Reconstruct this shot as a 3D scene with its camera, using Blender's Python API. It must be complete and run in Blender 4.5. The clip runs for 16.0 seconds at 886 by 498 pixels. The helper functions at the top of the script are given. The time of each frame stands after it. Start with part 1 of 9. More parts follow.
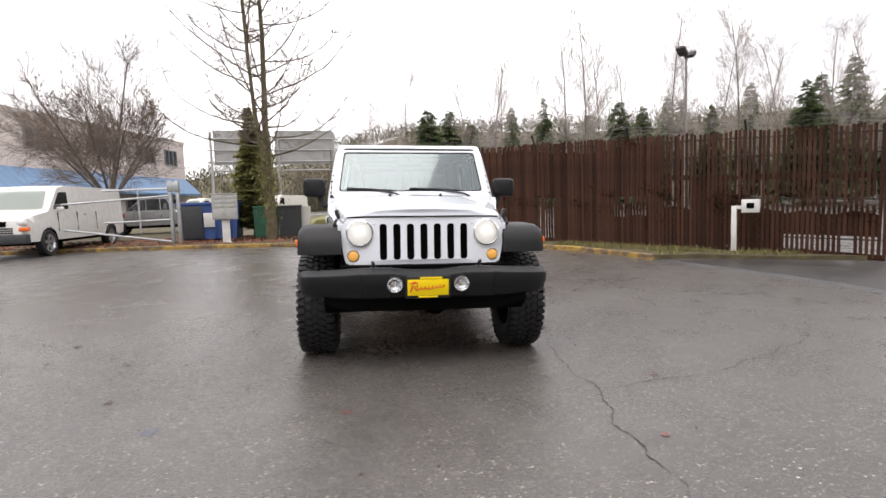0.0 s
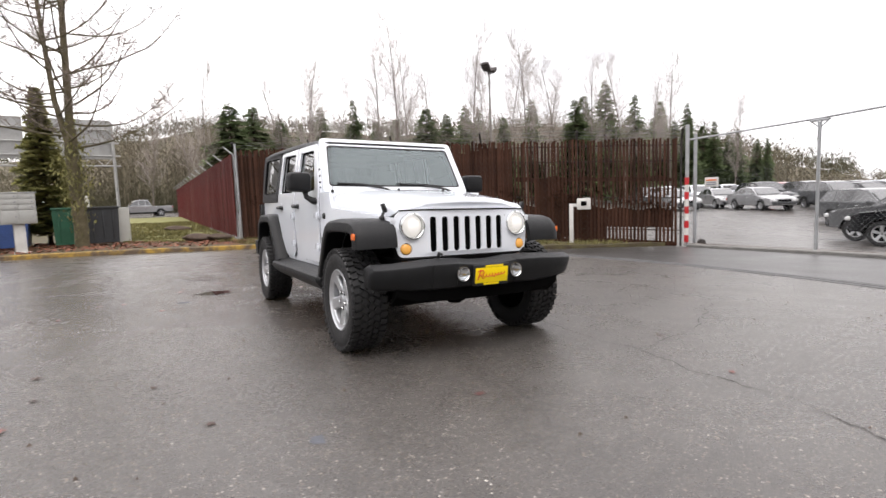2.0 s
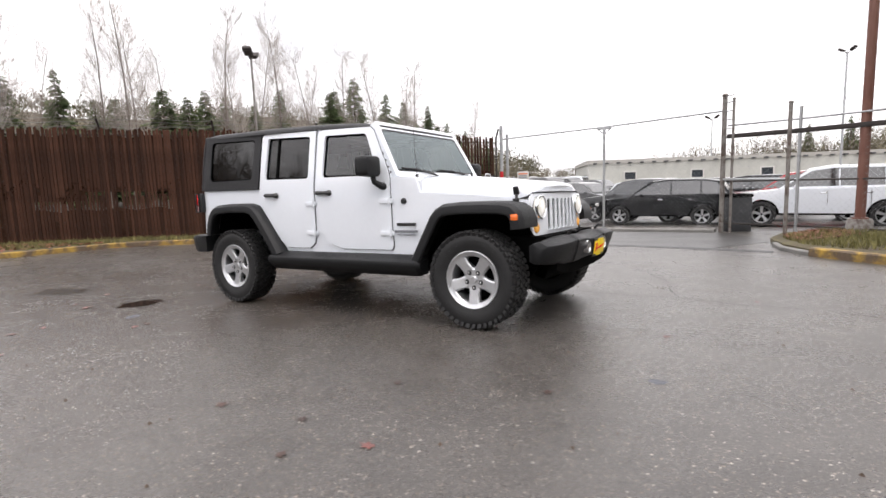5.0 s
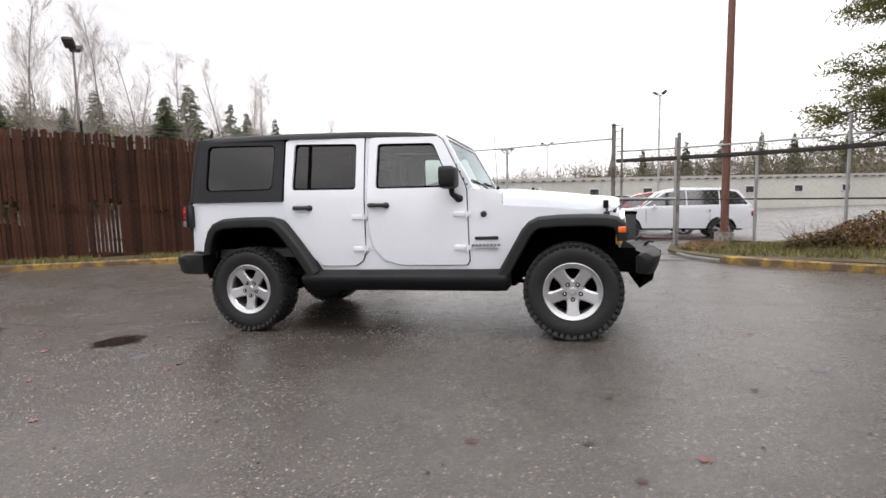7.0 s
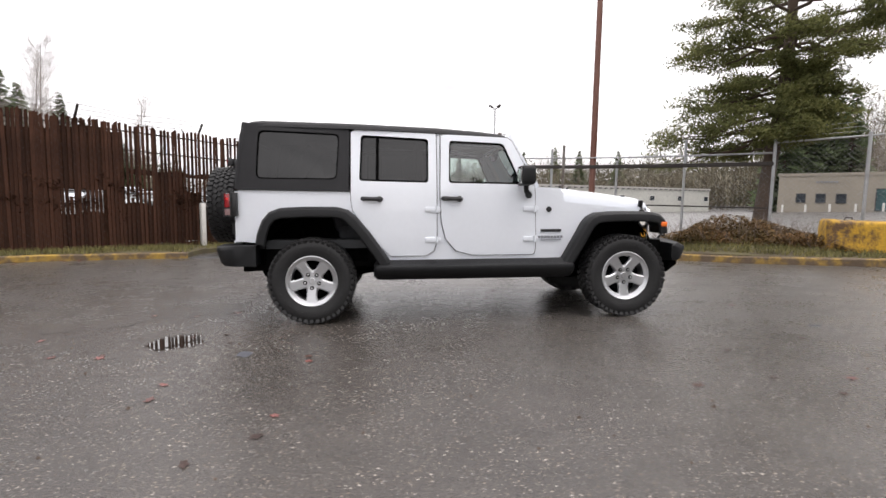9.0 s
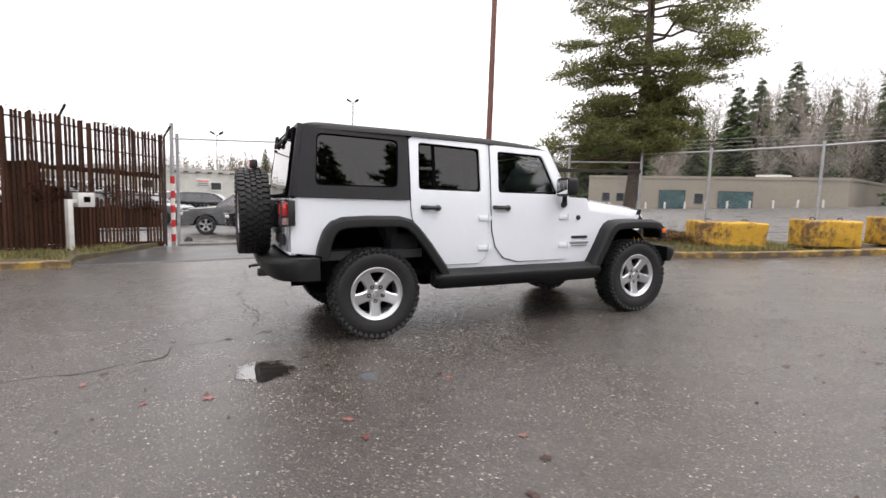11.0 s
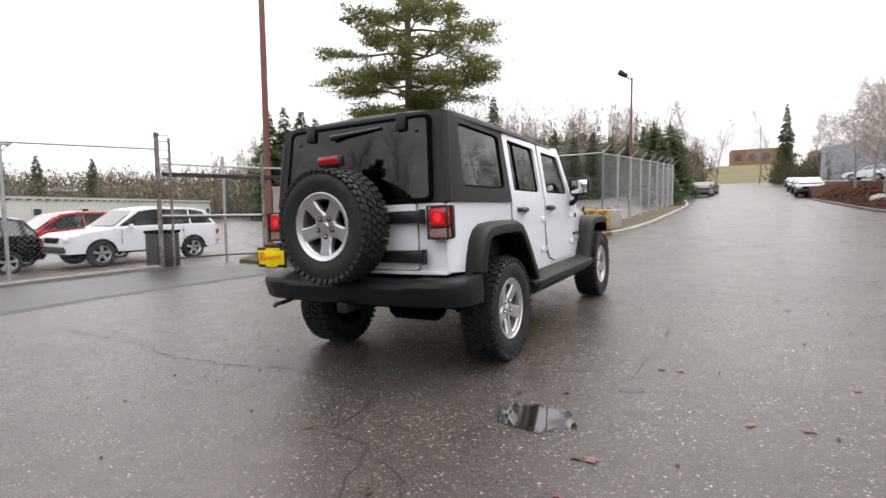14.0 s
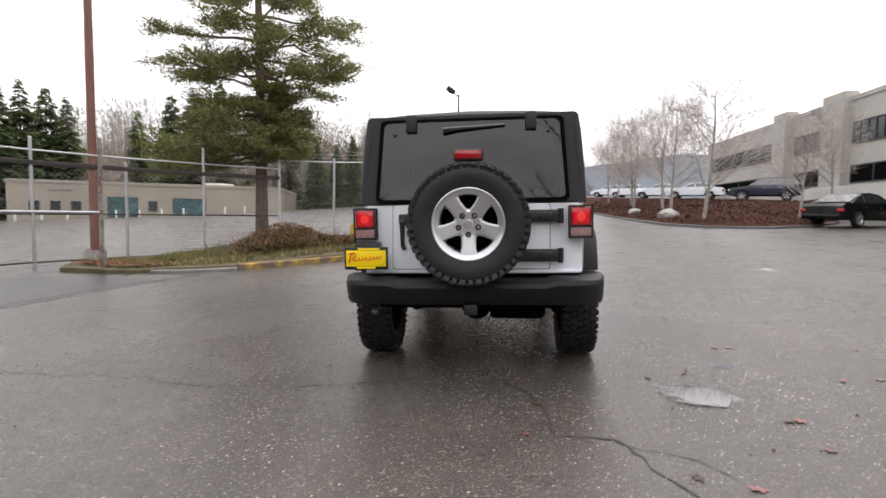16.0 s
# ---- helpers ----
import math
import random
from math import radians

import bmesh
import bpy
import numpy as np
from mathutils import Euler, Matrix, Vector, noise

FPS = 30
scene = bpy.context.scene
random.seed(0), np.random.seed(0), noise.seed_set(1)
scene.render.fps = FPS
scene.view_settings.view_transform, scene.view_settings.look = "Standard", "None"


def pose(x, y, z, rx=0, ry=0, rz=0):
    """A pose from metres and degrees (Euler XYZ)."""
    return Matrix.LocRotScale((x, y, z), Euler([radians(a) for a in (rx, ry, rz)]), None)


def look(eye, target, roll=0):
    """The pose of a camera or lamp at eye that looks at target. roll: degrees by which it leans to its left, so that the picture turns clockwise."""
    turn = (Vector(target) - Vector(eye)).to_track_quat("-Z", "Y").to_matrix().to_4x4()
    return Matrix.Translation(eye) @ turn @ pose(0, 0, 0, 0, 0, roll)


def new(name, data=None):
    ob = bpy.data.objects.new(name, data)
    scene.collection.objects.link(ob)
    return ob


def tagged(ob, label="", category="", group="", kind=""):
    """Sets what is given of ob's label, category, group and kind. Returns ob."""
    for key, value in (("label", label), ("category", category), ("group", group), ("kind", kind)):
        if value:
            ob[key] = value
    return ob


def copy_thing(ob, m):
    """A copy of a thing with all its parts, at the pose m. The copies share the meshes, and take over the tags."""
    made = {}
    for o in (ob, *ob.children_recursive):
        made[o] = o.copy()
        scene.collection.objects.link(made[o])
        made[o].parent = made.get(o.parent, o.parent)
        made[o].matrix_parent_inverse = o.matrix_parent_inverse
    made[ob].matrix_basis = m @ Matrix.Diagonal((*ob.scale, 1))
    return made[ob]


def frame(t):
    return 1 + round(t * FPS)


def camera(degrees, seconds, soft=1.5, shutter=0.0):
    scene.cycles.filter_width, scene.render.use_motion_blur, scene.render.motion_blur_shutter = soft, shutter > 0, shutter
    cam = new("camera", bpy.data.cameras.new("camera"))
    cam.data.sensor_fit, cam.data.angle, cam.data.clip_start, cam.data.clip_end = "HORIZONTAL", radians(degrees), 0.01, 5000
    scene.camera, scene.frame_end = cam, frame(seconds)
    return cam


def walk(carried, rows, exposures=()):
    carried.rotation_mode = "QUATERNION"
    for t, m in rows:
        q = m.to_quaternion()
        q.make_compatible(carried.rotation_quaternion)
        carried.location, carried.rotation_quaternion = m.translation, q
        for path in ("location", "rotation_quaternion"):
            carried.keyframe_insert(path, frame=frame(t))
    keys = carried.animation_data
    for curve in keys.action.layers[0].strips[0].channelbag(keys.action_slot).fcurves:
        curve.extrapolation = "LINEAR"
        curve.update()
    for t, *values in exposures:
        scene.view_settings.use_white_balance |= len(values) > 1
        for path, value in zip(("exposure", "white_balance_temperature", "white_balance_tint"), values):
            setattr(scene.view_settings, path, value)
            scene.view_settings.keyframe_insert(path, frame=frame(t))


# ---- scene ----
cam = camera(80.9, 16.0, shutter=0.3)
PATH = [
    (0, (-0.309, -4.157, 1.168), (-0.061, -2.18, 0.99), -2.0),
    (0.5, (-0.802, -4.114, 1.162), (-0.415, -2.159, 0.996), -1.0),
    (1, (-1.254, -4.05, 1.161), (-0.655, -2.149, 0.992), -2.2),
    (1.5, (-1.67, -3.953, 1.153), (-0.912, -2.112, 0.966), -1.6),
    (2, (-2.067, -3.789, 1.171), (-1.105, -2.047, 0.972), -2.1),
    (2.5, (-2.522, -3.586, 1.163), (-1.469, -1.896, 0.985), -1.3),
    (3, (-2.969, -3.321, 1.169), (-1.8, -1.716, 0.93), -0.3),
    (3.5, (-3.402, -3.035, 1.176), (-2.055, -1.578, 0.931), -1.6),
    (4, (-3.751, -2.682, 1.172), (-2.252, -1.387, 0.9), -3.1),
    (4.5, (-4.087, -2.333, 1.182), (-2.416, -1.262, 0.934), -2.1),
    (4.7, (-4.217, -2.195, 1.195), (-2.561, -1.106, 0.929), -2.0),
    (6.8, (-5.017, -0.238, 1.197), (-3.099, 0.306, 1.037), -2.1),
    (7, (-5.072, -0.04, 1.207), (-3.149, 0.467, 1.001), -1.2),
    (7.5, (-5.171, 0.473, 1.194), (-3.199, 0.725, 0.978), 0.4),
    (8, (-5.293, 1.025, 1.189), (-3.305, 1.033, 0.971), 0.6),
    (8.5, (-5.495, 1.619, 1.166), (-3.51, 1.473, 0.971), -1.2),
    (8.7, (-5.622, 1.87, 1.162), (-3.638, 1.728, 0.96), 0.3),
    (10.8, (-5.272, 4.082, 1.25), (-3.436, 3.32, 1.028), 0.8),
    (11, (-5.153, 4.265, 1.257), (-3.34, 3.448, 1.041), 1.9),
    (11.5, (-4.809, 4.807, 1.224), (-3.116, 3.757, 1.041), -0.6),
    (12, (-4.448, 5.257, 1.237), (-2.846, 4.076, 1.038), -1.5),
    (12.5, (-4.016, 5.711, 1.268), (-2.56, 4.354, 1.074), -1.3),
    (13, (-3.498, 6.061, 1.192), (-2.169, 4.576, 1.023), -1.2),
    (13.5, (-2.972, 6.388, 1.149), (-1.82, 4.759, 1.003), -0.2),
    (14, (-2.391, 6.623, 1.137), (-1.401, 4.892, 0.98), -0.6),
    (14.5, (-1.819, 6.839, 1.149), (-1.038, 5.002, 1.036), 1.5),
    (15, (-1.258, 7.033, 1.125), (-0.643, 5.133, 1.015), 0.8),
    (15.5, (-0.694, 7.194, 1.118), (-0.283, 5.239, 1.026), 1.7),
    (16, (-0.172, 7.27, 1.081), (0.046, 5.286, 0.947), 0.8),
]
walk(cam, [(t, look(eye, target, roll)) for t, eye, target, roll in PATH], exposures=[(0, 0.07, 6650, 14), (4.5, 0.07, 6650, 14), (6.8, -0.13, 6650, 14), (8.7, -0.16, 6650, 14), (10.8, 0.0, 6650, 14), (16, 0.0, 6650, 14)])

# ---- sky and sun: a bright, thinly overcast winter day ----
world = bpy.data.worlds.new("overcast_sky")
scene.world = world
world.use_nodes = True
wn, wl = world.node_tree.nodes, world.node_tree.links
wn.clear()
w_out = wn.new("ShaderNodeOutputWorld")
w_bg = wn.new("ShaderNodeBackground")
w_sky = wn.new("ShaderNodeTexSky")
w_sky.sky_type, w_sky.sun_disc = "NISHITA", False
w_sky.sun_elevation, w_sky.sun_rotation = radians(66), radians(209)
w_sky.dust_density = 4.0
w_skygain = wn.new("ShaderNodeMix")
w_skygain.data_type, w_skygain.blend_type = "RGBA", "MULTIPLY"
w_skygain.inputs[0].default_value = 1.0
w_skygain.inputs[7].default_value = (0.10, 0.10, 0.10, 1)
w_co = wn.new("ShaderNodeTexCoord")
w_map = wn.new("ShaderNodeMapping")
w_map.inputs["Scale"].default_value = (1.0, 1.0, 3.4)
w_noise = wn.new("ShaderNodeTexNoise")
w_noise.inputs["Scale"].default_value = 2.1
w_noise.inputs["Detail"].default_value = 6.0
w_noise.inputs["Roughness"].default_value = 0.52
w_ramp = wn.new("ShaderNodeValToRGB")
w_ramp.color_ramp.elements[0].position = 0.26
w_ramp.color_ramp.elements[0].color = (0.60, 0.61, 0.63, 1)
w_ramp.color_ramp.elements[1].position = 0.56
w_ramp.color_ramp.elements[1].color = (1.16, 1.16, 1.17, 1)
w_mix = wn.new("ShaderNodeMix")
w_mix.data_type = "RGBA"
w_mix.inputs[0].default_value = 0.92
wl.new(w_co.outputs["Generated"], w_map.inputs["Vector"])
wl.new(w_map.outputs["Vector"], w_noise.inputs["Vector"])
wl.new(w_noise.outputs["Fac"], w_ramp.inputs["Fac"])
wl.new(w_sky.outputs["Color"], w_skygain.inputs[6])
wl.new(w_skygain.outputs[2], w_mix.inputs[6])
wl.new(w_ramp.outputs["Color"], w_mix.inputs[7])
# an overcast sky is brighter overhead than near the horizon
w_sep = wn.new("ShaderNodeSeparateXYZ")
w_grad = wn.new("ShaderNodeMapRange")
w_grad.inputs["From Min"].default_value, w_grad.inputs["From Max"].default_value = 0.0, 1.0
w_grad.inputs["To Min"].default_value, w_grad.inputs["To Max"].default_value = 0.96, 1.5
w_dome = wn.new("ShaderNodeMix")
w_dome.data_type, w_dome.blend_type = "RGBA", "MULTIPLY"
w_dome.inputs[0].default_value = 1.0
wl.new(w_co.outputs["Generated"], w_sep.inputs[0])
wl.new(w_sep.outputs["Z"], w_grad.inputs["Value"])
wl.new(w_mix.outputs[2], w_dome.inputs[6])
# and an added brightening towards +y and -x, lifting the vehicle's shaded rear
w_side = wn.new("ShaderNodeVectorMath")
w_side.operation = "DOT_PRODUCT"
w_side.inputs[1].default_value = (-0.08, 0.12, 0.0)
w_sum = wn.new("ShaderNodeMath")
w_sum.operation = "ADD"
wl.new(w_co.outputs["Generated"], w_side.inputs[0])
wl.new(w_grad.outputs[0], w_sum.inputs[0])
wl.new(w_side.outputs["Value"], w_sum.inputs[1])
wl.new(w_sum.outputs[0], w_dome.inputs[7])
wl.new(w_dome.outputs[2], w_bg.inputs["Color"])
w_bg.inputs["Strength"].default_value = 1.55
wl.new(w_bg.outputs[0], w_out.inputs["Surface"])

sun = new("sun", bpy.data.lights.new("sun", "SUN"))
sun.data.energy, sun.data.angle, sun.data.color = 1.1, radians(40), (1.0, 0.97, 0.93)
sun.matrix_world = look((-5, -9, 24), (0, 0, 0))

# ---- materials ----
def material(name, color, rough=0.6, metal=0.0, vary=0.12, scale=6.0, bump=0.0, bump_scale=40.0,
             second=None, amount=0.35, coat=0.0, spec=0.5, island=0.0, random_object=0.0, stretch=(1, 1, 1), rough_vary=0.12, thin=0.0):
    """A painted, mineral or woody surface: base colour varied at two scales, roughness varied, a fine relief."""
    m = bpy.data.materials.new(name)
    m.use_nodes = True
    n, l = m.node_tree.nodes, m.node_tree.links
    p = n["Principled BSDF"]
    p.inputs["Metallic"].default_value = metal
    p.inputs["Coat Weight"].default_value = coat
    p.inputs["Coat Roughness"].default_value = 0.06
    p.inputs["Specular IOR Level"].default_value = spec
    co = n.new("ShaderNodeTexCoord")
    mp = n.new("ShaderNodeMapping")
    mp.inputs["Scale"].default_value = stretch
    l.new(co.outputs["Object"], mp.inputs["Vector"])
    a = n.new("ShaderNodeTexNoise")
    a.inputs["Scale"].default_value, a.inputs["Detail"].default_value = scale, 5
    b = n.new("ShaderNodeTexNoise")
    b.inputs["Scale"].default_value, b.inputs["Detail"].default_value = scale * 9, 3
    for k in (a, b):
        l.new(mp.outputs["Vector"], k.inputs["Vector"])
    mixn = n.new("ShaderNodeMix")
    mixn.inputs[0].default_value = 0.4
    l.new(a.outputs["Fac"], mixn.inputs[2])
    l.new(b.outputs["Fac"], mixn.inputs[3])
    ramp = n.new("ShaderNodeValToRGB")
    c = np.array(color[:3])
    d = np.array(second[:3]) if second is not None else c * (1 + vary)
    lo = c * (1 - vary)
    ramp.color_ramp.elements[0].position, ramp.color_ramp.elements[1].position = 0.36, 0.64
    ramp.color_ramp.elements[0].color = (*lo, 1)
    ramp.color_ramp.elements[1].color = (*np.minimum(c * (1 + vary) * (1 - amount) + d * amount if second is not None else d, 0.95), 1)
    l.new(mixn.outputs[0], ramp.inputs["Fac"])
    colour = ramp.outputs["Color"]
    if island or random_object:
        hsv = n.new("ShaderNodeHueSaturation")
        rng = n.new("ShaderNodeMapRange")
        k = island or random_object
        rng.inputs["To Min"].default_value, rng.inputs["To Max"].default_value = 1 - k, 1 + k
        if island:
            src = n.new("ShaderNodeNewGeometry").outputs["Random Per Island"]
        else:
            src = n.new("ShaderNodeObjectInfo").outputs["Random"]
        l.new(src, rng.inputs["Value"])
        l.new(rng.outputs[0], hsv.inputs["Value"])
        l.new(colour, hsv.inputs["Color"])
        colour = hsv.outputs["Color"]
    l.new(colour, p.inputs["Base Color"])
    rr = n.new("ShaderNodeMapRange")
    rr.inputs["To Min"].default_value, rr.inputs["To Max"].default_value = max(0.02, rough - rough_vary), min(1, rough + rough_vary)
    l.new(a.outputs["Fac"], rr.inputs["Value"])
    l.new(rr.outputs[0], p.inputs["Roughness"])
    if bump:
        t = n.new("ShaderNodeTexNoise")
        t.inputs["Scale"].default_value, t.inputs["Detail"].default_value = bump_scale, 4
        l.new(mp.outputs["Vector"], t.inputs["Vector"])
        bp = n.new("ShaderNodeBump")
        bp.inputs["Strength"].default_value, bp.inputs["Distance"].default_value = bump, 0.01
        l.new(t.outputs["Fac"], bp.inputs["Height"])
        l.new(bp.outputs[0], p.inputs["Normal"])
    if thin:
        # thin leaves let part of the light through
        tl = n.new("ShaderNodeBsdfTranslucent")
        mx = n.new("ShaderNodeMixShader")
        mx.inputs[0].default_value = thin
        l.new(colour, tl.inputs["Color"])
        l.new(p.outputs[0], mx.inputs[1])
        l.new(tl.outputs[0], mx.inputs[2])
        l.new(mx.outputs[0], n["Material Output"].inputs["Surface"])
    return m


def glass(name, tint, ior=1.5, rough=0.02, gloss=(1, 1, 1)):
    """Thin window glass: a tinted see-through sheet with a mirror gloss by Fresnel."""
    m = bpy.data.materials.new(name)
    m.use_nodes = True
    n, l = m.node_tree.nodes, m.node_tree.links
    n.clear()
    o = n.new("ShaderNodeOutputMaterial")
    tr = n.new("ShaderNodeBsdfTransparent")
    tr.inputs["Color"].default_value = (*tint, 1)
    gl = n.new("ShaderNodeBsdfGlossy")
    gl.inputs["Roughness"].default_value = rough
    gl.inputs["Color"].default_value = (*gloss, 1)
    fr = n.new("ShaderNodeFresnel")
    fr.inputs["IOR"].default_value = ior
    mx = n.new("ShaderNodeMixShader")
    l.new(fr.outputs[0], mx.inputs[0])
    l.new(tr.outputs[0], mx.inputs[1])
    l.new(gl.outputs[0], mx.inputs[2])
    l.new(mx.outputs[0], o.inputs["Surface"])
    return m


def lit(name, color, strength, base=(0.6, 0.6, 0.6)):
    m = bpy.data.materials.new(name)
    m.use_nodes = True
    p = m.node_tree.nodes["Principled BSDF"]
    p.inputs["Base Color"].default_value = (*base, 1)
    p.inputs["Emission Color"].default_value = (*color, 1)
    p.inputs["Emission Strength"].default_value = strength
    p.inputs["Roughness"].default_value = 0.15
    return m


WHITE = material("white_car_paint", (0.775, 0.81, 0.86), 0.22, vary=0.015, scale=3, coat=0.7, rough_vary=0.04, bump=0.01, bump_scale=9)
PLASTIC = material("textured_black_plastic", (0.0085, 0.009, 0.010), 0.48, spec=0.30, vary=0.18, scale=14, bump=0.16, bump_scale=420, rough_vary=0.08)
HARDTOP = material("grained_black_hardtop", (0.018, 0.018, 0.020), 0.54, spec=0.30, vary=0.15, scale=9, bump=0.2, bump_scale=520, rough_vary=0.08)
BLACK = material("satin_black_metal", (0.012, 0.012, 0.013), 0.42, vary=0.2, scale=20, bump=0.05)
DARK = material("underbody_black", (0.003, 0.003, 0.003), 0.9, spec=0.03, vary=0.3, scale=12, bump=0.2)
RUBBER = material("tyre_rubber", (0.014, 0.014, 0.0145), 0.58, spec=0.4, vary=0.25, scale=16, bump=0.25, bump_scale=90)
ALLOY = material("silver_alloy", (0.56, 0.57, 0.585), 0.34, metal=0.85, vary=0.06, scale=18, bump=0.02)
CHROME = material("bright_chrome", (0.82, 0.83, 0.84), 0.10, metal=1.0, vary=0.03, rough_vary=0.03)
GLASS_CLEAR = glass("windscreen_glass", (0.56, 0.63, 0.62), ior=2.2, rough=0.05, gloss=(0.86, 0.98, 1.0))
GLASS_FRONT = glass("front_door_glass", (0.62, 0.70, 0.67), ior=1.8)
GLASS_DARK = glass("privacy_glass", (0.03, 0.032, 0.034), ior=1.54)
LENS = glass("clear_lens", (0.93, 0.94, 0.95), rough=0.03)
HEADLIGHT = lit("headlight_reflector_lit", (1.0, 0.97, 0.90), 0.50, (0.62, 0.62, 0.60))
AMBER = lit("amber_lamp_lit", (1.0, 0.50, 0.06), 0.22, (0.72, 0.36, 0.10))
AMBER_OFF = material("orange_marker_lens", (0.80, 0.16, 0.02), 0.2, vary=0.1, coat=0.5)
RED_LIT = lit("red_lamp_lit", (1.0, 0.03, 0.04), 0.22, (0.38, 0.006, 0.01))
RED_BULB = lit("red_lamp_bulb", (1.0, 0.06, 0.055), 0.42, (0.5, 0.02, 0.02))
RED_LENS = material("red_lens", (0.33, 0.008, 0.012), 0.14, vary=0.2, scale=60, coat=0.6)
WHITE_LENS = material("dull_red_reverse_lens", (0.34, 0.20, 0.20), 0.25, vary=0.2, scale=60, coat=0.5)
YELLOW_CARD = material("yellow_plate_card", (0.90, 0.66, 0.0), 0.4, vary=0.04)
RED_INK = material("red_ink", (0.65, 0.03, 0.02), 0.5, vary=0.1)
BADGE_GREY = material("grey_badge", (0.22, 0.23, 0.25), 0.4, vary=0.1)
CLOTH = material("dark_seat_cloth", (0.035, 0.036, 0.04), 0.9, vary=0.3, scale=25, bump=0.3, bump_scale=300)
CABIN = material("dark_cabin_plastic", (0.04, 0.042, 0.045), 0.7, vary=0.2, scale=12, bump=0.1)

# ---- materials of the place ----
def asphalt_material():
    """Damp asphalt: dark binder, pale aggregate chips, worn and wet patches."""
    m = bpy.data.materials.new("wet_asphalt")
    m.use_nodes = True
    n, l = m.node_tree.nodes, m.node_tree.links
    p = n["Principled BSDF"]
    p.inputs["Specular IOR Level"].default_value = 0.5
    co = n.new("ShaderNodeTexCoord")
    def noise_tex(scale, detail=5, rough=0.55):
        k = n.new("ShaderNodeTexNoise")
        k.inputs["Scale"].default_value, k.inputs["Detail"].default_value, k.inputs["Roughness"].default_value = scale, detail, rough
        l.new(co.outputs["Object"], k.inputs["Vector"])
        return k.outputs["Fac"]
    def ramp(src, stops):
        r = n.new("ShaderNodeValToRGB")
        while len(r.color_ramp.elements) < len(stops):
            r.color_ramp.elements.new(0.5)
        for e, (pos, c) in zip(r.color_ramp.elements, stops):
            e.position, e.color = pos, (*(c if isinstance(c, tuple) else (c, c, c)), 1)
        l.new(src, r.inputs["Fac"])
        return r.outputs["Color"]
    def mix(fac, a, b, mode="MIX"):
        k = n.new("ShaderNodeMix")
        k.data_type, k.blend_type = "RGBA", mode
        if isinstance(fac, float):
            k.inputs[0].default_value = fac
        else:
            l.new(fac, k.inputs[0])
        for s, v in ((6, a), (7, b)):
            if isinstance(v, tuple):
                k.inputs[s].default_value = (*v, 1)
            else:
                l.new(v, k.inputs[s])
        return k.outputs[2]
    base = ramp(noise_tex(0.35), [(0.3, (0.058, 0.053, 0.049)), (0.5, (0.073, 0.067, 0.062)), (0.72, (0.090, 0.084, 0.078))])
    mott = ramp(noise_tex(5.0), [(0.25, 0.84), (0.75, 1.16)])
    base = mix(1.0, base, mott, "MULTIPLY")
    fine = ramp(noise_tex(120, 3), [(0.32, 0.5), (0.68, 1.5)])
    base = mix(1.0, base, fine, "MULTIPLY")
    worn = ramp(noise_tex(0.9, 4), [(0.28, 0.35), (0.60, 1.0)])
    def grey(src):
        k = n.new("ShaderNodeRGBToBW")
        l.new(src, k.inputs[0])
        return k.outputs[0]
    def stones(scale, keep, size):
        warp = n.new("ShaderNodeTexNoise")
        warp.inputs["Scale"].default_value, warp.inputs["Detail"].default_value = scale * 1.6, 2
        l.new(co.outputs["Object"], warp.inputs["Vector"])
        shift = n.new("ShaderNodeVectorMath")
        shift.operation = "MULTIPLY_ADD"
        shift.inputs[1].default_value = (0.9 / scale,) * 3
        l.new(warp.outputs["Color"], shift.inputs[0])
        l.new(co.outputs["Object"], shift.inputs[2])
        vo = n.new("ShaderNodeTexVoronoi")
        vo.inputs["Scale"].default_value = scale
        l.new(shift.outputs[0], vo.inputs["Vector"])
        sep = n.new("ShaderNodeSeparateColor")
        l.new(vo.outputs["Color"], sep.inputs[0])
        pick = ramp(sep.outputs[0], [(keep, 0.0), (keep + 0.03, 1.0)])
        core = ramp(vo.outputs["Distance"], [(size, 1.0), (size + 0.14, 0.0)])
        return mix(1.0, mix(1.0, pick, core, "MULTIPLY"), worn, "MULTIPLY"), sep.outputs[1]
    small, tone = stones(105, 0.72, 0.26)
    big, tone_big = stones(58, 0.86, 0.26)
    base = mix(grey(small), base, ramp(tone, [(0.0, (0.11, 0.088, 0.068)), (0.55, (0.22, 0.185, 0.15)), (1.0, (0.55, 0.50, 0.44))]))
    base = mix(grey(big), base, ramp(tone_big, [(0.0, (0.16, 0.13, 0.10)), (0.5, (0.34, 0.29, 0.24)), (1.0, (0.66, 0.62, 0.56))]))
    chips = grey(mix(1.0, small, big, "ADD"))
    # a wide area with a ragged edge is darker and smoother than the rest
    dist = n.new("ShaderNodeVectorMath")
    dist.operation = "DISTANCE"
    dist.inputs[1].default_value = (-2.6, 4.2, 0.0)
    l.new(co.outputs["Object"], dist.inputs[0])
    wob = n.new("ShaderNodeMath")
    wob.operation = "MULTIPLY_ADD"
    wob.inputs[1].default_value = 7.0
    l.new(noise_tex(0.42, 6, 0.6), wob.inputs[0])
    l.new(dist.outputs["Value"], wob.inputs[2])
    dark_area = n.new("ShaderNodeMapRange")
    dark_area.interpolation_type = "SMOOTHSTEP"
    for key, v in (("From Min", 5.6), ("From Max", 9.4), ("To Min", 1.0), ("To Max", 0.0)):
        dark_area.inputs[key].default_value = v
    l.new(wob.outputs[0], dark_area.inputs["Value"])
    base = mix(dark_area.outputs[0], base, mix(1.0, base, (0.92, 0.89, 0.87), "MULTIPLY"))
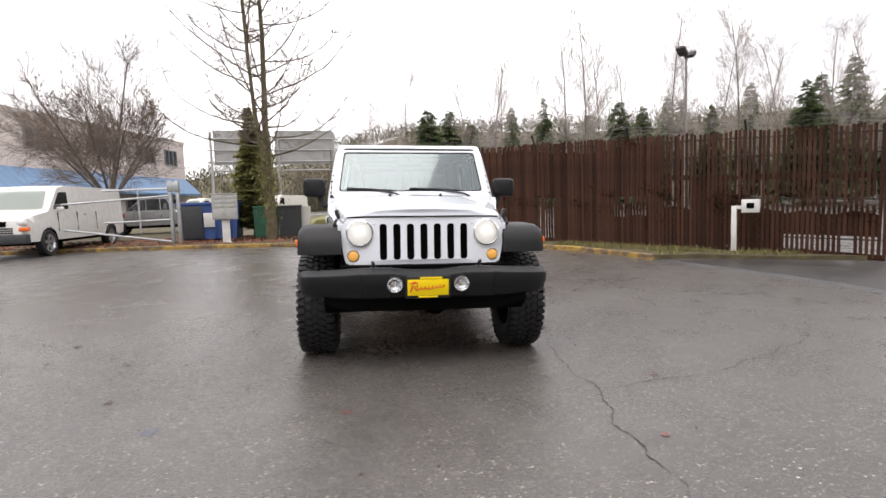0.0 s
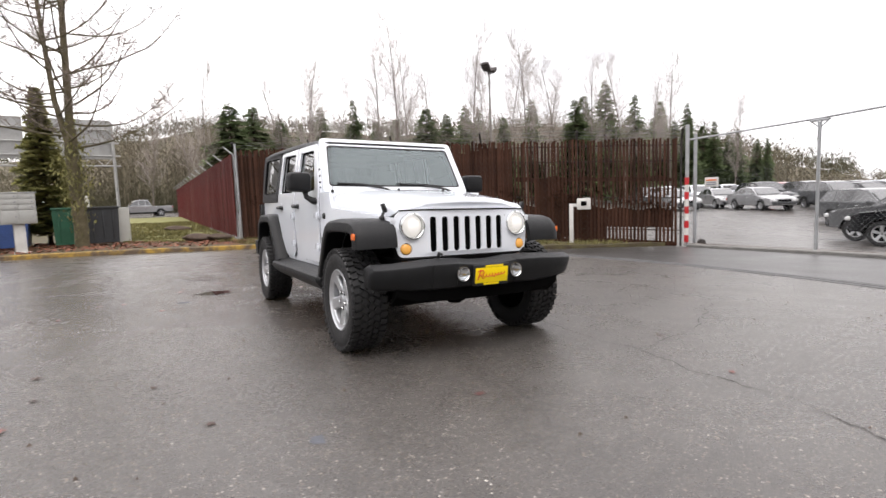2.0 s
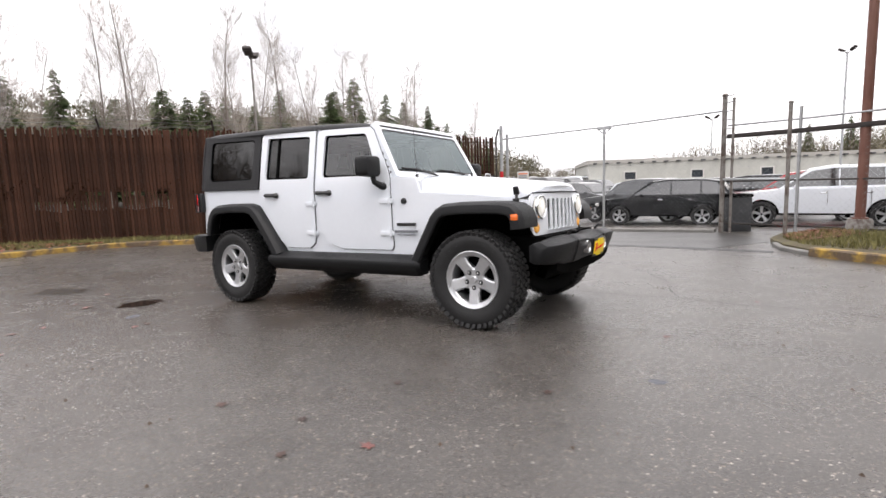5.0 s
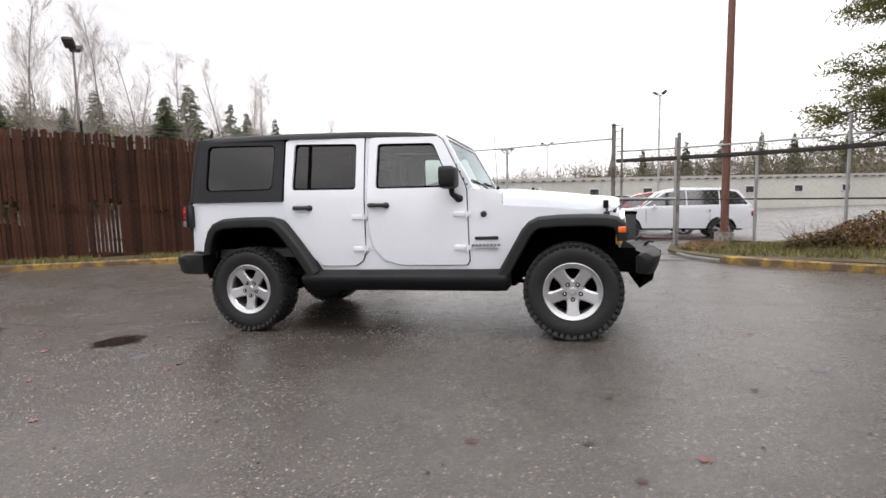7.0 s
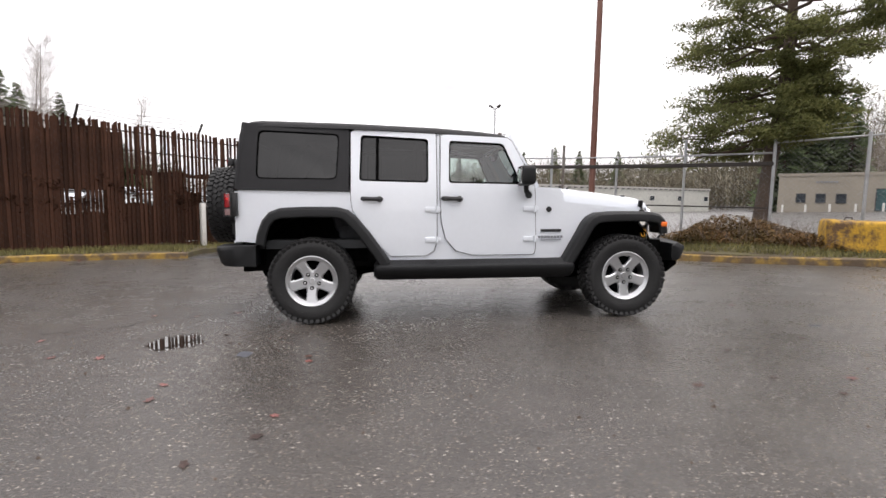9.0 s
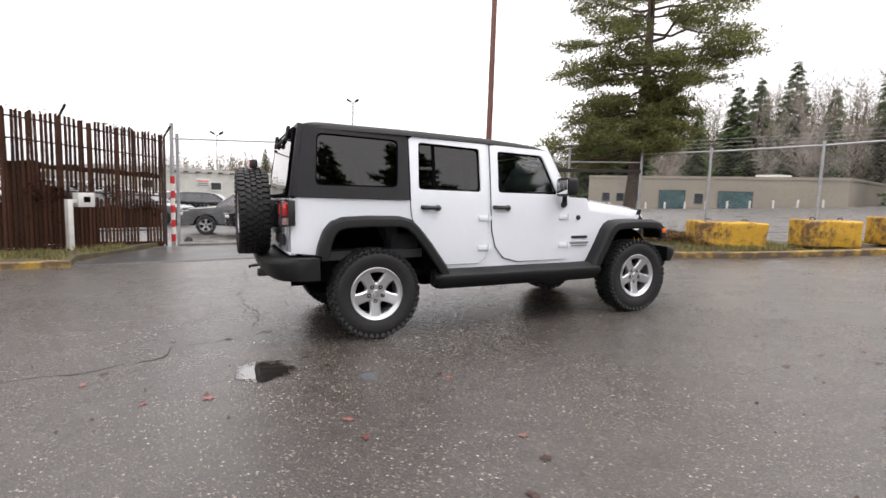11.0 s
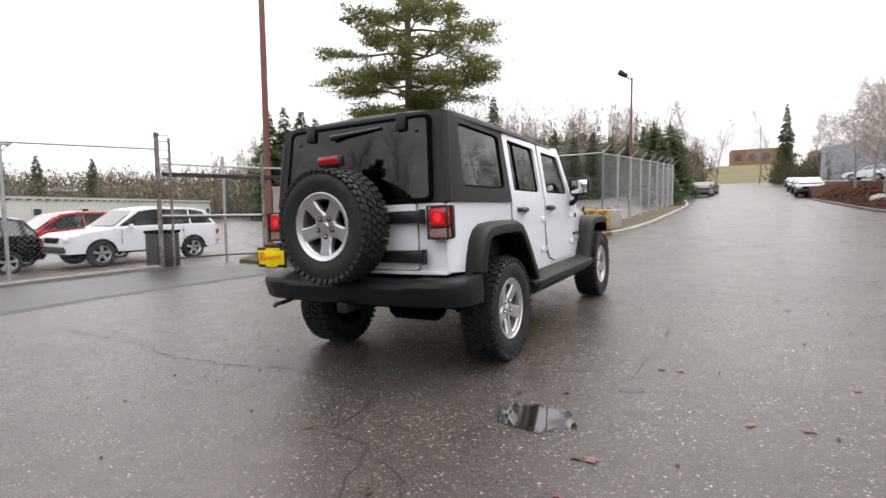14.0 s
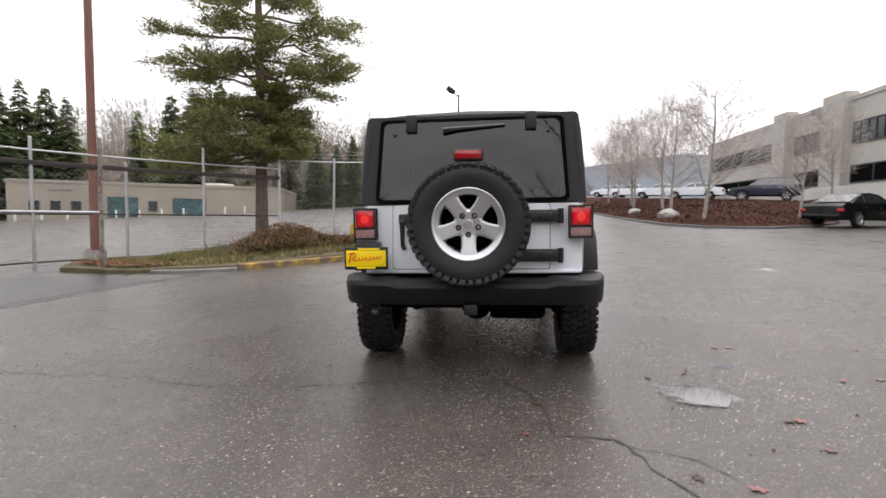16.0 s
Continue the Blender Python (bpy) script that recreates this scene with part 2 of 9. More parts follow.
    l.new(base, p.inputs["Base Color"])
    wet = ramp(noise_tex(1.3, 6, 0.65), [(0.30, 0.24), (0.50, 0.285), (0.70, 0.34)])
    rough2 = ramp(noise_tex(40, 3), [(0.3, 0.85), (0.7, 1.2)])
    rr = mix(1.0, wet, rough2, "MULTIPLY")
    rr = mix(dark_area.outputs[0], rr, mix(1.0, rr, (0.8, 0.8, 0.8), "MULTIPLY"))
    rb = n.new("ShaderNodeRGBToBW")
    l.new(rr, rb.inputs[0])
    l.new(rb.outputs[0], p.inputs["Roughness"])
    bmp = n.new("ShaderNodeBump")
    bmp.inputs["Strength"].default_value, bmp.inputs["Distance"].default_value = 0.42, 0.006
    hsum = n.new("ShaderNodeMath")
    hsum.operation = "ADD"
    l.new(noise_tex(130, 4), hsum.inputs[0])
    l.new(chips, hsum.inputs[1])
    l.new(hsum.outputs[0], bmp.inputs["Height"])
    l.new(bmp.outputs[0], p.inputs["Normal"])
    return m


def grimed(name, paint, grime, cover=0.5, rough=0.7, scale=2.2, streak=0.25):
    """Paint flaked and streaked with dirt: two noises, one drawn out upright, cut sharply."""
    m = bpy.data.materials.new(name)
    m.use_nodes = True
    n, l = m.node_tree.nodes, m.node_tree.links
    p = n["Principled BSDF"]
    co = n.new("ShaderNodeTexCoord")
    facs = []
    for k, (sc, st) in enumerate(((scale, streak), (scale * 3.4, 1.0), (scale * 14, 1.0))):
        mp = n.new("ShaderNodeMapping")
        mp.inputs["Scale"].default_value = (1, 1, st)
        t = n.new("ShaderNodeTexNoise")
        t.inputs["Scale"].default_value, t.inputs["Detail"].default_value, t.inputs["Roughness"].default_value = sc, 6, 0.65
        l.new(co.outputs["Object"], mp.inputs["Vector"])
        l.new(mp.outputs["Vector"], t.inputs["Vector"])
        facs.append(t.outputs["Fac"])
    a = n.new("ShaderNodeMath")
    a.operation = "ADD"
    l.new(facs[0], a.inputs[0])
    l.new(facs[1], a.inputs[1])
    r = n.new("ShaderNodeValToRGB")
    r.color_ramp.elements[0].position, r.color_ramp.elements[1].position = cover - 0.06, cover + 0.06
    half = n.new("ShaderNodeMath")
    half.operation = "MULTIPLY"
    half.inputs[1].default_value = 0.5
    l.new(a.outputs[0], half.inputs[0])
    l.new(half.outputs[0], r.inputs["Fac"])
    tone = n.new("ShaderNodeValToRGB")
    tone.color_ramp.elements[0].position, tone.color_ramp.elements[1].position = 0.3, 0.7
    tone.color_ramp.elements[0].color, tone.color_ramp.elements[1].color = (0.7, 0.66, 0.6, 1), (1.1, 1.1, 1.1, 1)
    l.new(facs[2], tone.inputs["Fac"])
    mx = n.new("ShaderNodeMix")
    mx.data_type = "RGBA"
    mx.inputs[6].default_value, mx.inputs[7].default_value = (*grime, 1), (*paint, 1)
    l.new(r.outputs["Color"], mx.inputs[0])
    mu = n.new("ShaderNodeMix")
    mu.data_type, mu.blend_type = "RGBA", "MULTIPLY"
    mu.inputs[0].default_value = 1.0
    l.new(mx.outputs[2], mu.inputs[6])
    l.new(tone.outputs["Color"], mu.inputs[7])
    l.new(mu.outputs[2], p.inputs["Base Color"])
    p.inputs["Roughness"].default_value = rough
    bp = n.new("ShaderNodeBump")
    bp.inputs["Strength"].default_value, bp.inputs["Distance"].default_value = 0.5, 0.02
    l.new(half.outputs[0], bp.inputs["Height"])
    l.new(bp.outputs[0], p.inputs["Normal"])
    return m


ASPHALT = asphalt_material()
BLOCK_YELLOW = grimed("flaking_yellow_block_paint", (0.58, 0.34, 0.03), (0.13, 0.075, 0.035), 0.475)
KERB_YELLOW = grimed("worn_yellow_kerb_paint", (0.44, 0.28, 0.05), (0.12, 0.085, 0.055), 0.535, scale=1.4, streak=1.0)
RUSTED_POST = grimed("rusty_grey_post", (0.24, 0.23, 0.22), (0.075, 0.045, 0.034), 0.46, scale=3)
LOT = material("far_lot_asphalt", (0.085, 0.085, 0.088), 0.45, vary=0.25, scale=0.4, bump=0.2, bump_scale=60)
def puddle_material(cx, cy, rx, ry):
    """Still water over dark stones, breaking up towards its edge."""
    m = bpy.data.materials.new("puddle_water")
    m.use_nodes = True
    n, l = m.node_tree.nodes, m.node_tree.links
    p = n["Principled BSDF"]
    p.inputs["Base Color"].default_value = (0.022, 0.019, 0.017, 1)
    p.inputs["IOR"].default_value = 2.3
    p.inputs["Roughness"].default_value = 0.015
    p.inputs["Specular IOR Level"].default_value = 0.9
    co = n.new("ShaderNodeTexCoord")
    mp = n.new("ShaderNodeMapping")
    mp.inputs["Location"].default_value = (-cx / rx, -cy / ry, 0)
    mp.inputs["Scale"].default_value = (1 / rx, 1 / ry, 0)
    ln = n.new("ShaderNodeVectorMath")
    ln.operation = "LENGTH"
    nz = n.new("ShaderNodeTexNoise")
    nz.inputs["Scale"].default_value, nz.inputs["Detail"].default_value = 16, 6
    ad = n.new("ShaderNodeMath")
    ad.operation = "ADD"
    rg = n.new("ShaderNodeMapRange")
    for key, v in (("From Min", 1.16), ("From Max", 1.42), ("To Min", 1.0), ("To Max", 0.0)):
        rg.inputs[key].default_value = v
    tr = n.new("ShaderNodeBsdfTransparent")
    mx = n.new("ShaderNodeMixShader")
    l.new(co.outputs["Object"], mp.inputs["Vector"])
    l.new(mp.outputs["Vector"], ln.inputs[0])
    l.new(co.outputs["Object"], nz.inputs["Vector"])
    l.new(ln.outputs["Value"], ad.inputs[0])
    l.new(nz.outputs["Fac"], ad.inputs[1])
    l.new(ad.outputs[0], rg.inputs["Value"])
    l.new(rg.outputs[0], mx.inputs[0])
    l.new(tr.outputs[0], mx.inputs[1])
    l.new(p.outputs[0], mx.inputs[2])
    l.new(mx.outputs[0], n["Material Output"].inputs["Surface"])
    return m


PUDDLE = puddle_material(-1.43, 3.93, 0.27, 0.22)
DAMP = material("wet_stain", (0.026, 0.023, 0.021), 0.14, vary=0.3, scale=30, bump=0.3, bump_scale=120, rough_vary=0.1)
CRACK = material("crack_dark", (0.022, 0.019, 0.017), 0.7, vary=0.4, scale=40, bump=0.4)
CONCRETE = material("weathered_concrete", (0.33, 0.32, 0.295), 0.8, vary=0.22, scale=4, bump=0.35, bump_scale=60)
GUTTER = material("grey_gutter_concrete", (0.17, 0.165, 0.155), 0.6, vary=0.3, scale=5, bump=0.3, bump_scale=50)
BANK_GRASS = material("dry_bank_grass", (0.17, 0.14, 0.07), 0.9, vary=0.35, scale=0.15, bump=0.5, bump_scale=1.0, second=(0.10, 0.11, 0.04), amount=0.6)
SLAT = material("weathered_fence_slat", (0.053, 0.024, 0.015), 0.8, spec=0.15, vary=0.35, scale=5, bump=0.3, bump_scale=40, random_object=0.40, stretch=(1, 1, 0.15))
SLAT_RED = material("red_fence_slat", (0.105, 0.020, 0.018), 0.75, spec=0.12, vary=0.25, scale=3, bump=0.2, random_object=0.2, island=0.0, stretch=(1, 1, 0.2))
GALV = material("galvanised_steel", (0.42, 0.43, 0.44), 0.48, metal=0.7, vary=0.15, scale=8, bump=0.1)
WIRE = material("grey_fence_wire", (0.33, 0.34, 0.35), 0.5, metal=0.5, vary=0.15, scale=8)
DARK_STEEL = material("dark_rusty_steel", (0.030, 0.024, 0.021), 0.7, vary=0.35, scale=7, bump=0.2)
RUST_PAINT = material("rust_red_pole_paint", (0.17, 0.062, 0.040), 0.6, vary=0.22, scale=2.5, bump=0.12, second=(0.19, 0.12, 0.10), amount=0.5, stretch=(1, 1, 0.2))
RED_TAPE = material("red_reflective_tape", (0.50, 0.02, 0.025), 0.4, vary=0.15)
WHITE_PAINT = material("chalky_white_paint", (0.62, 0.61, 0.58), 0.6, vary=0.1, scale=5, bump=0.1)
GREY_BOX = material("grey_cabinet_paint", (0.36, 0.36, 0.34), 0.5, vary=0.1, scale=4, bump=0.05)
BARK = material("brown_bark", (0.075, 0.052, 0.038), 0.9, vary=0.35, scale=9, bump=0.6, bump_scale=30, stretch=(1, 1, 0.3))
BARK_GREY = material("grey_bark", (0.16, 0.135, 0.115), 0.9, vary=0.3, scale=7, bump=0.5, bump_scale=30, stretch=(1, 1, 0.3))
BARK_PALE = material("pale_birch_bark", (0.30, 0.275, 0.25), 0.9, vary=0.35, scale=7, bump=0.4, bump_scale=30, stretch=(1, 1, 0.5))
MOSS_BARK = material("mossy_bark", (0.105, 0.094, 0.042), 0.95, vary=0.4, scale=5, bump=0.7, bump_scale=35, second=(0.15, 0.115, 0.085), amount=0.6)
TWIG = material("bare_twigs", (0.19, 0.15, 0.125), 0.9, vary=0.2, scale=3)
TWIG_PALE = material("pale_birch_twigs", (0.36, 0.32, 0.29), 0.9, vary=0.2, scale=3)
NEEDLE = material("pine_needles", (0.165, 0.185, 0.080), 0.8, spec=0.2, vary=0.4, scale=1.3, island=0.45, second=(0.20, 0.19, 0.06), amount=0.6, thin=0.5)
CONIFER = material("dark_conifer_foliage", (0.155, 0.200, 0.100), 0.8, spec=0.15, vary=0.4, scale=0.6, island=0.45, thin=0.5)
WOODS = material("winter_woods_foliage", (0.115, 0.100, 0.068), 0.95, spec=0.05, vary=0.3, scale=0.05, island=0.2, second=(0.05, 0.06, 0.03), amount=0.6)
BARE_WOODS = material("bare_woods", (0.170, 0.138, 0.105), 0.95, spec=0.1, vary=0.3, scale=0.1, island=0.35, second=(0.13, 0.135, 0.08), amount=0.5)
HILL = material("wooded_hillside", (0.135, 0.118, 0.075), 0.95, vary=0.35, scale=0.08, bump=0.5, bump_scale=0.5, second=(0.11, 0.085, 0.06), amount=0.5)
GRASS = material("winter_grass", (0.165, 0.155, 0.053), 0.85, vary=0.35, scale=2, island=0.4, second=(0.17, 0.14, 0.05), amount=0.5)
SOIL = material("leaf_strewn_soil", (0.085, 0.058, 0.036), 0.9, vary=0.4, scale=3, bump=0.6, bump_scale=40, second=(0.10, 0.10, 0.035), amount=0.7)
TURF = material("short_turf", (0.20, 0.205, 0.062), 0.9, vary=0.35, scale=1.5, bump=0.7, bump_scale=60, second=(0.15, 0.13, 0.05), amount=0.5)
IVY = material("ivy_leaves", (0.115, 0.092, 0.036), 0.8, spec=0.2, vary=0.45, scale=1.5, island=0.5, second=(0.17, 0.075, 0.035), amount=0.7, thin=0.2)
LEAF = material("fallen_leaves", (0.17, 0.058, 0.030), 0.7, vary=0.4, scale=4, island=0.5)
LEAF_WET = material("wet_brown_leaf", (0.055, 0.024, 0.016), 0.45, vary=0.5, scale=45, random_object=0.4)
LEAF_RED = material("wet_red_leaf", (0.145, 0.050, 0.042), 0.35, vary=0.5, scale=45, random_object=0.35)
MULCH = material("red_bark_mulch", (0.052, 0.020, 0.013), 0.98, spec=0.1, vary=0.4, scale=3, bump=0.9, bump_scale=25)
STUCCO = material("pale_stucco", (0.56, 0.50, 0.47), 0.85, vary=0.08, scale=0.5, bump=0.15, bump_scale=30)
TAN_WALL = material("tan_block_wall", (0.27, 0.24, 0.195), 0.85, vary=0.1, scale=0.3, bump=0.15, bump_scale=20)
WHITE_WALL = material("off_white_wall", (0.50, 0.50, 0.46), 0.8, vary=0.1, scale=0.3, bump=0.1, bump_scale=20)
CAST_CONCRETE = material("cast_concrete_wall", (0.40, 0.385, 0.355), 0.8, vary=0.12, scale=0.25, bump=0.12, bump_scale=15)
BLUE_METAL = material("blue_ribbed_awning", (0.10, 0.19, 0.32), 0.5, vary=0.12, scale=1)
WAREHOUSE = material("blue_grey_cladding", (0.36, 0.41, 0.46), 0.7, vary=0.08, scale=0.2)
BRICK = material("orange_brown_cladding", (0.24, 0.13, 0.075), 0.85, vary=0.2, scale=0.3)
PANE = material("dark_window_pane", (0.035, 0.042, 0.05), 0.08, vary=0.2, scale=0.8, rough_vary=0.04)
TEAL_PANE = material("teal_shop_window", (0.05, 0.10, 0.105), 0.12, vary=0.5, scale=1.2)
BLUE_BIN = material("blue_skip_paint", (0.03, 0.07, 0.22), 0.5, vary=0.2, scale=3)
GREEN_BIN = material("green_bin_paint", (0.02, 0.10, 0.055), 0.5, vary=0.2, scale=3)
SIGN_BACK = material("dull_aluminium_sign", (0.34, 0.34, 0.33), 0.5, metal=0.3, vary=0.15, scale=1)
CAR_BLACK = material("black_car_paint", (0.006, 0.0065, 0.008), 0.18, spec=0.25, vary=0.1, coat=0.2, rough_vary=0.04)
CAR_GREY = material("grey_car_paint", (0.085, 0.088, 0.092), 0.2, vary=0.05, coat=0.8, rough_vary=0.04)
CAR_RED = material("red_car_paint", (0.36, 0.012, 0.014), 0.18, vary=0.05, coat=0.8, rough_vary=0.04)
CAR_SILVER = material("silver_car_paint", (0.34, 0.345, 0.35), 0.25, metal=0.4, vary=0.05, coat=0.8, rough_vary=0.04)
CAR_BLUE = material("dark_blue_car_paint", (0.025, 0.032, 0.055), 0.18, vary=0.05, coat=0.8, rough_vary=0.04)
CAR_GLASS = material("car_window", (0.020, 0.023, 0.026), 0.05, spec=1.0, coat=1.0, vary=0.1, rough_vary=0.02)
LAMP_LENS = material("clear_lamp_lens", (0.6, 0.6, 0.6), 0.1, vary=0.1, coat=0.5)
MATTE_BROWN = material("brown_screen_cloth", (0.034, 0.016, 0.009), 0.9, spec=0.1, vary=0.35, scale=2, bump=0.2)

# ---- tools for building meshes ----
def part(name, bm, mat, parent=None, label="", m=None, smooth=True, angle=35):
    """Links a bmesh as one mesh object under a thing or a part."""
    me = bpy.data.meshes.new(name)
    bm.to_mesh(me)
    bm.free()
    me.materials.append(mat)
    if smooth:
        for f in me.polygons:
            f.use_smooth = True
        me.set_sharp_from_angle(angle=radians(angle))
    ob = new(name, me)
    if parent is not None:
        ob.parent = parent
    if m is not None:
        ob.matrix_basis = m
    if label:
        ob["label"] = label
    return ob


def raw(name, verts, faces, mat, parent=None, label="", smooth=False):
    me = bpy.data.meshes.new(name)
    me.from_pydata([tuple(v) for v in verts], [], [tuple(f) for f in faces])
    me.materials.append(mat)
    if smooth:
        for f in me.polygons:
            f.use_smooth = True
    ob = new(name, me)
    if parent is not None:
        ob.parent = parent
    if label:
        ob["label"] = label
    return ob


def thing(name, label, category, m=None, group="", kind=""):
    ob = tagged(new(name), label, category, group, kind)
    if m is not None:
        ob.matrix_basis = m
    return ob


def box(bm, c, s, bevel=0.0, m=None, seg=2):
    r = bmesh.ops.create_cube(bm, size=1.0)
    vs = r["verts"]
    for v in vs:
        v.co = Vector((v.co.x * s[0], v.co.y * s[1], v.co.z * s[2]))
    if bevel:
        es = list({e for v in vs for e in v.link_edges})
        g = bmesh.ops.bevel(bm, geom=es, offset=bevel, segments=seg, profile=0.5, affect="EDGES")
        vs = list({v for f in g["faces"] for v in f.verts} | {v for v in vs if v.is_valid})
    t = Matrix.Translation(c)
    if m is not None:
        t = t @ m
    for v in vs:
        v.co = t @ v.co
    return bm


def tube(bm, pts, r, n=8, cap=True):
    """A round bar along points; r one radius or one each."""
    pts = [Vector(p) for p in pts]
    rs = r if isinstance(r, (list, tuple)) else [r] * len(pts)
    rings = []
    side = None
    for i, p in enumerate(pts):
        d = (pts[min(i + 1, len(pts) - 1)] - pts[max(i - 1, 0)]).normalized()
        if side is None:
            side = d.orthogonal().normalized()
        side = (side - d * side.dot(d))
        side = side.normalized() if side.length > 1e-5 else d.orthogonal().normalized()
        up = d.cross(side)
        rings.append([bm.verts.new(p + (side * math.cos(2 * math.pi * k / n) + up * math.sin(2 * math.pi * k / n)) * rs[i]) for k in range(n)])
    for a, b in zip(rings, rings[1:]):
        for k in range(n):
            bm.faces.new((a[k], a[(k + 1) % n], b[(k + 1) % n], b[k]))
    if cap:
        bm.faces.new(rings[0][::-1])
        bm.faces.new(rings[-1])
    return bm


def loft(bm, rings, closed=True, caps=True):
    """Skins rings of equal length."""
    vv = [[bm.verts.new(p) for p in r] for r in rings]
    n = len(vv[0])
    for a, b in zip(vv, vv[1:]):
        for k in range(n if closed else n - 1):
            bm.faces.new((a[k], a[(k + 1) % n], b[(k + 1) % n], b[k]))
    if caps and closed:
        bm.faces.new(vv[0][::-1])
        bm.faces.new(vv[-1])
    bmesh.ops.recalc_face_normals(bm, faces=bm.faces[:])
    return bm


def lathe(bm, profile, n=32, m=None):
    """Turns (radius, along x) pairs about the x axis."""
    rings = []
    for k in range(n):
        a = 2 * math.pi * k / n
        rings.append([Vector((x, r * math.cos(a), r * math.sin(a))) for r, x in profile])
    vv = [[bm.verts.new(m @ p if m is not None else p) for p in r] for r in rings]
    for i in range(n):
        a, b = vv[i], vv[(i + 1) % n]
        for k in range(len(profile) - 1):
            bm.faces.new((a[k], b[k], b[k + 1], a[k + 1]))
    bmesh.ops.remove_doubles(bm, verts=bm.verts[:], dist=1e-5)
    bmesh.ops.recalc_face_normals(bm, faces=bm.faces[:])
    return bm


def fillet(poly, r, seg=4):
    """Rounds the corners of a 2D polygon."""
    out = []
    n = len(poly)
    for i in range(n):
        p0, p, p1 = (Vector(poly[(i + k) % n]) for k in (-1, 0, 1))
        a, b = p0 - p, p1 - p
        k = min(r, a.length * 0.45, b.length * 0.45)
        a, b = p + a.normalized() * k, p + b.normalized() * k
        for s in range(seg + 1):
            t = s / seg
            out.append((a * (1 - t) ** 2 + p * 2 * t * (1 - t) + b * t * t)[:])
    return out


def plate(bm, outer, holes=(), front=None, back=None, cuts=()):
    """A sheet with holes from 2D loops, mapped to space by front(u, v) and, for its thickness, back(u, v)."""
    tmp = bmesh.new()
    for loop in (outer, *holes):
        vs = [tmp.verts.new((u, v, 0)) for u, v in loop]
        for i in range(len(vs)):
            tmp.edges.new((vs[i], vs[(i + 1) % len(vs)]))
    bmesh.ops.triangle_fill(tmp, use_beauty=True, use_dissolve=False, edges=tmp.edges[:])
    for co, no in cuts:
        bmesh.ops.bisect_plane(tmp, geom=tmp.verts[:] + tmp.edges[:] + tmp.faces[:], plane_co=(*co, 0), plane_no=(*no, 0))
    for f in tmp.faces:
        if f.normal.z < 0:
            f.normal_flip()
    tmp.verts.index_update()
    fv = [bm.verts.new(front(v.co.x, v.co.y)) for v in tmp.verts]
    for f in tmp.faces:
        bm.faces.new([fv[v.index] for v in f.verts])
    if back is not None:
        bv = [bm.verts.new(back(v.co.x, v.co.y)) for v in tmp.verts]
        for f in tmp.faces:
            bm.faces.new([bv[v.index] for v in reversed(f.verts)])
        for e in tmp.edges:
            if len(e.link_faces) == 1:
                a, b = e.verts[0].index, e.verts[1].index
                bm.faces.new((fv[a], fv[b], bv[b], bv[a]))
    tmp.free()
    bmesh.ops.recalc_face_normals(bm, faces=bm.faces[:])
    return bm


def facing(bm, d):
    """Turns all faces of an open sheet towards a direction."""
    d = Vector(d)
    bm.normal_update()
    if sum(f.normal.dot(d) * f.calc_area() for f in bm.faces) < 0:
        bmesh.ops.reverse_faces(bm, faces=bm.faces[:])
    return bm


def interp(x, xs, ys):
    return float(np.interp(x, xs, ys))

# ---- terrain ----
def ground_z(x, y):
    """Height of the paved ground: it drains towards +x and rises with the road towards -y."""
    zx = interp(x, [-40, -9, -4, 4, 10, 14, 18, 32, 60, 120], [0.16, 0.16, 0.115, -0.115, -0.27, -0.53, -0.67, -0.94, -1.15, -1.5])
    zy = interp(y, [-260, -150, -100, -60, -30, -4, -1, 5, 12, 20, 80], [13.0, 6.6, 4.2, 2.35, 1.12, 0.085, 0.019, -0.093, -0.06, -0.05, 0.2])
    return zx * (1.0 if y < 8 else interp(y, [8, 14], [1, 0.35])) + zy * interp(x, [20, 60], [1, 0.35])


xs = sorted(set([-600, -300, -160, -90, -60, -45] + list(np.arange(-30, 31, 1.0)) + [36, 45, 60, 90, 160, 300, 600]))
ys = sorted(set([-700, -400, -260, -200, -150, -120, -100, -80, -70, -60, -50, -45, -40] + list(np.arange(-36, 31, 1.0)) + [36, 45, 60, 90, 160, 300, 600]))
verts = [(x, y, ground_z(x, y)) for y in ys for x in xs]
nx = len(xs)
faces = [(j * nx + i, j * nx + i + 1, (j + 1) * nx + i + 1, (j + 1) * nx + i) for j in range(len(ys) - 1) for i in range(nx - 1)]
ground = tagged(raw("ground", verts, faces, ASPHALT, smooth=True), "wet grey asphalt yard with pale aggregate and cracks", "ground", kind="structure")


def strip(points, width, height, mat, name, label, lift=0.0, kind="structure", category="kerb", depth=0.12, follow=True):
    """A kerb or band along a plan line, standing on the ground."""
    pts = [Vector(p) for p in points]
    dense = []
    for a, b in zip(pts, pts[1:]):
        k = max(1, int((b - a).length / 0.6))
        dense += [a + (b - a) * i / k for i in range(k)]
    dense.append(pts[-1])
    bm = bmesh.new()
    rings = []
    for i, p in enumerate(dense):
        d = (dense[min(i + 1, len(dense) - 1)] - dense[max(i - 1, 0)]).normalized()
        nrm = Vector((-d.y, d.x))
        z = ground_z(p.x, p.y) + lift
        w = width / 2
        r = min(0.02, height / 3)
        rings.append([Vector((p.x + nrm.x * o, p.y + nrm.y * o, z + h)) for o, h in ((-w, -depth), (-w, height - r), (-w + r, height), (w - r, height), (w, height - r), (w, -depth))])
    loft(bm, rings)
    return tagged(part(name, bm, mat), label, category, kind=kind)


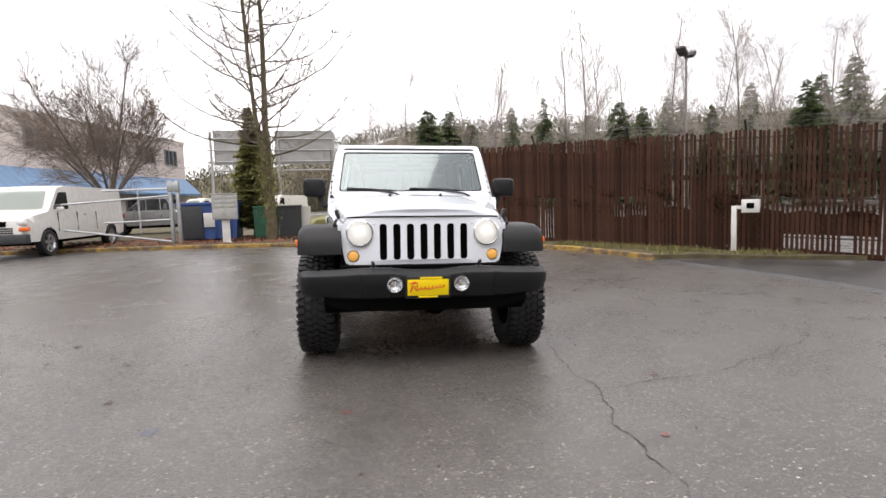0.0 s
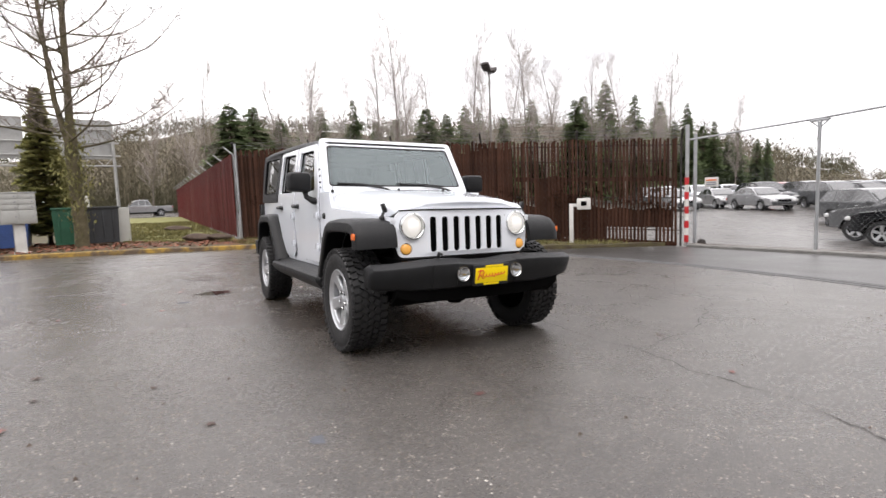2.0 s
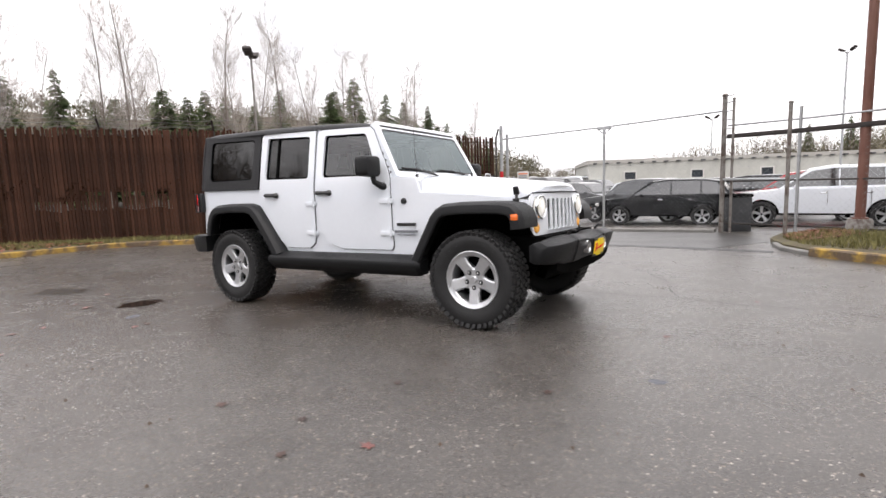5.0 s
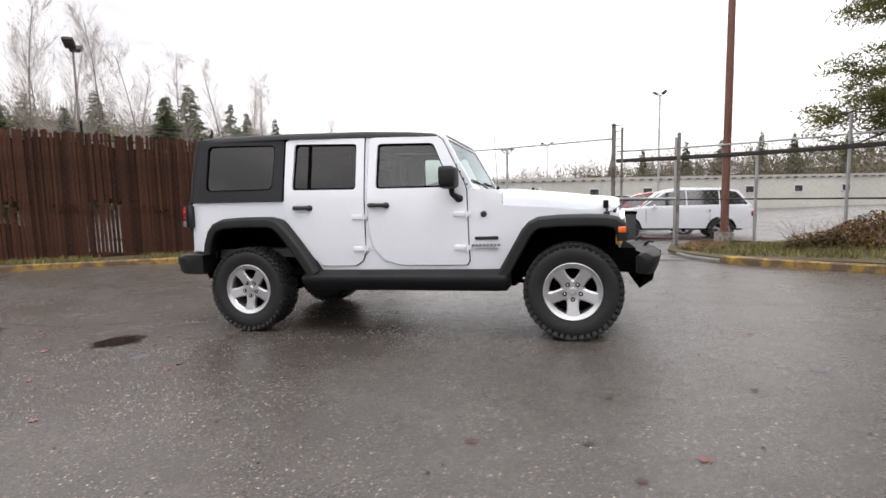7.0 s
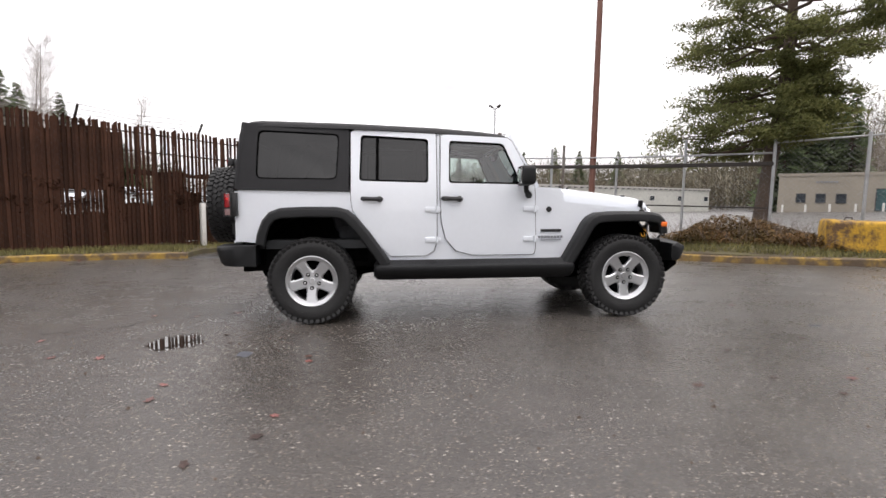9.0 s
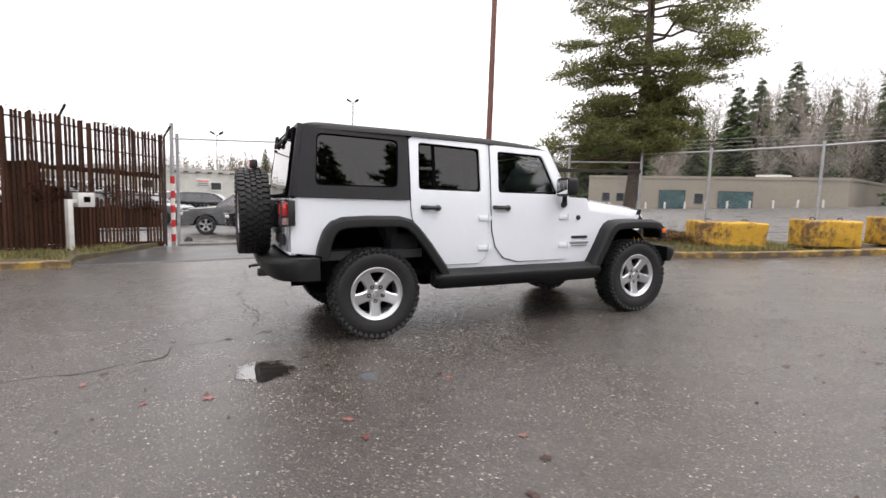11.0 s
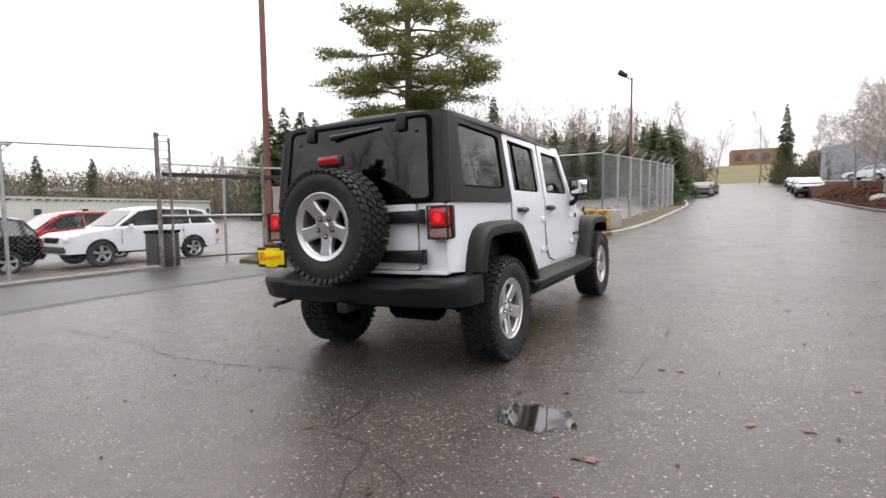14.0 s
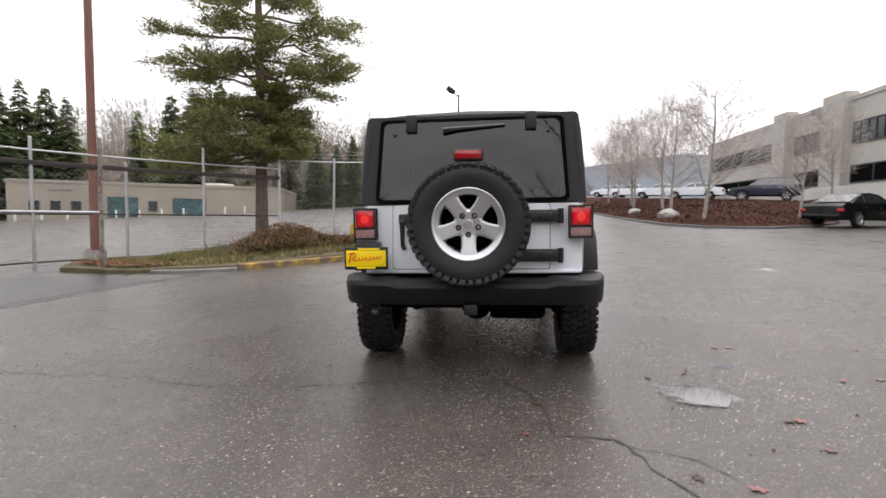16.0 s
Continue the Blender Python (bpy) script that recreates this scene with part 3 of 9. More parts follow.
def patch(name, poly, mat, label, lift=0.0, category="ground", kind="structure", grid=0.7, bump_amp=0.0, edge_drop=0.3, extra=None):
    """A raised piece of land over a plan polygon."""
    bm = bmesh.new()
    x0, x1 = min(p[0] for p in poly), max(p[0] for p in poly)
    y0, y1 = min(p[1] for p in poly), max(p[1] for p in poly)
    cuts = [((x0 + i * grid, 0), (1, 0)) for i in range(1, int((x1 - x0) / grid) + 1)] + [((0, y0 + i * grid), (0, 1)) for i in range(1, int((y1 - y0) / grid) + 1)]
    def top(x, y):
        return (x, y, ground_z(x, y) + lift + bump_amp * noise.noise((x * 0.9, y * 0.9, 3.1)) + (extra(x, y) if extra else 0))
    plate(bm, poly, (), top, lambda x, y: (x, y, ground_z(x, y) - edge_drop), cuts)
    return tagged(part(name, bm, mat), label, category, kind=kind)


# kerb lines of the yard
NORTH_KERB = [(-16, 13.9), (-11, 13.5), (-7.5, 13.0), (-3.2, 12.15), (0.0, 11.4), (1.7, 11.35), (2.6, 10.9), (4.75, 8.8), (5.45, 7.4), (5.7, 6.5)]
SOUTH_KERB_A = [(6.5, -2.05), (5.75, -2.15), (5.0, -2.5)]
SOUTH_KERB_B = [(5.0, -2.5), (4.45, -2.95), (3.35, -4.15), (2.65, -5.1), (2.05, -6.05), (1.40, -7.8), (0.98, -9.3)]
SOUTH_KERB_C = [(0.98, -9.3), (0.62, -11), (0.45, -14), (0.42, -20), (0.45, -28), (0.9, -34), (2.0, -44)]
strip(NORTH_KERB, 0.15, 0.12, KERB_YELLOW, "kerb_north", "low kerb with worn yellow paint along a grass verge")
strip(SOUTH_KERB_A, 0.15, 0.07, GUTTER, "kerb_south_grey", "weathered grey concrete kerb beside a verge")
strip(SOUTH_KERB_B, 0.16, 0.13, KERB_YELLOW, "kerb_south", "kerb painted yellow round a planted island")
strip(SOUTH_KERB_C, 0.15, 0.12, CONCRETE, "kerb_road", "grey concrete kerb along the rising road")
for off in (0.0, 0.16):
    strip([(5.70 + off, 6.5), (6.08 + off, 5.0), (6.22 + off, 3.6), (6.22 + off, 2.2), (5.95 + off, 0.3), (5.62 + off, -1.1), (5.35 + off, -2.0)], 0.07, 0.010, LOT, "gutter_strip", "narrow grey concrete gutter line in the asphalt", category="gutter")
APRON = material("dark_apron_asphalt", (0.040, 0.038, 0.036), 0.34, vary=0.3, scale=1.2, bump=0.3, bump_scale=110, second=(0.06, 0.057, 0.054), amount=0.6)
patch("apron", [(6.02, 6.3), (6.36, 4.9), (6.48, 3.6), (6.48, 2.2), (6.2, 0.3), (5.9, -1.1), (7.4, -2.05), (9.5, -1.0), (9.95, 2.0), (10.08, 5.0), (8.2, 6.2)], APRON, "strip of darker newer asphalt before the gate", 0.004, "ground", edge_drop=0.05)
strip([(10.22, 5.0), (10.1, 2.0), (9.75, -0.8)], 0.24, 0.08, GUTTER, "gate_sill", "low concrete sill under the sliding gate", category="sill")

# verges
patch("verge_north", NORTH_KERB + [(6.6, 6.6), (9.9, 5.5), (0.39, 14.55), (0.3, 54), (-16, 54)], SOIL, "leaf-strewn earth verge behind the kerb", 0.10, "verge", grid=1.2, bump_amp=0.05)
lawn = patch("lawn", [(-3.0, 15.6), (0.15, 13.6), (0.1, 50), (-5.5, 50), (-5.2, 30)], TURF, "patch of short green lawn by the red fence", 0.16, "lawn", grid=1.2, bump_amp=0.05)
patch("verge_south", SOUTH_KERB_A + SOUTH_KERB_B[1:] + SOUTH_KERB_C[1:5] + [(1.9, -28), (1.75, -11.6), (4.4, -8.9), (6.9, -6.2), (8.6, -4.2), (9.2, -3.0), (8.6, -2.2), (7.3, -1.95)], SOIL, "earth island with rough grass and ivy", 0.08, "verge", grid=0.8, bump_amp=0.04,
                extra=lambda x, y: 0.30 * math.exp(-((x - 5.0) / 1.7) ** 2 - ((y + 5.4) / 1.8) ** 2) + 0.03 * max(0, min(1, (-y - 9) / 4)))

# ---- the white off-road vehicle: nose towards -y, front axle over the origin, standing on a slight slope ----
TIP = Matrix(((0.99959, -0.00027, 0.02868, 0), (-0.00027, 0.99982, 0.01894, 0), (-0.02868, -0.01894, 0.99941, 0), (0, 0, 0, 1)))
WHEELBASE, HUB_Z, TYRE_R, TRACK = 2.947, 0.397, 0.393, 0.79


def skin(y, z):
    """Half width of the body at a station and height."""
    w = 0.79 - 0.165 * min(1, max(0, (0.72 - y) / 1.1)) ** 1.2
    if z > 1.2:
        w -= 0.090 * ((z - 1.2) / 0.6) ** 1.1
    if z < 0.8:
        w -= 0.02 * (0.8 - z) / 0.25
    if y > 3.5:
        w -= 0.03 * ((y - 3.5) / 0.14) ** 2
    if y > 2.6 and z > 1.2:
        w += 0.030 * ((z - 1.2) / 0.6) * min(1, (y - 2.6) / 0.7)
    return w


def side_map(s, out):
    return lambda y, z: (s * (skin(y, z) + out), y, z)


SIDE_CUTS = (((0, 1.2), (0, 1)), ((0, 1.0), (0, 1)), ((0, 0.8), (0, 1)), ((0, 1.45), (0, 1)), ((0.72, 0), (1, 0)), ((0.3, 0), (1, 0)), ((0.0, 0), (1, 0)), ((3.5, 0), (1, 0)), ((3.57, 0), (1, 0)))


def build_wheel(parent, m, side_label=""):
    """A wheel about the x axis with its outer face towards -x: hub with brake disc > tyre, rim."""
    bm = bmesh.new()
    lathe(bm, [(0.0, -0.02), (0.15, -0.02), (0.16, 0.0), (0.16, 0.03), (0.183, 0.035), (0.186, 0.07), (0.226, 0.09), (0.226, 0.10), (0.09, 0.11), (0.08, 0.14), (0.0, 0.14)], 24)
    hub = part("wheel", bm, DARK, parent, "black mud-terrain tyre on a silver five-spoke rim", m)
    R, W = TYRE_R, 0.128
    bm = bmesh.new()
    prof = [(0.222, -0.092), (0.235, -0.110), (0.27, -0.124), (0.31, -0.130), (0.345, -0.127), (R - 0.030, -0.116), (R - 0.020, -0.100),
            (R - 0.016, -0.06), (R - 0.016, 0.06), (R - 0.020, 0.100), (R - 0.030, 0.116), (0.345, 0.127), (0.31, 0.130), (0.27, 0.124), (0.235, 0.11), (0.222, 0.092)]
    lathe(bm, prof, 48)
    part("tyre", bm, RUBBER, hub, angle=30)
    # tread blocks and shoulder lugs
    bm = bmesh.new()
    N = 44
    for i in range(N):
        a = 2 * math.pi * i / N
        for x, w, l, off, yaw in ((-0.098, 0.046, 0.037, 0.0, 10), (-0.046, 0.040, 0.034, 0.5, -30), (0.0, 0.036, 0.035, 0.15, 32), (0.046, 0.040, 0.034, 0.6, -28), (0.098, 0.046, 0.037, 0.3, -10)):
            mm = Matrix.Rotation(a + off * 2 * math.pi / N, 4, "X") @ Matrix.Translation((x, 0, R - 0.011 - (0.002 if abs(x) > 0.09 else 0))) @ Matrix.Rotation(radians(yaw), 4, "Z")
            bmesh.ops.create_cube(bm, size=1.0, matrix=mm @ Matrix.Diagonal((w, l, 0.022, 1)))
        for x in (-1, 1):
            aa = a + (0.25 if x > 0 else 0.75) * 2 * math.pi / N
            mm = Matrix.Rotation(aa, 4, "X") @ Matrix.Translation((x * 0.119, 0, R - 0.036)) @ Matrix.Rotation(radians(x * 22), 4, "Y")
            bmesh.ops.create_cube(bm, size=1.0, matrix=mm @ Matrix.Diagonal((0.016, 0.028 if i % 2 else 0.036, 0.050, 1)))
    # raised pads on the wall of the tyre
    for i in range(28):
        if i % 7 not in (0, 6):
            mm = Matrix.Rotation(2 * math.pi * i / 28, 4, "X") @ Matrix.Translation((-0.1285, 0, 0.305))
            bmesh.ops.create_cube(bm, size=1.0, matrix=mm @ Matrix.Diagonal((0.004, 0.03, 0.022, 1)))
    part("tread", bm, RUBBER, hub, "chunky tread blocks", smooth=False)["kind"] = "stuff"
    bm = bmesh.new()
    lathe(bm, [(0.234, -0.108), (0.232, -0.115), (0.226, -0.117), (0.219, -0.110), (0.206, -0.104), (0.194, -0.100), (0.188, -0.092), (0.186, -0.03), (0.185, 0.03), (0.203, 0.03), (0.205, -0.03), (0.222, -0.09), (0.234, -0.108)], 48)
    for i in range(5):
        a = math.pi + 2 * math.pi * i / 5
        # a spoke that widens towards the rim, dished in the middle
        ring = []
        for r, w, x0, x1 in ((0.045, 0.034, -0.076, -0.03), (0.080, 0.050, -0.080, -0.035), (0.105, 0.046, -0.084, -0.04), (0.15, 0.047, -0.092, -0.05), (0.185, 0.054, -0.099, -0.055), (0.200, 0.060, -0.101, -0.06)):
            ring.append([Vector((x1, -w, r)), Vector((x0 + 0.010, -w, r)), Vector((x0, -w + 0.012, r)), Vector((x0, w - 0.012, r)), Vector((x0 + 0.010, w, r)), Vector((x1, w, r))])
        rot = Matrix.Rotation(a, 4, "X")
        loft(bm, [[rot @ p for p in r] for r in ring])
    lathe(bm, [(0.0, -0.076), (0.078, -0.078), (0.094, -0.070), (0.098, -0.03), (0.0, -0.03)], 30)
    rim = part("rim", bm, ALLOY, hub, angle=28)
    bm = bmesh.new()
    lathe(bm, [(0.0, -0.090), (0.026, -0.089), (0.031, -0.084), (0.032, -0.07)], 20)
    part("centre_cap", bm, ALLOY, hub)
    for i in range(5):
        a = math.pi + 2 * math.pi * i / 5
        mm = Matrix.Rotation(a, 4, "X") @ Matrix.Translation((0, 0, 0.066))
        # black disc on the spoke face paints the shade of a lug recess
        bm = bmesh.new()
        lathe(bm, [(0.0, -0.0815), (0.018, -0.0815), (0.020, -0.079), (0.020, -0.066)], 14, mm)
        part("lug_seat", bm, BLACK, hub, "black disc drawn for the shade in the lug recess")
        bm = bmesh.new()
        lathe(bm, [(0.0, -0.094), (0.008, -0.093), (0.0105, -0.088), (0.0105, -0.07)], 6, mm)
        part("lug_nut", bm, CHROME, hub, "steel lug nut")
    return hub


def share_tree(ob, parent, m):
    made = {}
    for o in (ob, *ob.children_recursive):
        k = o.copy()
        scene.collection.objects.link(k)
        k.parent = made.get(o.parent, parent)
        made[o] = k
    made[ob].matrix_basis = m
    return made[ob]


def sweep_x(profile_at, xs):
    """Rings of (y, z) loops at stations along x."""
    return [[Vector((x, y, z)) for y, z in profile_at(x)] for x in xs]


def build_vehicle():
    root = thing("off_road_vehicle", "white four-door off-road vehicle with a black hardtop on wet asphalt", "car", TIP)
    # --- tub: side skins, sill, tail ---
    bm = bmesh.new()
    arch_f = [(0.60, 0.50), (0.52, 0.63), (0.43, 0.80), (0.33, 0.93), (0.22, 0.98), (-0.26, 0.98), (-0.355, 0.93)]
    arch_r = [(3.425, 0.74), (3.365, 0.93), (3.26, 1.02), (3.14, 1.04), (2.70, 1.04), (2.585, 0.99), (2.46, 0.85), (2.275, 0.60), (2.24, 0.50)]
    outline = [(-0.375, 0.98), (-0.375, 1.01), (0.0, 1.05), (0.56, 1.105), (0.60, 1.235), (0.80, 1.245), (1.6, 1.225), (2.6, 1.205), (3.60, 1.225), (3.63, 1.2), (3.64, 0.76)] + arch_r + arch_f
    for s in (-1, 1):
        plate(bm, outline, (), side_map(s, -0.010), side_map(s, -0.05), SIDE_CUTS)
        plate(bm, [(1.70, 1.18), (1.86, 1.18), (1.86, 1.76), (1.70, 1.745)], (), side_map(s, -0.012), side_map(s, -0.05), SIDE_CUTS)
    # tail panel
    tail = fillet([(-0.755, 0.74), (0.755, 0.74), (0.745, 1.222), (-0.745, 1.222)], 0.03)
    plate(bm, tail, (), lambda x, z: (x, 3.640, z), lambda x, z: (x, 3.60, z))
    # cowl
    loft(bm, [[Vector((x, y, z)) for x, z in ((-w, 1.10), (-w, zt - 0.035), (-w + 0.035, zt - 0.005), (-0.35, zt + 0.012), (0, zt + 0.016), (0.35, zt + 0.012), (w - 0.035, zt - 0.005), (w, zt - 0.035), (w, 1.10))]
              for y, w, zt in ((0.568, 0.735, 1.236), (0.66, 0.752, 1.243), (0.80, 0.765, 1.25), (0.86, 0.765, 1.25))])
    part("body", bm, WHITE, root, "glossy white body panels")
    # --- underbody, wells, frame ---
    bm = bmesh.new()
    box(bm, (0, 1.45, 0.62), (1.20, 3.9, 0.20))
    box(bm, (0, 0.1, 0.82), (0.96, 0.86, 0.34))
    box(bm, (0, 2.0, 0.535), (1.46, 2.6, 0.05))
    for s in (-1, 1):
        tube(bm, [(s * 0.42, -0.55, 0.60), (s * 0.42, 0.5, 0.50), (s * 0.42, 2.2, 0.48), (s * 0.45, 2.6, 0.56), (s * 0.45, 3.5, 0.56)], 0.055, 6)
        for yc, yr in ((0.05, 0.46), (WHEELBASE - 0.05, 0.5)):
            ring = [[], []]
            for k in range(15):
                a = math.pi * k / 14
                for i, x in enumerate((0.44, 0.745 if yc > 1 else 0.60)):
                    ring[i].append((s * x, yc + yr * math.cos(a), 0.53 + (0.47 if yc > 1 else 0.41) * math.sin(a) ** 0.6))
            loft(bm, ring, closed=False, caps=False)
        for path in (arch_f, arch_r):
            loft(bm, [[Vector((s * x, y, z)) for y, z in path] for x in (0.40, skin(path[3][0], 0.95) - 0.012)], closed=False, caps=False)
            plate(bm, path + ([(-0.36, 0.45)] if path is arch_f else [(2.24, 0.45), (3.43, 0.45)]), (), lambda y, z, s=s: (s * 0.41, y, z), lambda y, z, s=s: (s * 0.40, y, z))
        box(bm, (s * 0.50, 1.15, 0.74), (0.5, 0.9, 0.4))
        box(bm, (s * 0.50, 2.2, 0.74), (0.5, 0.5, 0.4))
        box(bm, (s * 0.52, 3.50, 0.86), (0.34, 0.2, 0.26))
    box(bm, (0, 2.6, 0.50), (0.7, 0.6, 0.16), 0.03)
    # transmission and tank bulk, added also to keep light out below the floor
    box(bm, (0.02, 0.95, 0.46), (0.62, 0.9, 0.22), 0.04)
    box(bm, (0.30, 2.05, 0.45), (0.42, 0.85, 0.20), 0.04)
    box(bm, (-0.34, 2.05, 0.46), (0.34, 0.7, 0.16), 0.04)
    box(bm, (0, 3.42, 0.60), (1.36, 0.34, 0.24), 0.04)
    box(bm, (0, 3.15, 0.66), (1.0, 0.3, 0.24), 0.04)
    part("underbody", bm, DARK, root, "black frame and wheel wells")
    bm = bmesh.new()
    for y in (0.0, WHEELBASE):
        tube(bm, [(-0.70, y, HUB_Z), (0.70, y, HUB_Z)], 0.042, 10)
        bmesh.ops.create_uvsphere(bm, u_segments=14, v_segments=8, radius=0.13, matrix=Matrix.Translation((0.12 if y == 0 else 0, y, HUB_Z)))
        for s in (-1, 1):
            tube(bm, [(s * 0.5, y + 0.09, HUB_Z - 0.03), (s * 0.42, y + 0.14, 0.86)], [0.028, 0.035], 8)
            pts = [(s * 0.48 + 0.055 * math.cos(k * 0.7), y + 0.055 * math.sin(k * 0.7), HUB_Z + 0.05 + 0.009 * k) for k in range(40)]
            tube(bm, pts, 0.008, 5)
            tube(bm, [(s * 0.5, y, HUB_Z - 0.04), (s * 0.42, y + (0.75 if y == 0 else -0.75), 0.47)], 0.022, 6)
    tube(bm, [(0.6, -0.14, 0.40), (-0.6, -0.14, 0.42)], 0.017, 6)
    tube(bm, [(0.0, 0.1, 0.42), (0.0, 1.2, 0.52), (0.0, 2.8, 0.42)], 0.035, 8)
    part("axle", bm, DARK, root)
    bm = bmesh.new()
    tube(bm, [(-0.30, 1.3, 0.47), (-0.36, 2.3, 0.45), (-0.52, 2.7, 0.52), (-0.56, 3.3, 0.50), (-0.58, 3.62, 0.49)], 0.032, 10)
    lathe(bm, [(0.0, -0.2), (0.10, -0.2), (0.12, -0.17), (0.12, 0.17), (0.10, 0.2), (0, 0.2)], 16, Matrix.Translation((-0.32, 3.36, 0.48)))
    part("exhaust", bm, DARK, root)
    # --- hood ---
    bm = bmesh.new()
    st = []
    for y, w, zt, zl in ((-0.418, 0.555, 1.094, 1.066), (-0.412, 0.565, 1.112, 1.054), (-0.390, 0.575, 1.126, 1.040), (-0.33, 0.585, 1.136, 1.022), (-0.2, 0.602, 1.15, 1.022), (0.05, 0.640, 1.182, 1.05), (0.30, 0.682, 1.212, 1.078), (0.563, 0.728, 1.238, 1.105)):
        e = zt - 0.035
        half = [(w, zl), (w + 0.002, max(zl + 0.003, e - 0.035)), (w - 0.012, e - 0.006), (w - 0.05, e + 0.012), (w * 0.72, zt - 0.006), (w * 0.62, zt + 0.012), (w * 0.3, zt + 0.022), (0, zt + 0.025)]
        bow = 0.055 * max(0.0, min(1.0, (0.05 - y) / 0.40))
        ring = [Vector((-x, y + bow * (x / 0.6) ** 2, z)) for x, z in half] + [Vector((x, y + bow * (x / 0.6) ** 2, z)) for x, z in half[-2::-1]]
        st.append(ring)
    loft(bm, st)
    hood = part("hood", bm, WHITE, root)
    # thin black bead paints in the shaded gap between hood and grille
    bm = bmesh.new()
    tube(bm, [(x, -0.4235 + 0.055 * (x / 0.6) ** 2, 1.066 - 0.004 * abs(x / 0.55) ** 4) for x in np.linspace(-0.55, 0.55, 23)], 0.0055, 6)
    part("hood_seal", bm, DARK, hood, "black bead drawn for the shade in the gap under the hood lip")
    for s in (-1, 1):
        bm = bmesh.new()
        box(bm, (s * 0.625, -0.27, 1.085), (0.028, 0.045, 0.07), 0.008, Matrix.Rotation(s * 0.3, 4, "Y"))
        tube(bm, [(s * 0.632, -0.275, 1.05), (s * 0.645, -0.28, 1.02)], 0.012, 6)
        box(bm, (s * 0.645, -0.275, 1.01), (0.03, 0.05, 0.03), 0.008)
        part("hood_latch", bm, BLACK, root, "black rubber hood latch")
        bm = bmesh.new()
        tube(bm, [(s * 0.22, 0.35, 1.22), (s * 0.22, 0.35, 1.262)], 0.012, 8)
        part("hood_bumper", bm, BLACK, root)
    bm = bmesh.new()
    tube(bm, [(-0.05, 0.30, 1.235), (-0.045, 0.30, 1.258), (0, 0.30, 1.262), (0.045, 0.30, 1.258), (0.05, 0.30, 1.235)], 0.006, 6)
    part("footman_loop", bm, ALLOY, root)
    # --- grille with seven slots ---
    bm = bmesh.new()
    outer = fillet([(-0.56, 0.70), (0.56, 0.70), (0.595, 0.86), (0.588, 1.02), (0.535, 1.066), (0.3, 1.092), (-0.3, 1.092), (-0.535, 1.066), (-0.588, 1.02), (-0.595, 0.86)], 0.06)
    slots = [fillet([(x - 0.026, 0.754), (x + 0.026, 0.754), (x + 0.026, 1.014), (x - 0.026, 1.014)], 0.026, 5) for x in [(-3 + i) * 0.098 for i in range(7)]]
    def ring2(cx, cz, r, n=28):
        return [(cx + r * math.cos(2 * math.pi * k / n), cz + r * math.sin(2 * math.pi * k / n)) for k in range(n)]
    rounds = [ring2(s * 0.462, 0.948, 0.094) for s in (-1, 1)] + [ring2(s * 0.51, 0.782, 0.044, 18) for s in (-1, 1)]
    def grille_y(x, z):
        return -0.425 + 0.03 * (z - 0.7) + 0.05 * abs(x / 0.6) ** 3
    plate(bm, outer, slots + rounds, lambda x, z: (x, grille_y(x, z), z), lambda x, z: (x, grille_y(x, z) + 0.014, z))
    part("grille", bm, WHITE, root, "white grille with seven upright slots", angle=50)
    bm = bmesh.new()
    loft(bm, [[Vector((xm, -0.395 + 0.05 * abs(xm / 0.6) ** 3 + dy, zz)) for dy, zz in ((-0.006, 0.75), (-0.006, 1.02), (0.006, 1.02), (0.006, 0.75))] for xm in np.linspace(-0.36, 0.36, 13)])
    rad = part("radiator", bm, DARK, root, "black radiator mesh")
    for i in range(14):
        bm = bmesh.new()
        box(bm, (0, -0.402, 0.75 + i * 0.02), (0.72, 0.006, 0.006))
        part("mesh_bar", bm, DARK, rad)
    for s in (-1, 1):
        T = Matrix.Translation((s * 0.462, -0.405, 0.948)) @ Matrix.Rotation(radians(90), 4, "Z") @ Matrix.Rotation(radians(180), 4, "Z")
        bm = bmesh.new()
        lathe(bm, [(0.0, -0.05), (0.03, -0.048), (0.06, -0.035), (0.082, -0.008), (0.084, 0.004)], 28)
        for v in bm.verts:
            v.co.x = -v.co.x
        hl = part("headlight", bm, HEADLIGHT, root, "round headlight, switched on", Matrix.Translation((s * 0.462, -0.405, 0.948)) @ Matrix.Rotation(radians(-90), 4, "Z") @ Matrix.Rotation(radians(180), 4, "Y"))
        hl.matrix_basis = Matrix(((0, 1, 0, s * 0.462), (-1, 0, 0, -0.385), (0, 0, 1, 0.948), (0, 0, 0, 1)))
        bm = bmesh.new()
        lathe(bm, [(0.084, 0.0), (0.097, 0.0), (0.1, 0.012), (0.097, 0.022), (0.089, 0.026), (0.084, 0.020), (0.084, 0.0)], 32)
        part("bezel", bm, CHROME, hl, "thin bright rim", Matrix.Translation((0.012, 0, 0)))
        bm = bmesh.new()
        lathe(bm, [(0.085, 0.020), (0.066, 0.026), (0.036, 0.030), (0.0, 0.031)], 28)
        part("lens", bm, LENS, hl, "clear lens", Matrix.Translation((0.012, 0, 0)))
        bm = bmesh.new()
        lathe(bm, [(0.037, -0.03), (0.037, 0.012), (0.032, 0.017), (0.018, 0.020), (0.0, 0.021)], 20)
        tl = part("turn_signal", bm, AMBER, root, "round amber turn signal", Matrix(((0, 1, 0, s * 0.51), (-1, 0, 0, -0.385), (0, 0, 1, 0.782), (0, 0, 0, 1))))
    # --- front bumper ---
    bm = bmesh.new()
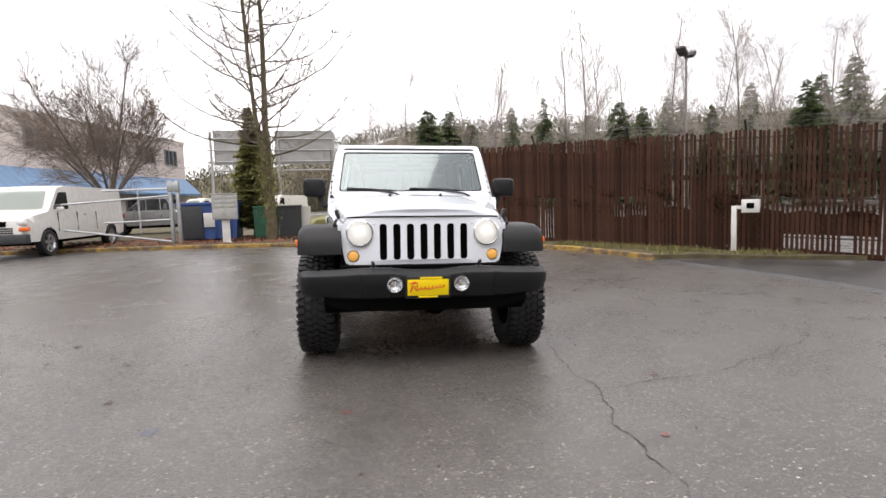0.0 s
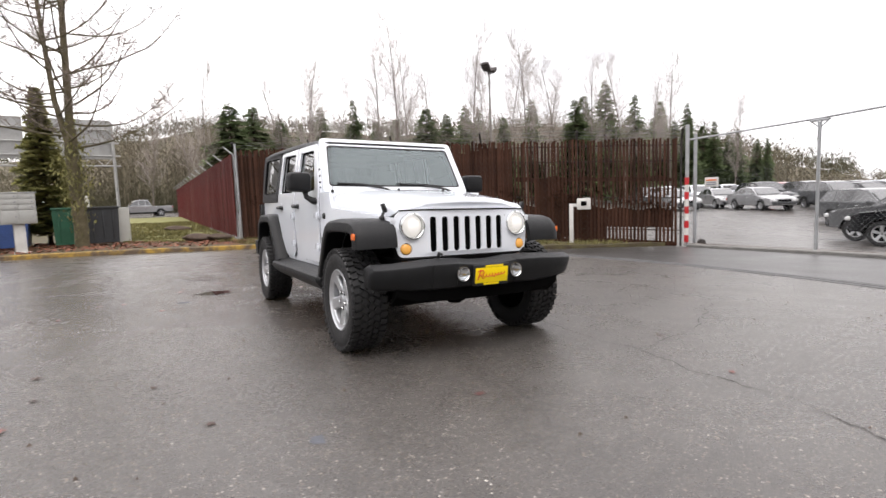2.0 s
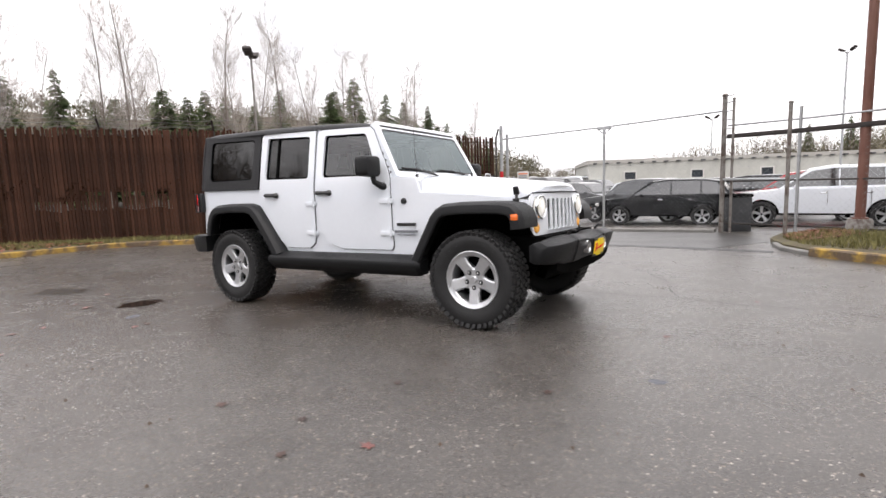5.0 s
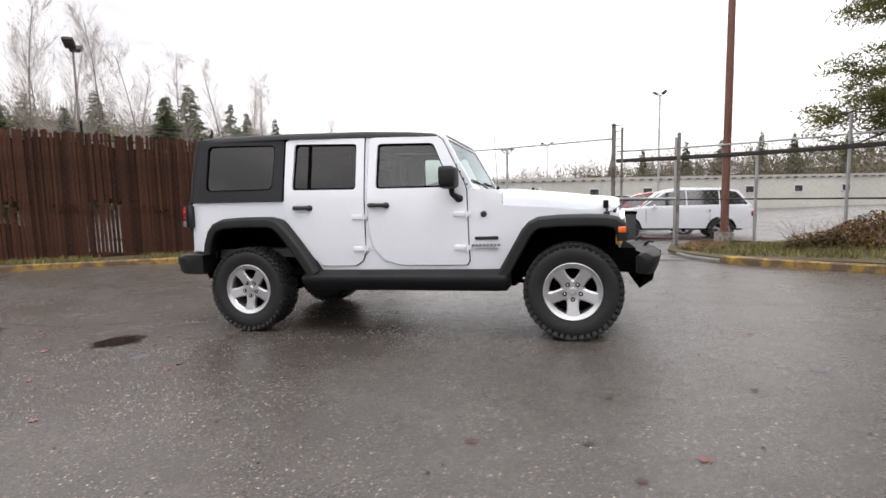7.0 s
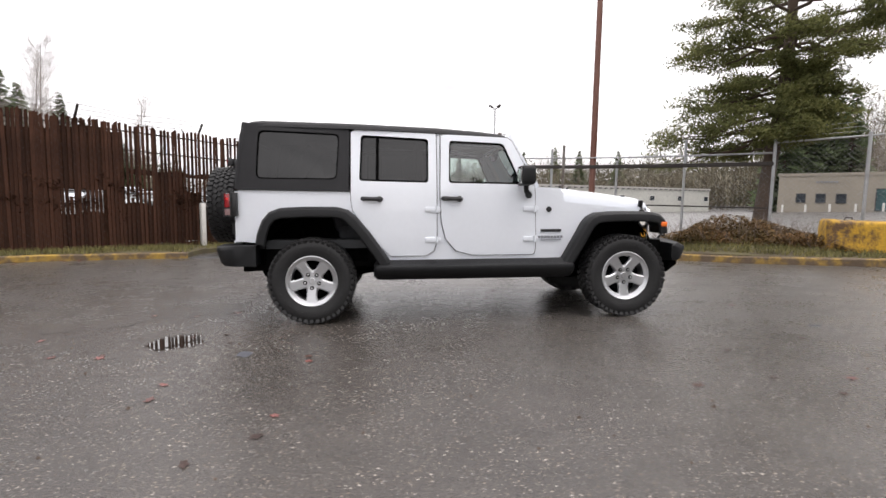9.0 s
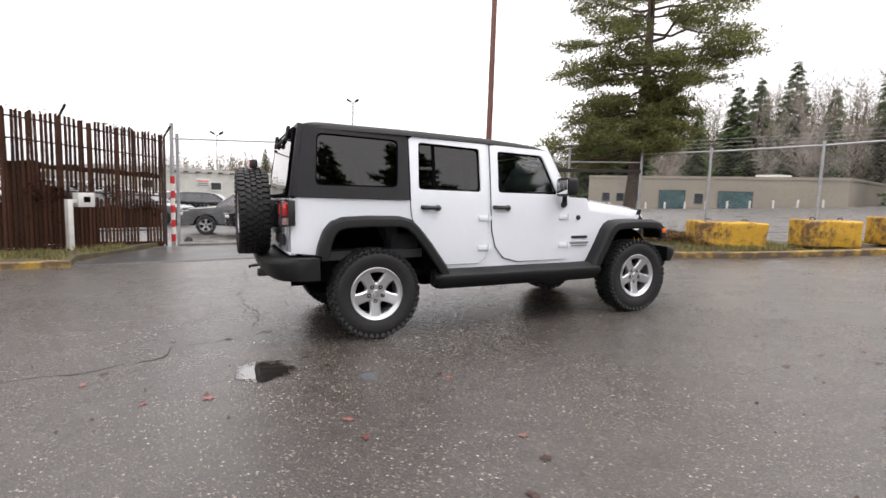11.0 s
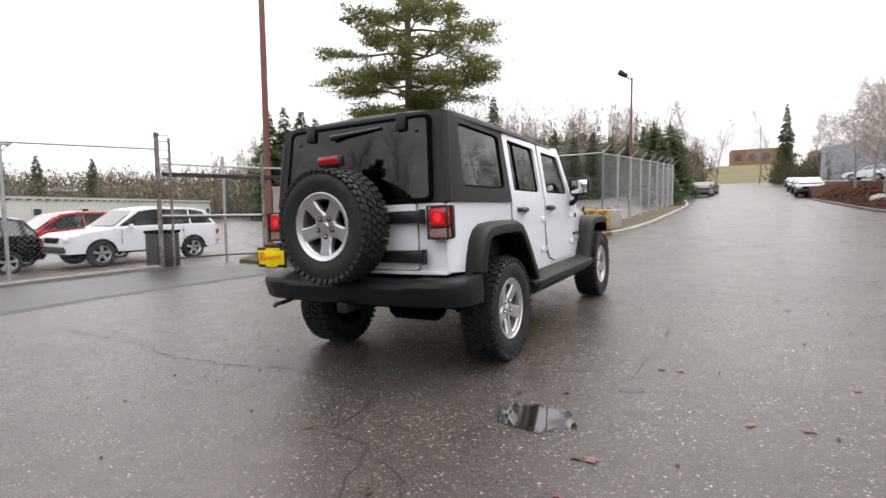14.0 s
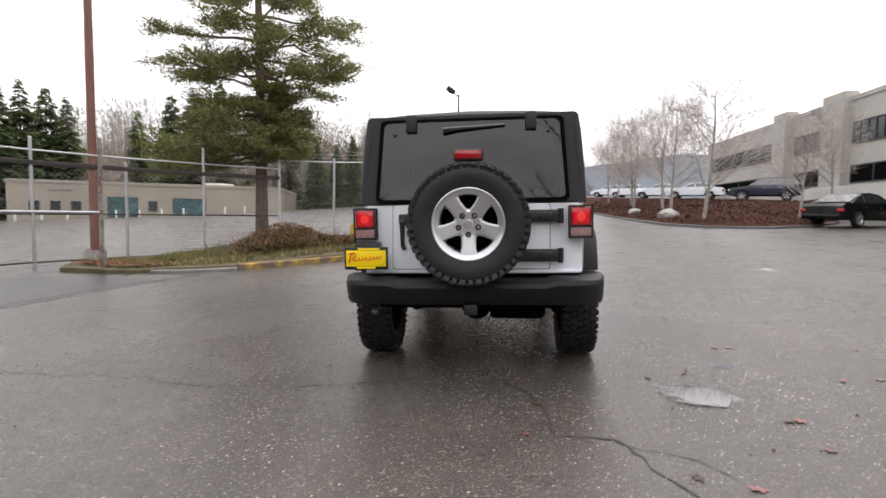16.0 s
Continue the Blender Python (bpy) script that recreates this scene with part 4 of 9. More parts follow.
    def fb(x):
        a = abs(x)
        y0 = interp(a, [0, 0.45, 0.62, 0.78, 0.85, 0.87], [-0.705, -0.705, -0.695, -0.660, -0.612, -0.575])
        top = interp(a, [0, 0.2, 0.24, 0.46, 0.50, 0.87], [0.702, 0.702, 0.720, 0.720, 0.716, 0.700])
        bot = interp(a, [0, 0.5, 0.7, 0.87], [0.508, 0.505, 0.515, 0.535])
        if a > 0.86:
            top, bot = top - 0.02, bot + 0.02
        yb = y0 + interp(a, [0, 0.6, 0.87], [0.20, 0.20, 0.10])
        if 0.25 < a < 0.45:
            y0 -= 0.012
        return [(yb, top - 0.01), (y0 + 0.075, top), (y0 + 0.062, top - 0.002), (y0 + 0.004, top - 0.034), (y0, top - 0.046), (y0 + 0.020, (top + bot) / 2 - 0.02), (y0 + 0.046, bot + 0.015), (y0 + 0.07, bot), (yb, bot)]
    xs = [-0.87, -0.85, -0.80, -0.74, -0.66, -0.56, -0.47, -0.455, -0.445, -0.36, -0.255, -0.245, -0.23, -0.1, 0, 0.1, 0.23, 0.245, 0.255, 0.36, 0.445, 0.455, 0.47, 0.56, 0.66, 0.74, 0.80, 0.85, 0.87]
    loft(bm, sweep_x(fb, xs))
    bumper = part("front_bumper", bm, PLASTIC, root, "matt black plastic front bumper")
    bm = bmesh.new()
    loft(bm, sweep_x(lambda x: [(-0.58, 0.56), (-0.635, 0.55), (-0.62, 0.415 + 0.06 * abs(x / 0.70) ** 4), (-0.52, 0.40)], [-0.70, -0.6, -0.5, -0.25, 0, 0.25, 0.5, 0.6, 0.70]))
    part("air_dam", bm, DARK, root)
    for s in (-1, 1):
        bm = bmesh.new()
        tube(bm, [(s * 0.365, -0.60, 0.70), (s * 0.365, -0.605, 0.735), (s * 0.372, -0.63, 0.758), (s * 0.365, -0.665, 0.752)], [0.013, 0.012, 0.011, 0.009], 8)
        box(bm, (s * 0.365, -0.61, 0.715), (0.05, 0.07, 0.012), 0.003)
        part("tow_hook", bm, BLACK, root)
        bm = bmesh.new()
        lathe(bm, [(0.0, 0.0), (0.035, 0.0), (0.046, 0.006), (0.05, 0.012), (0.052, 0.012), (0.052, -0.05)], 24)
        fg = part("fog_lamp", bm, CHROME, root, "round clear fog lamp", Matrix(((0, 1, 0, s * 0.226), (-1, 0, 0, -0.712), (0, 0, 1, 0.612), (0, 0, 0, 1))))
        bm = bmesh.new()
        lathe(bm, [(0.045, 0.006), (0.03, 0.012), (0.0, 0.015)], 20)
        part("lens", bm, LENS, fg)
    # --- advertising plates ---
    def card(parent, m, name):
        bm = bmesh.new()
        box(bm, (0, 0, 0), (0.305, 0.012, 0.155), 0.006)
        fr = part(name, bm, BLACK, parent, "yellow advertising plate with red script in a black frame", m)
        bm = bmesh.new()
        box(bm, (0, -0.008, 0), (0.276, 0.006, 0.110), 0.002)
        box(bm, (0.02, -0.008, 0.064), (0.15, 0.006, 0.014), 0.002)
        box(bm, (0.0, -0.008, -0.064), (0.13, 0.006, 0.014), 0.002)
        part("plate_card", bm, YELLOW_CARD, fr)
        bm = bmesh.new()
        # one slanted scribble in place of the script
        pts = []
        for k in range(90):
            t = k / 89
            w = t * 46
            pts.append((-0.072 + 0.185 * t - 0.006 * math.sin(w), -0.0125, 0.016 * t - 0.006 + (0.017 if 0.42 < t < 0.52 else 0.009) * math.cos(w)))
        tube(bm, pts, 0.0030, 5)
        tube(bm, [(-0.118, -0.0125, -0.030), (-0.108, -0.0125, 0.004), (-0.100, -0.0125, 0.034), (-0.072, -0.0125, 0.032), (-0.070, -0.0125, 0.014), (-0.098, -0.0125, 0.004), (-0.072, -0.0125, -0.024)], 0.0042, 5)
        tube(bm, [(-0.122, -0.0125, 0.030), (-0.10, -0.0125, 0.038), (-0.075, -0.0125, 0.036)], 0.0035, 5)
        part("script_bar", bm, RED_INK, fr)
        return fr
    card(root, pose(-0.005, -0.735, 0.594, 8, 0, 0), "front_plate")
    # --- windscreen ---
    WB, WT = Vector((0, 0.815, 1.245)), Vector((0, 1.085, 1.745))
    slope = (WT - WB)
    nrm = Vector((0, -slope.z, slope.y)).normalized()
    def ws(out):
        return lambda x, v: Vector((x, 0, 0)) + WB + slope * v + nrm * out
    bm = bmesh.new()
    frame_out = fillet([(-0.752, 0.0), (0.752, 0.0), (0.698, 1.035), (-0.698, 1.035)], 0.05)
    frame_in = fillet([(-0.690, 0.10), (0.690, 0.10), (0.645, 0.90), (-0.645, 0.90)], 0.05)
    plate(bm, frame_out, [frame_in], ws(0.012), ws(-0.045), [((0, 0.5), (0, 1))])
    part("windscreen_frame", bm, WHITE, root)
    bm = bmesh.new()
    plate(bm, fillet([(-0.697, 0.09), (0.697, 0.09), (0.652, 0.91), (-0.652, 0.91)], 0.05), (), ws(0.004), None)
    facing(bm, (0, -1, 0.5))
    gl = part("windscreen", bm, GLASS_CLEAR, root, "greenish tinted windscreen glass", smooth=False)
    bm = bmesh.new()
    plate(bm, fillet([(-0.697, 0.085), (0.697, 0.085), (0.652, 0.915), (-0.652, 0.915)], 0.05), [fillet([(-0.675, 0.135), (0.675, 0.135), (0.632, 0.872), (-0.632, 0.872)], 0.05)], ws(0.0055), None)
    part("windscreen_seal", bm, BLACK, root)
    for x0, x1 in ((-0.15, -0.62), (0.50, -0.02)):
        bm = bmesh.new()
        p0, p1 = ws(0.03)(x0, 0.045), ws(0.022)((x0 + x1) / 2 + 0.03, 0.12)
        tube(bm, [p0 + Vector((0.06, -0.03, -0.03)), p0, p1], [0.011, 0.010, 0.007], 6)
        tube(bm, [ws(0.016)(x0 - 0.02, 0.115), ws(0.014)((x0 + x1) / 2, 0.145), ws(0.016)(x1, 0.16)], [0.006, 0.010, 0.006], 5)
        part("wiper", bm, BLACK, root, "black windscreen wiper")
    # --- doors ---
    front_door = [(0.875, 0.605), (1.46, 0.605), (1.62, 0.65), (1.715, 0.76), (1.755, 0.92), (1.765, 1.2), (1.752, 1.735), (1.70, 1.742), (1.115, 1.715), (1.07, 1.68), (0.885, 1.31), (0.862, 1.24), (0.852, 0.64)]
    front_hole = fillet([(0.985, 1.272), (1.685, 1.285), (1.672, 1.685), (1.155, 1.66)], 0.035)
    rear_door = [(1.797, 1.745), (1.800, 0.74), (1.83, 0.65), (1.90, 0.605), (2.23, 0.605), (2.33, 0.69), (2.47, 0.88), (2.575, 1.03), (2.592, 1.14), (2.586, 1.755), (2.55, 1.783)]
    rear_hole = fillet([(1.875, 1.287), (2.515, 1.305), (2.495, 1.732), (1.870, 1.698)], 0.035)
    for s in (-1, 1):
        for nm, outl, hole, gm, hy in (("front_door", front_door, front_hole, GLASS_FRONT, 1.655), ("rear_door", rear_door, rear_hole, GLASS_DARK, 2.40)):
            bm = bmesh.new()
            plate(bm, outl, [hole], side_map(s, 0.006), side_map(s, -0.055), SIDE_CUTS)
            dr = part(nm, bm, WHITE, root, "white door with bolted outside hinges", angle=30)
            bm = bmesh.new()
            cy, cz = np.mean([h[0] for h in hole]), np.mean([h[1] for h in hole])
            big = [(cy + (y - cy) * 1.03, cz + (z - cz) * 1.04) for y, z in hole]
            plate(bm, big, (), side_map(s, -0.022), None, SIDE_CUTS)
            facing(bm, (s, 0, 0.2))
            part("window_glass", bm, gm, dr, "side window")
            bm = bmesh.new()
            small = [(cy + (y - cy) * 0.950, cz + (z - cz) * 0.915) for y, z in hole]
            plate(bm, big, [small], side_map(s, -0.016), side_map(s, -0.024), SIDE_CUTS)
            if nm == "rear_door":
                plate(bm, [(2.335, 1.30), (2.365, 1.30), (2.358, 1.72), (2.328, 1.72)], (), side_map(s, -0.014), side_map(s, -0.024), SIDE_CUTS)
            part("window_seal", bm, DARK, dr)
            # black strip over the white body paints the shade of the door gap
            bm = bmesh.new()
            oy, oz = np.mean([p[0] for p in outl]), np.mean([p[1] for p in outl])
            rim_out = [(oy + (y - oy) * 1.016, oz + (z - oz) * 1.011) for y, z in outl]
            rim_in = [(oy + (y - oy) * 0.985, oz + (z - oz) * 0.985) for y, z in outl]
            plate(bm, rim_out, [rim_in], side_map(s, -0.006), None, SIDE_CUTS)
            facing(bm, (s, 0, 0))
            part("door_seal", bm, DARK, dr, "black strip drawn for the shade in the gap round the door")
            # handle
            bm = bmesh.new()
            X = skin(hy, 1.14)
            tube(bm, [(s * (X + 0.004), hy - 0.088, 1.135), (s * (X + 0.032), hy - 0.07, 1.137), (s * (X + 0.036), hy, 1.139), (s * (X + 0.032), hy + 0.07, 1.141), (s * (X + 0.004), hy + 0.088, 1.143)], [0.020, 0.020, 0.018, 0.020, 0.020], 8)
            lathe(bm, [(0.0, -0.010), (0.026, -0.010), (0.029, 0.004)], 14, Matrix.Translation((s * (X + 0.012), hy - 0.07, 1.136)) @ Matrix.Rotation(0 if s < 0 else math.pi, 4, "Z"))
            part("door_handle", bm, BLACK, dr, "black door handle")
            bm = bmesh.new()
            lathe(bm, [(0.045, -0.002), (0.05, -0.001), (0.047, 0.004)], 20, Matrix.Translation((s * (X + 0.007), hy, 1.145)) @ Matrix.Rotation(0 if s < 0 else math.pi, 4, "Z"))
            part("handle_cup", bm, WHITE, dr)
            # hinges
            for hz in (1.04, 0.755):
                fy = 0.865 if nm == "front_door" else 1.80
                bm = bmesh.new()
                X2 = skin(fy, hz)
                box(bm, (s * (X2 + 0.012), fy + 0.06, hz), (0.014, 0.10, 0.045), 0.005)
                tube(bm, [(s * (X2 + 0.018), fy - 0.002, hz - 0.032), (s * (X2 + 0.018), fy - 0.002, hz + 0.032)], 0.011, 8)
                box(bm, (s * (X2 + 0.008), fy - 0.02, hz), (0.014, 0.03, 0.04), 0.004)
                part("hinge", bm, WHITE, dr)
    # --- door mirrors ---
    for s in (-1, 1):
        bm = bmesh.new()
        rings = []
        for y, k in ((0.905, 0.55), (0.915, 0.85), (0.94, 0.98), (1.0, 1.0), (1.035, 0.97), (1.04, 0.90)):
            rings.append([Vector((s * 0.93 + px * k, y, 1.345 + pz * k)) for px, pz in fillet([(-0.105, -0.085), (0.105, -0.095), (0.105, 0.09), (-0.105, 0.09)], 0.04, 3)])
        loft(bm, rings)
        tube(bm, [(s * 0.88, 0.97, 1.27), (s * 0.87, 0.965, 1.21), (s * 0.82, 0.93, 1.175), (s * 0.785, 0.92, 1.17)], [0.026, 0.024, 0.032, 0.036], 8)
        mr = part("door_mirror", bm, PLASTIC, root, "square black door mirror")
        bm = bmesh.new()
        box(bm, (s * 0.93, 1.0425, 1.345), (0.17, 0.004, 0.14), 0.002)
        part("mirror_glass", bm, CHROME, mr, "mirror glass")
    # --- hardtop ---
    def roof_w(y):
        return interp(y, [1.06, 1.8, 2.6, 3.40, 3.56], [0.684, 0.698, 0.712, 0.722, 0.716])
    bm = bmesh.new()
    rings = []
    for y, dz in ((1.055, -0.02), (1.06, 0), (1.2, 0), (1.4, 0), (1.8, 0), (2.2, 0), (2.6, 0), (3.0, 0), (3.40, 0), (3.48, -0.010), (3.53, -0.030), (3.555, -0.055), (3.562, -0.085)):
        zt = interp(y, [1.06, 1.2, 1.4, 1.8, 2.6, 3.5], [1.728, 1.756, 1.778, 1.807, 1.838, 1.858]) + dz
        cr = interp(y, [1.06, 1.4, 1.8, 3.5], [0.010, 0.018, 0.032, 0.036])
        w = roof_w(y)
        half = [(w + 0.020, zt - 0.055), (w + 0.012, zt - 0.028), (w - 0.012, zt - 0.008), (w - 0.06, zt + 0.006), (w * 0.6, zt + cr * 0.68), (0, zt + cr)]
        ring = [Vector((-x, y, z)) for x, z in half] + [Vector((x, y, z)) for x, z in half[-2::-1]]
        ring += [Vector((x, y, zt - 0.05)) for x in (w - 0.05, 0, -w + 0.05)]
        rings.append(ring)
    loft(bm, rings)
    ht = part("hardtop", bm, HARDTOP, root, "matt black grained hardtop", angle=40)
    bm = bmesh.new()
    # raised roof ribs and the seam of the two lift-out panels
    for s in (-1, 1):
        for x in (0.2, 0.42):
            tube(bm, [(s * x, 1.9, 1.834 + 0.008 * (x < 0.3)), (s * x, 2.6, 1.864 + 0.009 * (x < 0.3)), (s * x, 3.3, 1.886 + 0.009 * (x < 0.3))], 0.012, 6)
    quarter = [(2.612, 1.21), (3.61, 1.228), (3.634, 1.25), (3.618, 1.42), (3.566, 1.77), (3.52, 1.830), (2.60, 1.804)]
    quarter_hole = fillet([(2.715, 1.316), (3.440, 1.326), (3.415, 1.766), (2.690, 1.738)], 0.055)
    part("roof_rib", bm, HARDTOP, ht)
    for s in (-1, 1):
        bm = bmesh.new()
        plate(bm, quarter, [quarter_hole], side_map(s, 0.012), side_map(s, -0.05), SIDE_CUTS)
        part("quarter_panel", bm, HARDTOP, ht, angle=40)
    bm = bmesh.new()
    BB, BT = Vector((0, 3.642, 1.235)), Vector((0, 3.556, 1.868))
    bslope = BT - BB
    bn = Vector((0, bslope.z, -bslope.y)).normalized()
    def back(out):
        return lambda x, v: Vector((x, 0, -0.018 * (x / 0.7) ** 2 * v)) + BB + bslope * v + bn * out
    plate(bm, fillet([(-0.775, -0.01), (0.775, -0.01), (0.728, 0.99), (-0.728, 0.99)], 0.03), [fillet([(-0.62, 0.03), (0.62, 0.03), (0.58, 0.88), (-0.58, 0.88)], 0.05)], back(0.0), back(-0.06), [((0, 0.5), (0, 1))])
    for s in (-1, 1):
        tube(bm, [(s * 0.752, 3.604, 1.235), (s * 0.742, 3.586, 1.45), (s * 0.724, 3.552, 1.70), (s * 0.710, 3.528, 1.826)], [0.034, 0.034, 0.034, 0.03], 10)
    part("rear_panel", bm, HARDTOP, ht, angle=40)
    cy, cz = 3.07, 1.535
    for s in (-1, 1):
        bm = bmesh.new()
        plate(bm, [(cy + (y - cy) * 1.04, cz + (z - cz) * 1.06) for y, z in quarter_hole], (), side_map(s, -0.004), None, SIDE_CUTS)
        facing(bm, (s, 0, 0.2))
        part("quarter_window", bm, GLASS_DARK, ht, "dark tinted quarter window")
        bm = bmesh.new()
        plate(bm, [(cy + (y - cy) * 1.0, cz + (z - cz) * 1.0) for y, z in quarter_hole], [[(cy + (y - cy) * 0.968, cz + (z - cz) * 0.945) for y, z in quarter_hole]], side_map(s, 0.003), None, SIDE_CUTS)
        part("window_seal", bm, DARK, ht)
    bm = bmesh.new()
    plate(bm, fillet([(-0.655, 0.02), (0.655, 0.02), (0.618, 0.915), (-0.618, 0.915)], 0.05), (), back(0.022), None)
    facing(bm, (0, 1, 0.3))
    rg = part("liftglass", bm, GLASS_DARK, ht, "dark tinted rear window")
    bm = bmesh.new()
    plate(bm, fillet([(-0.668, 0.004), (0.668, 0.004), (0.632, 0.935), (-0.632, 0.935)], 0.05), [fillet([(-0.642, 0.035), (0.642, 0.035), (0.605, 0.898), (-0.605, 0.898)], 0.05)], back(0.024), back(0.0))
    part("glass_seal", bm, DARK, rg, "black rubber glass seal")
    for s in (-1, 1):
        bm = bmesh.new()
        M = Matrix.Translation(back(0.036)(s * 0.412, 0.868)) @ Matrix.Rotation(math.atan2(-bslope.y, bslope.z), 4, "X")
        box(bm, (0, 0, 0), (0.075, 0.03, 0.125), 0.012, None)
        for v in bm.verts:
            v.co = M @ v.co
        part("glass_hinge", bm, PLASTIC, rg)
        bm = bmesh.new()
        M2 = Matrix.Translation(back(0.028)(s * 0.53, 0.76))
        bmesh.ops.create_uvsphere(bm, u_segments=10, v_segments=6, radius=0.012, matrix=M2)
        part("strut_stud", bm, BLACK, rg)
    bm = bmesh.new()
    tube(bm, [back(0.05)(0.19, 0.775), back(0.045)(0.10, 0.79), back(0.035)(-0.24, 0.825)], [0.024, 0.016, 0.007], 7)
    tube(bm, [back(0.03)(0.12, 0.81), back(0.03)(-0.23, 0.835)], 0.008, 5)
    part("rear_wiper", bm, BLACK, rg, "black rear wiper")
    # --- tailgate ---
    bm = bmesh.new()
    plate(bm, fillet([(-0.535, 0.775), (0.555, 0.775), (0.545, 1.222), (-0.535, 1.222)], 0.02), (), lambda x, z: (x, 3.655, z), lambda x, z: (x, 3.62, z))
    box(bm, (0, 3.645, 0.755), (1.50, 0.02, 0.022), 0.004)
    tg = part("tailgate", bm, WHITE, root, "white swing tailgate")
    # black ring on the tail panel, the tailgate gap's shade as colour
    bm = bmesh.new()
    plate(bm, fillet([(-0.541, 0.769), (0.561, 0.769), (0.551, 1.228), (-0.541, 1.228)], 0.02), [fillet([(-0.53, 0.78), (0.55, 0.78), (0.54, 1.217), (-0.53, 1.217)], 0.02)], lambda x, z: (x, 3.6425, z), None)
    facing(bm, (0, 1, 0))
    part("tailgate_seal", bm, DARK, tg, "black strip drawn for the shade in the gap round the tailgate")
    for z in (1.135, 0.868):
        bm = bmesh.new()
        box(bm, (-0.42, 3.680, z), (0.36, 0.045, 0.085), 0.012)
        tube(bm, [(-0.605, 3.69, z - 0.05), (-0.605, 3.69, z + 0.05)], 0.02, 10)
        box(bm, (-0.50, 3.70, z), (0.09, 0.02, 0.05), 0.006)
        part("tailgate_hinge", bm, BLACK, tg, "heavy black hinge")
    bm = bmesh.new()
    tube(bm, [(0.475, 3.66, 1.12), (0.475, 3.70, 1.10), (0.475, 3.705, 1.0), (0.475, 3.70, 0.94), (0.475, 3.66, 0.92)], [0.022, 0.02, 0.014, 0.014, 0.016], 8)
    box(bm, (0.475, 3.665, 1.12), (0.06, 0.02, 0.08), 0.01)
    part("tailgate_handle", bm, BLACK, tg)
    for x0 in (0.18,):
        bm = bmesh.new()
        box(bm, (0.0, 3.72, 1.08), (0.26, 0.16, 0.26), 0.03)
        tube(bm, [(0.0, 3.74, 1.2), (0.0, 3.80, 1.42), (0.0, 3.83, 1.50)], 0.03, 8)
        part("spare_carrier", bm, BLACK, tg)
    bm = bmesh.new()
    box(bm, (0, 3.86, 1.535), (0.19, 0.06, 0.075), 0.012)
    bl = part("brake_light", bm, BLACK, tg)
    bm = bmesh.new()
    box(bm, (0, 3.892, 1.538), (0.172, 0.012, 0.052), 0.004)
    part("lens", bm, RED_LENS, bl, "red third brake light")
    # --- tail lamps ---
    for s in (-1, 1):
        bm = bmesh.new()
        cx = s * 0.735
        for y, w in ((3.726, 0.010), (3.664, 0.008)):
            plate(bm, fillet([(cx - 0.078, 0.985), (cx + 0.078, 0.985), (cx + 0.078, 1.205), (cx - 0.078, 1.205)], 0.012), [fillet([(cx - 0.078 + w, 0.985 + w), (cx + 0.078 - w, 0.985 + w), (cx + 0.078 - w, 1.205 - w), (cx - 0.078 + w, 1.205 - w)], 0.008)],
                  lambda x, z, y=y: (x, y, z), lambda x, z, y=y: (x, y - 0.012, z))
        for x in (-0.073, 0.073):
            for z in (0.990, 1.063, 1.200):
                box(bm, (cx + x, 3.69, z), (0.010, 0.072, 0.009))
        box(bm, (cx, 3.72, 1.063), (0.15, 0.009, 0.008))
        box(bm, (cx, 3.632, 1.095), (0.140, 0.05, 0.21), 0.006)
        tp = part("tail_lamp", bm, BLACK, root, "square red tail lamp in a black wire guard")
        bm = bmesh.new()
        box(bm, (cx, 3.685, 1.130), (0.136, 0.066, 0.126), 0.010)
        lens = part("red_lens", bm, RED_LENS, tp, "deep red moulded lens")
        bm = bmesh.new()
        box(bm, (cx, 3.7185, 1.130), (0.104, 0.004, 0.096), 0.0015)
        part("lit_panel", bm, RED_LIT, lens, "glowing red part of the lens")
        bm = bmesh.new()
        lathe(bm, [(0.0, 0.0), (0.020, 0.0005), (0.030, 0.002), (0.031, 0.006)], 18, Matrix.Translation((cx, 3.7225, 1.128)) @ Matrix.Rotation(radians(-90), 4, "Z"))
        part("bulb", bm, RED_BULB, tp, "bright bulb behind the lens")
        bm = bmesh.new()
        lathe(bm, [(0.0, 0.0), (0.011, 0.0005), (0.015, 0.002), (0.016, 0.006)], 14, Matrix.Translation((cx + s * 0.0685, 3.69, 1.145)) @ Matrix.Rotation(0 if s < 0 else math.pi, 4, "Z"))
        part("bulb", bm, RED_BULB, tp, "bright bulb behind the lens")
        bm = bmesh.new()
        box(bm, (cx, 3.684, 1.028), (0.136, 0.066, 0.062), 0.006)
        part("reverse_lens", bm, WHITE_LENS, tp)
    card(root, pose(0.71, 3.80, 0.865, 0, 0, 180), "rear_plate")
    bm = bmesh.new()
    box(bm, (0.71, 3.73, 0.91), (0.16, 0.14, 0.12), 0.01)
    part("plate_bracket", bm, BLACK, root)
    # --- rear bumper ---
    bm = bmesh.new()
    def rb(x):
        a = abs(x)
        y1 = interp(a, [0, 0.5, 0.7, 0.83, 0.885, 0.905], [3.86, 3.855, 3.83, 3.78, 3.70, 3.62])
        top = interp(a, [0, 0.5, 0.56, 0.905], [0.712, 0.712, 0.728, 0.724])
        bot = interp(a, [0, 0.5, 0.7, 0.905], [0.545, 0.545, 0.545, 0.54])
        yb = interp(a, [0, 0.55, 0.6, 0.905], [3.62, 3.62, 3.45, 3.43])
        return [(yb, top), (y1 - 0.05, top), (y1 - 0.012, top - 0.015), (y1, top - 0.045), (y1 - 0.030, bot + 0.03), (y1 - 0.06, bot), (yb, bot)]
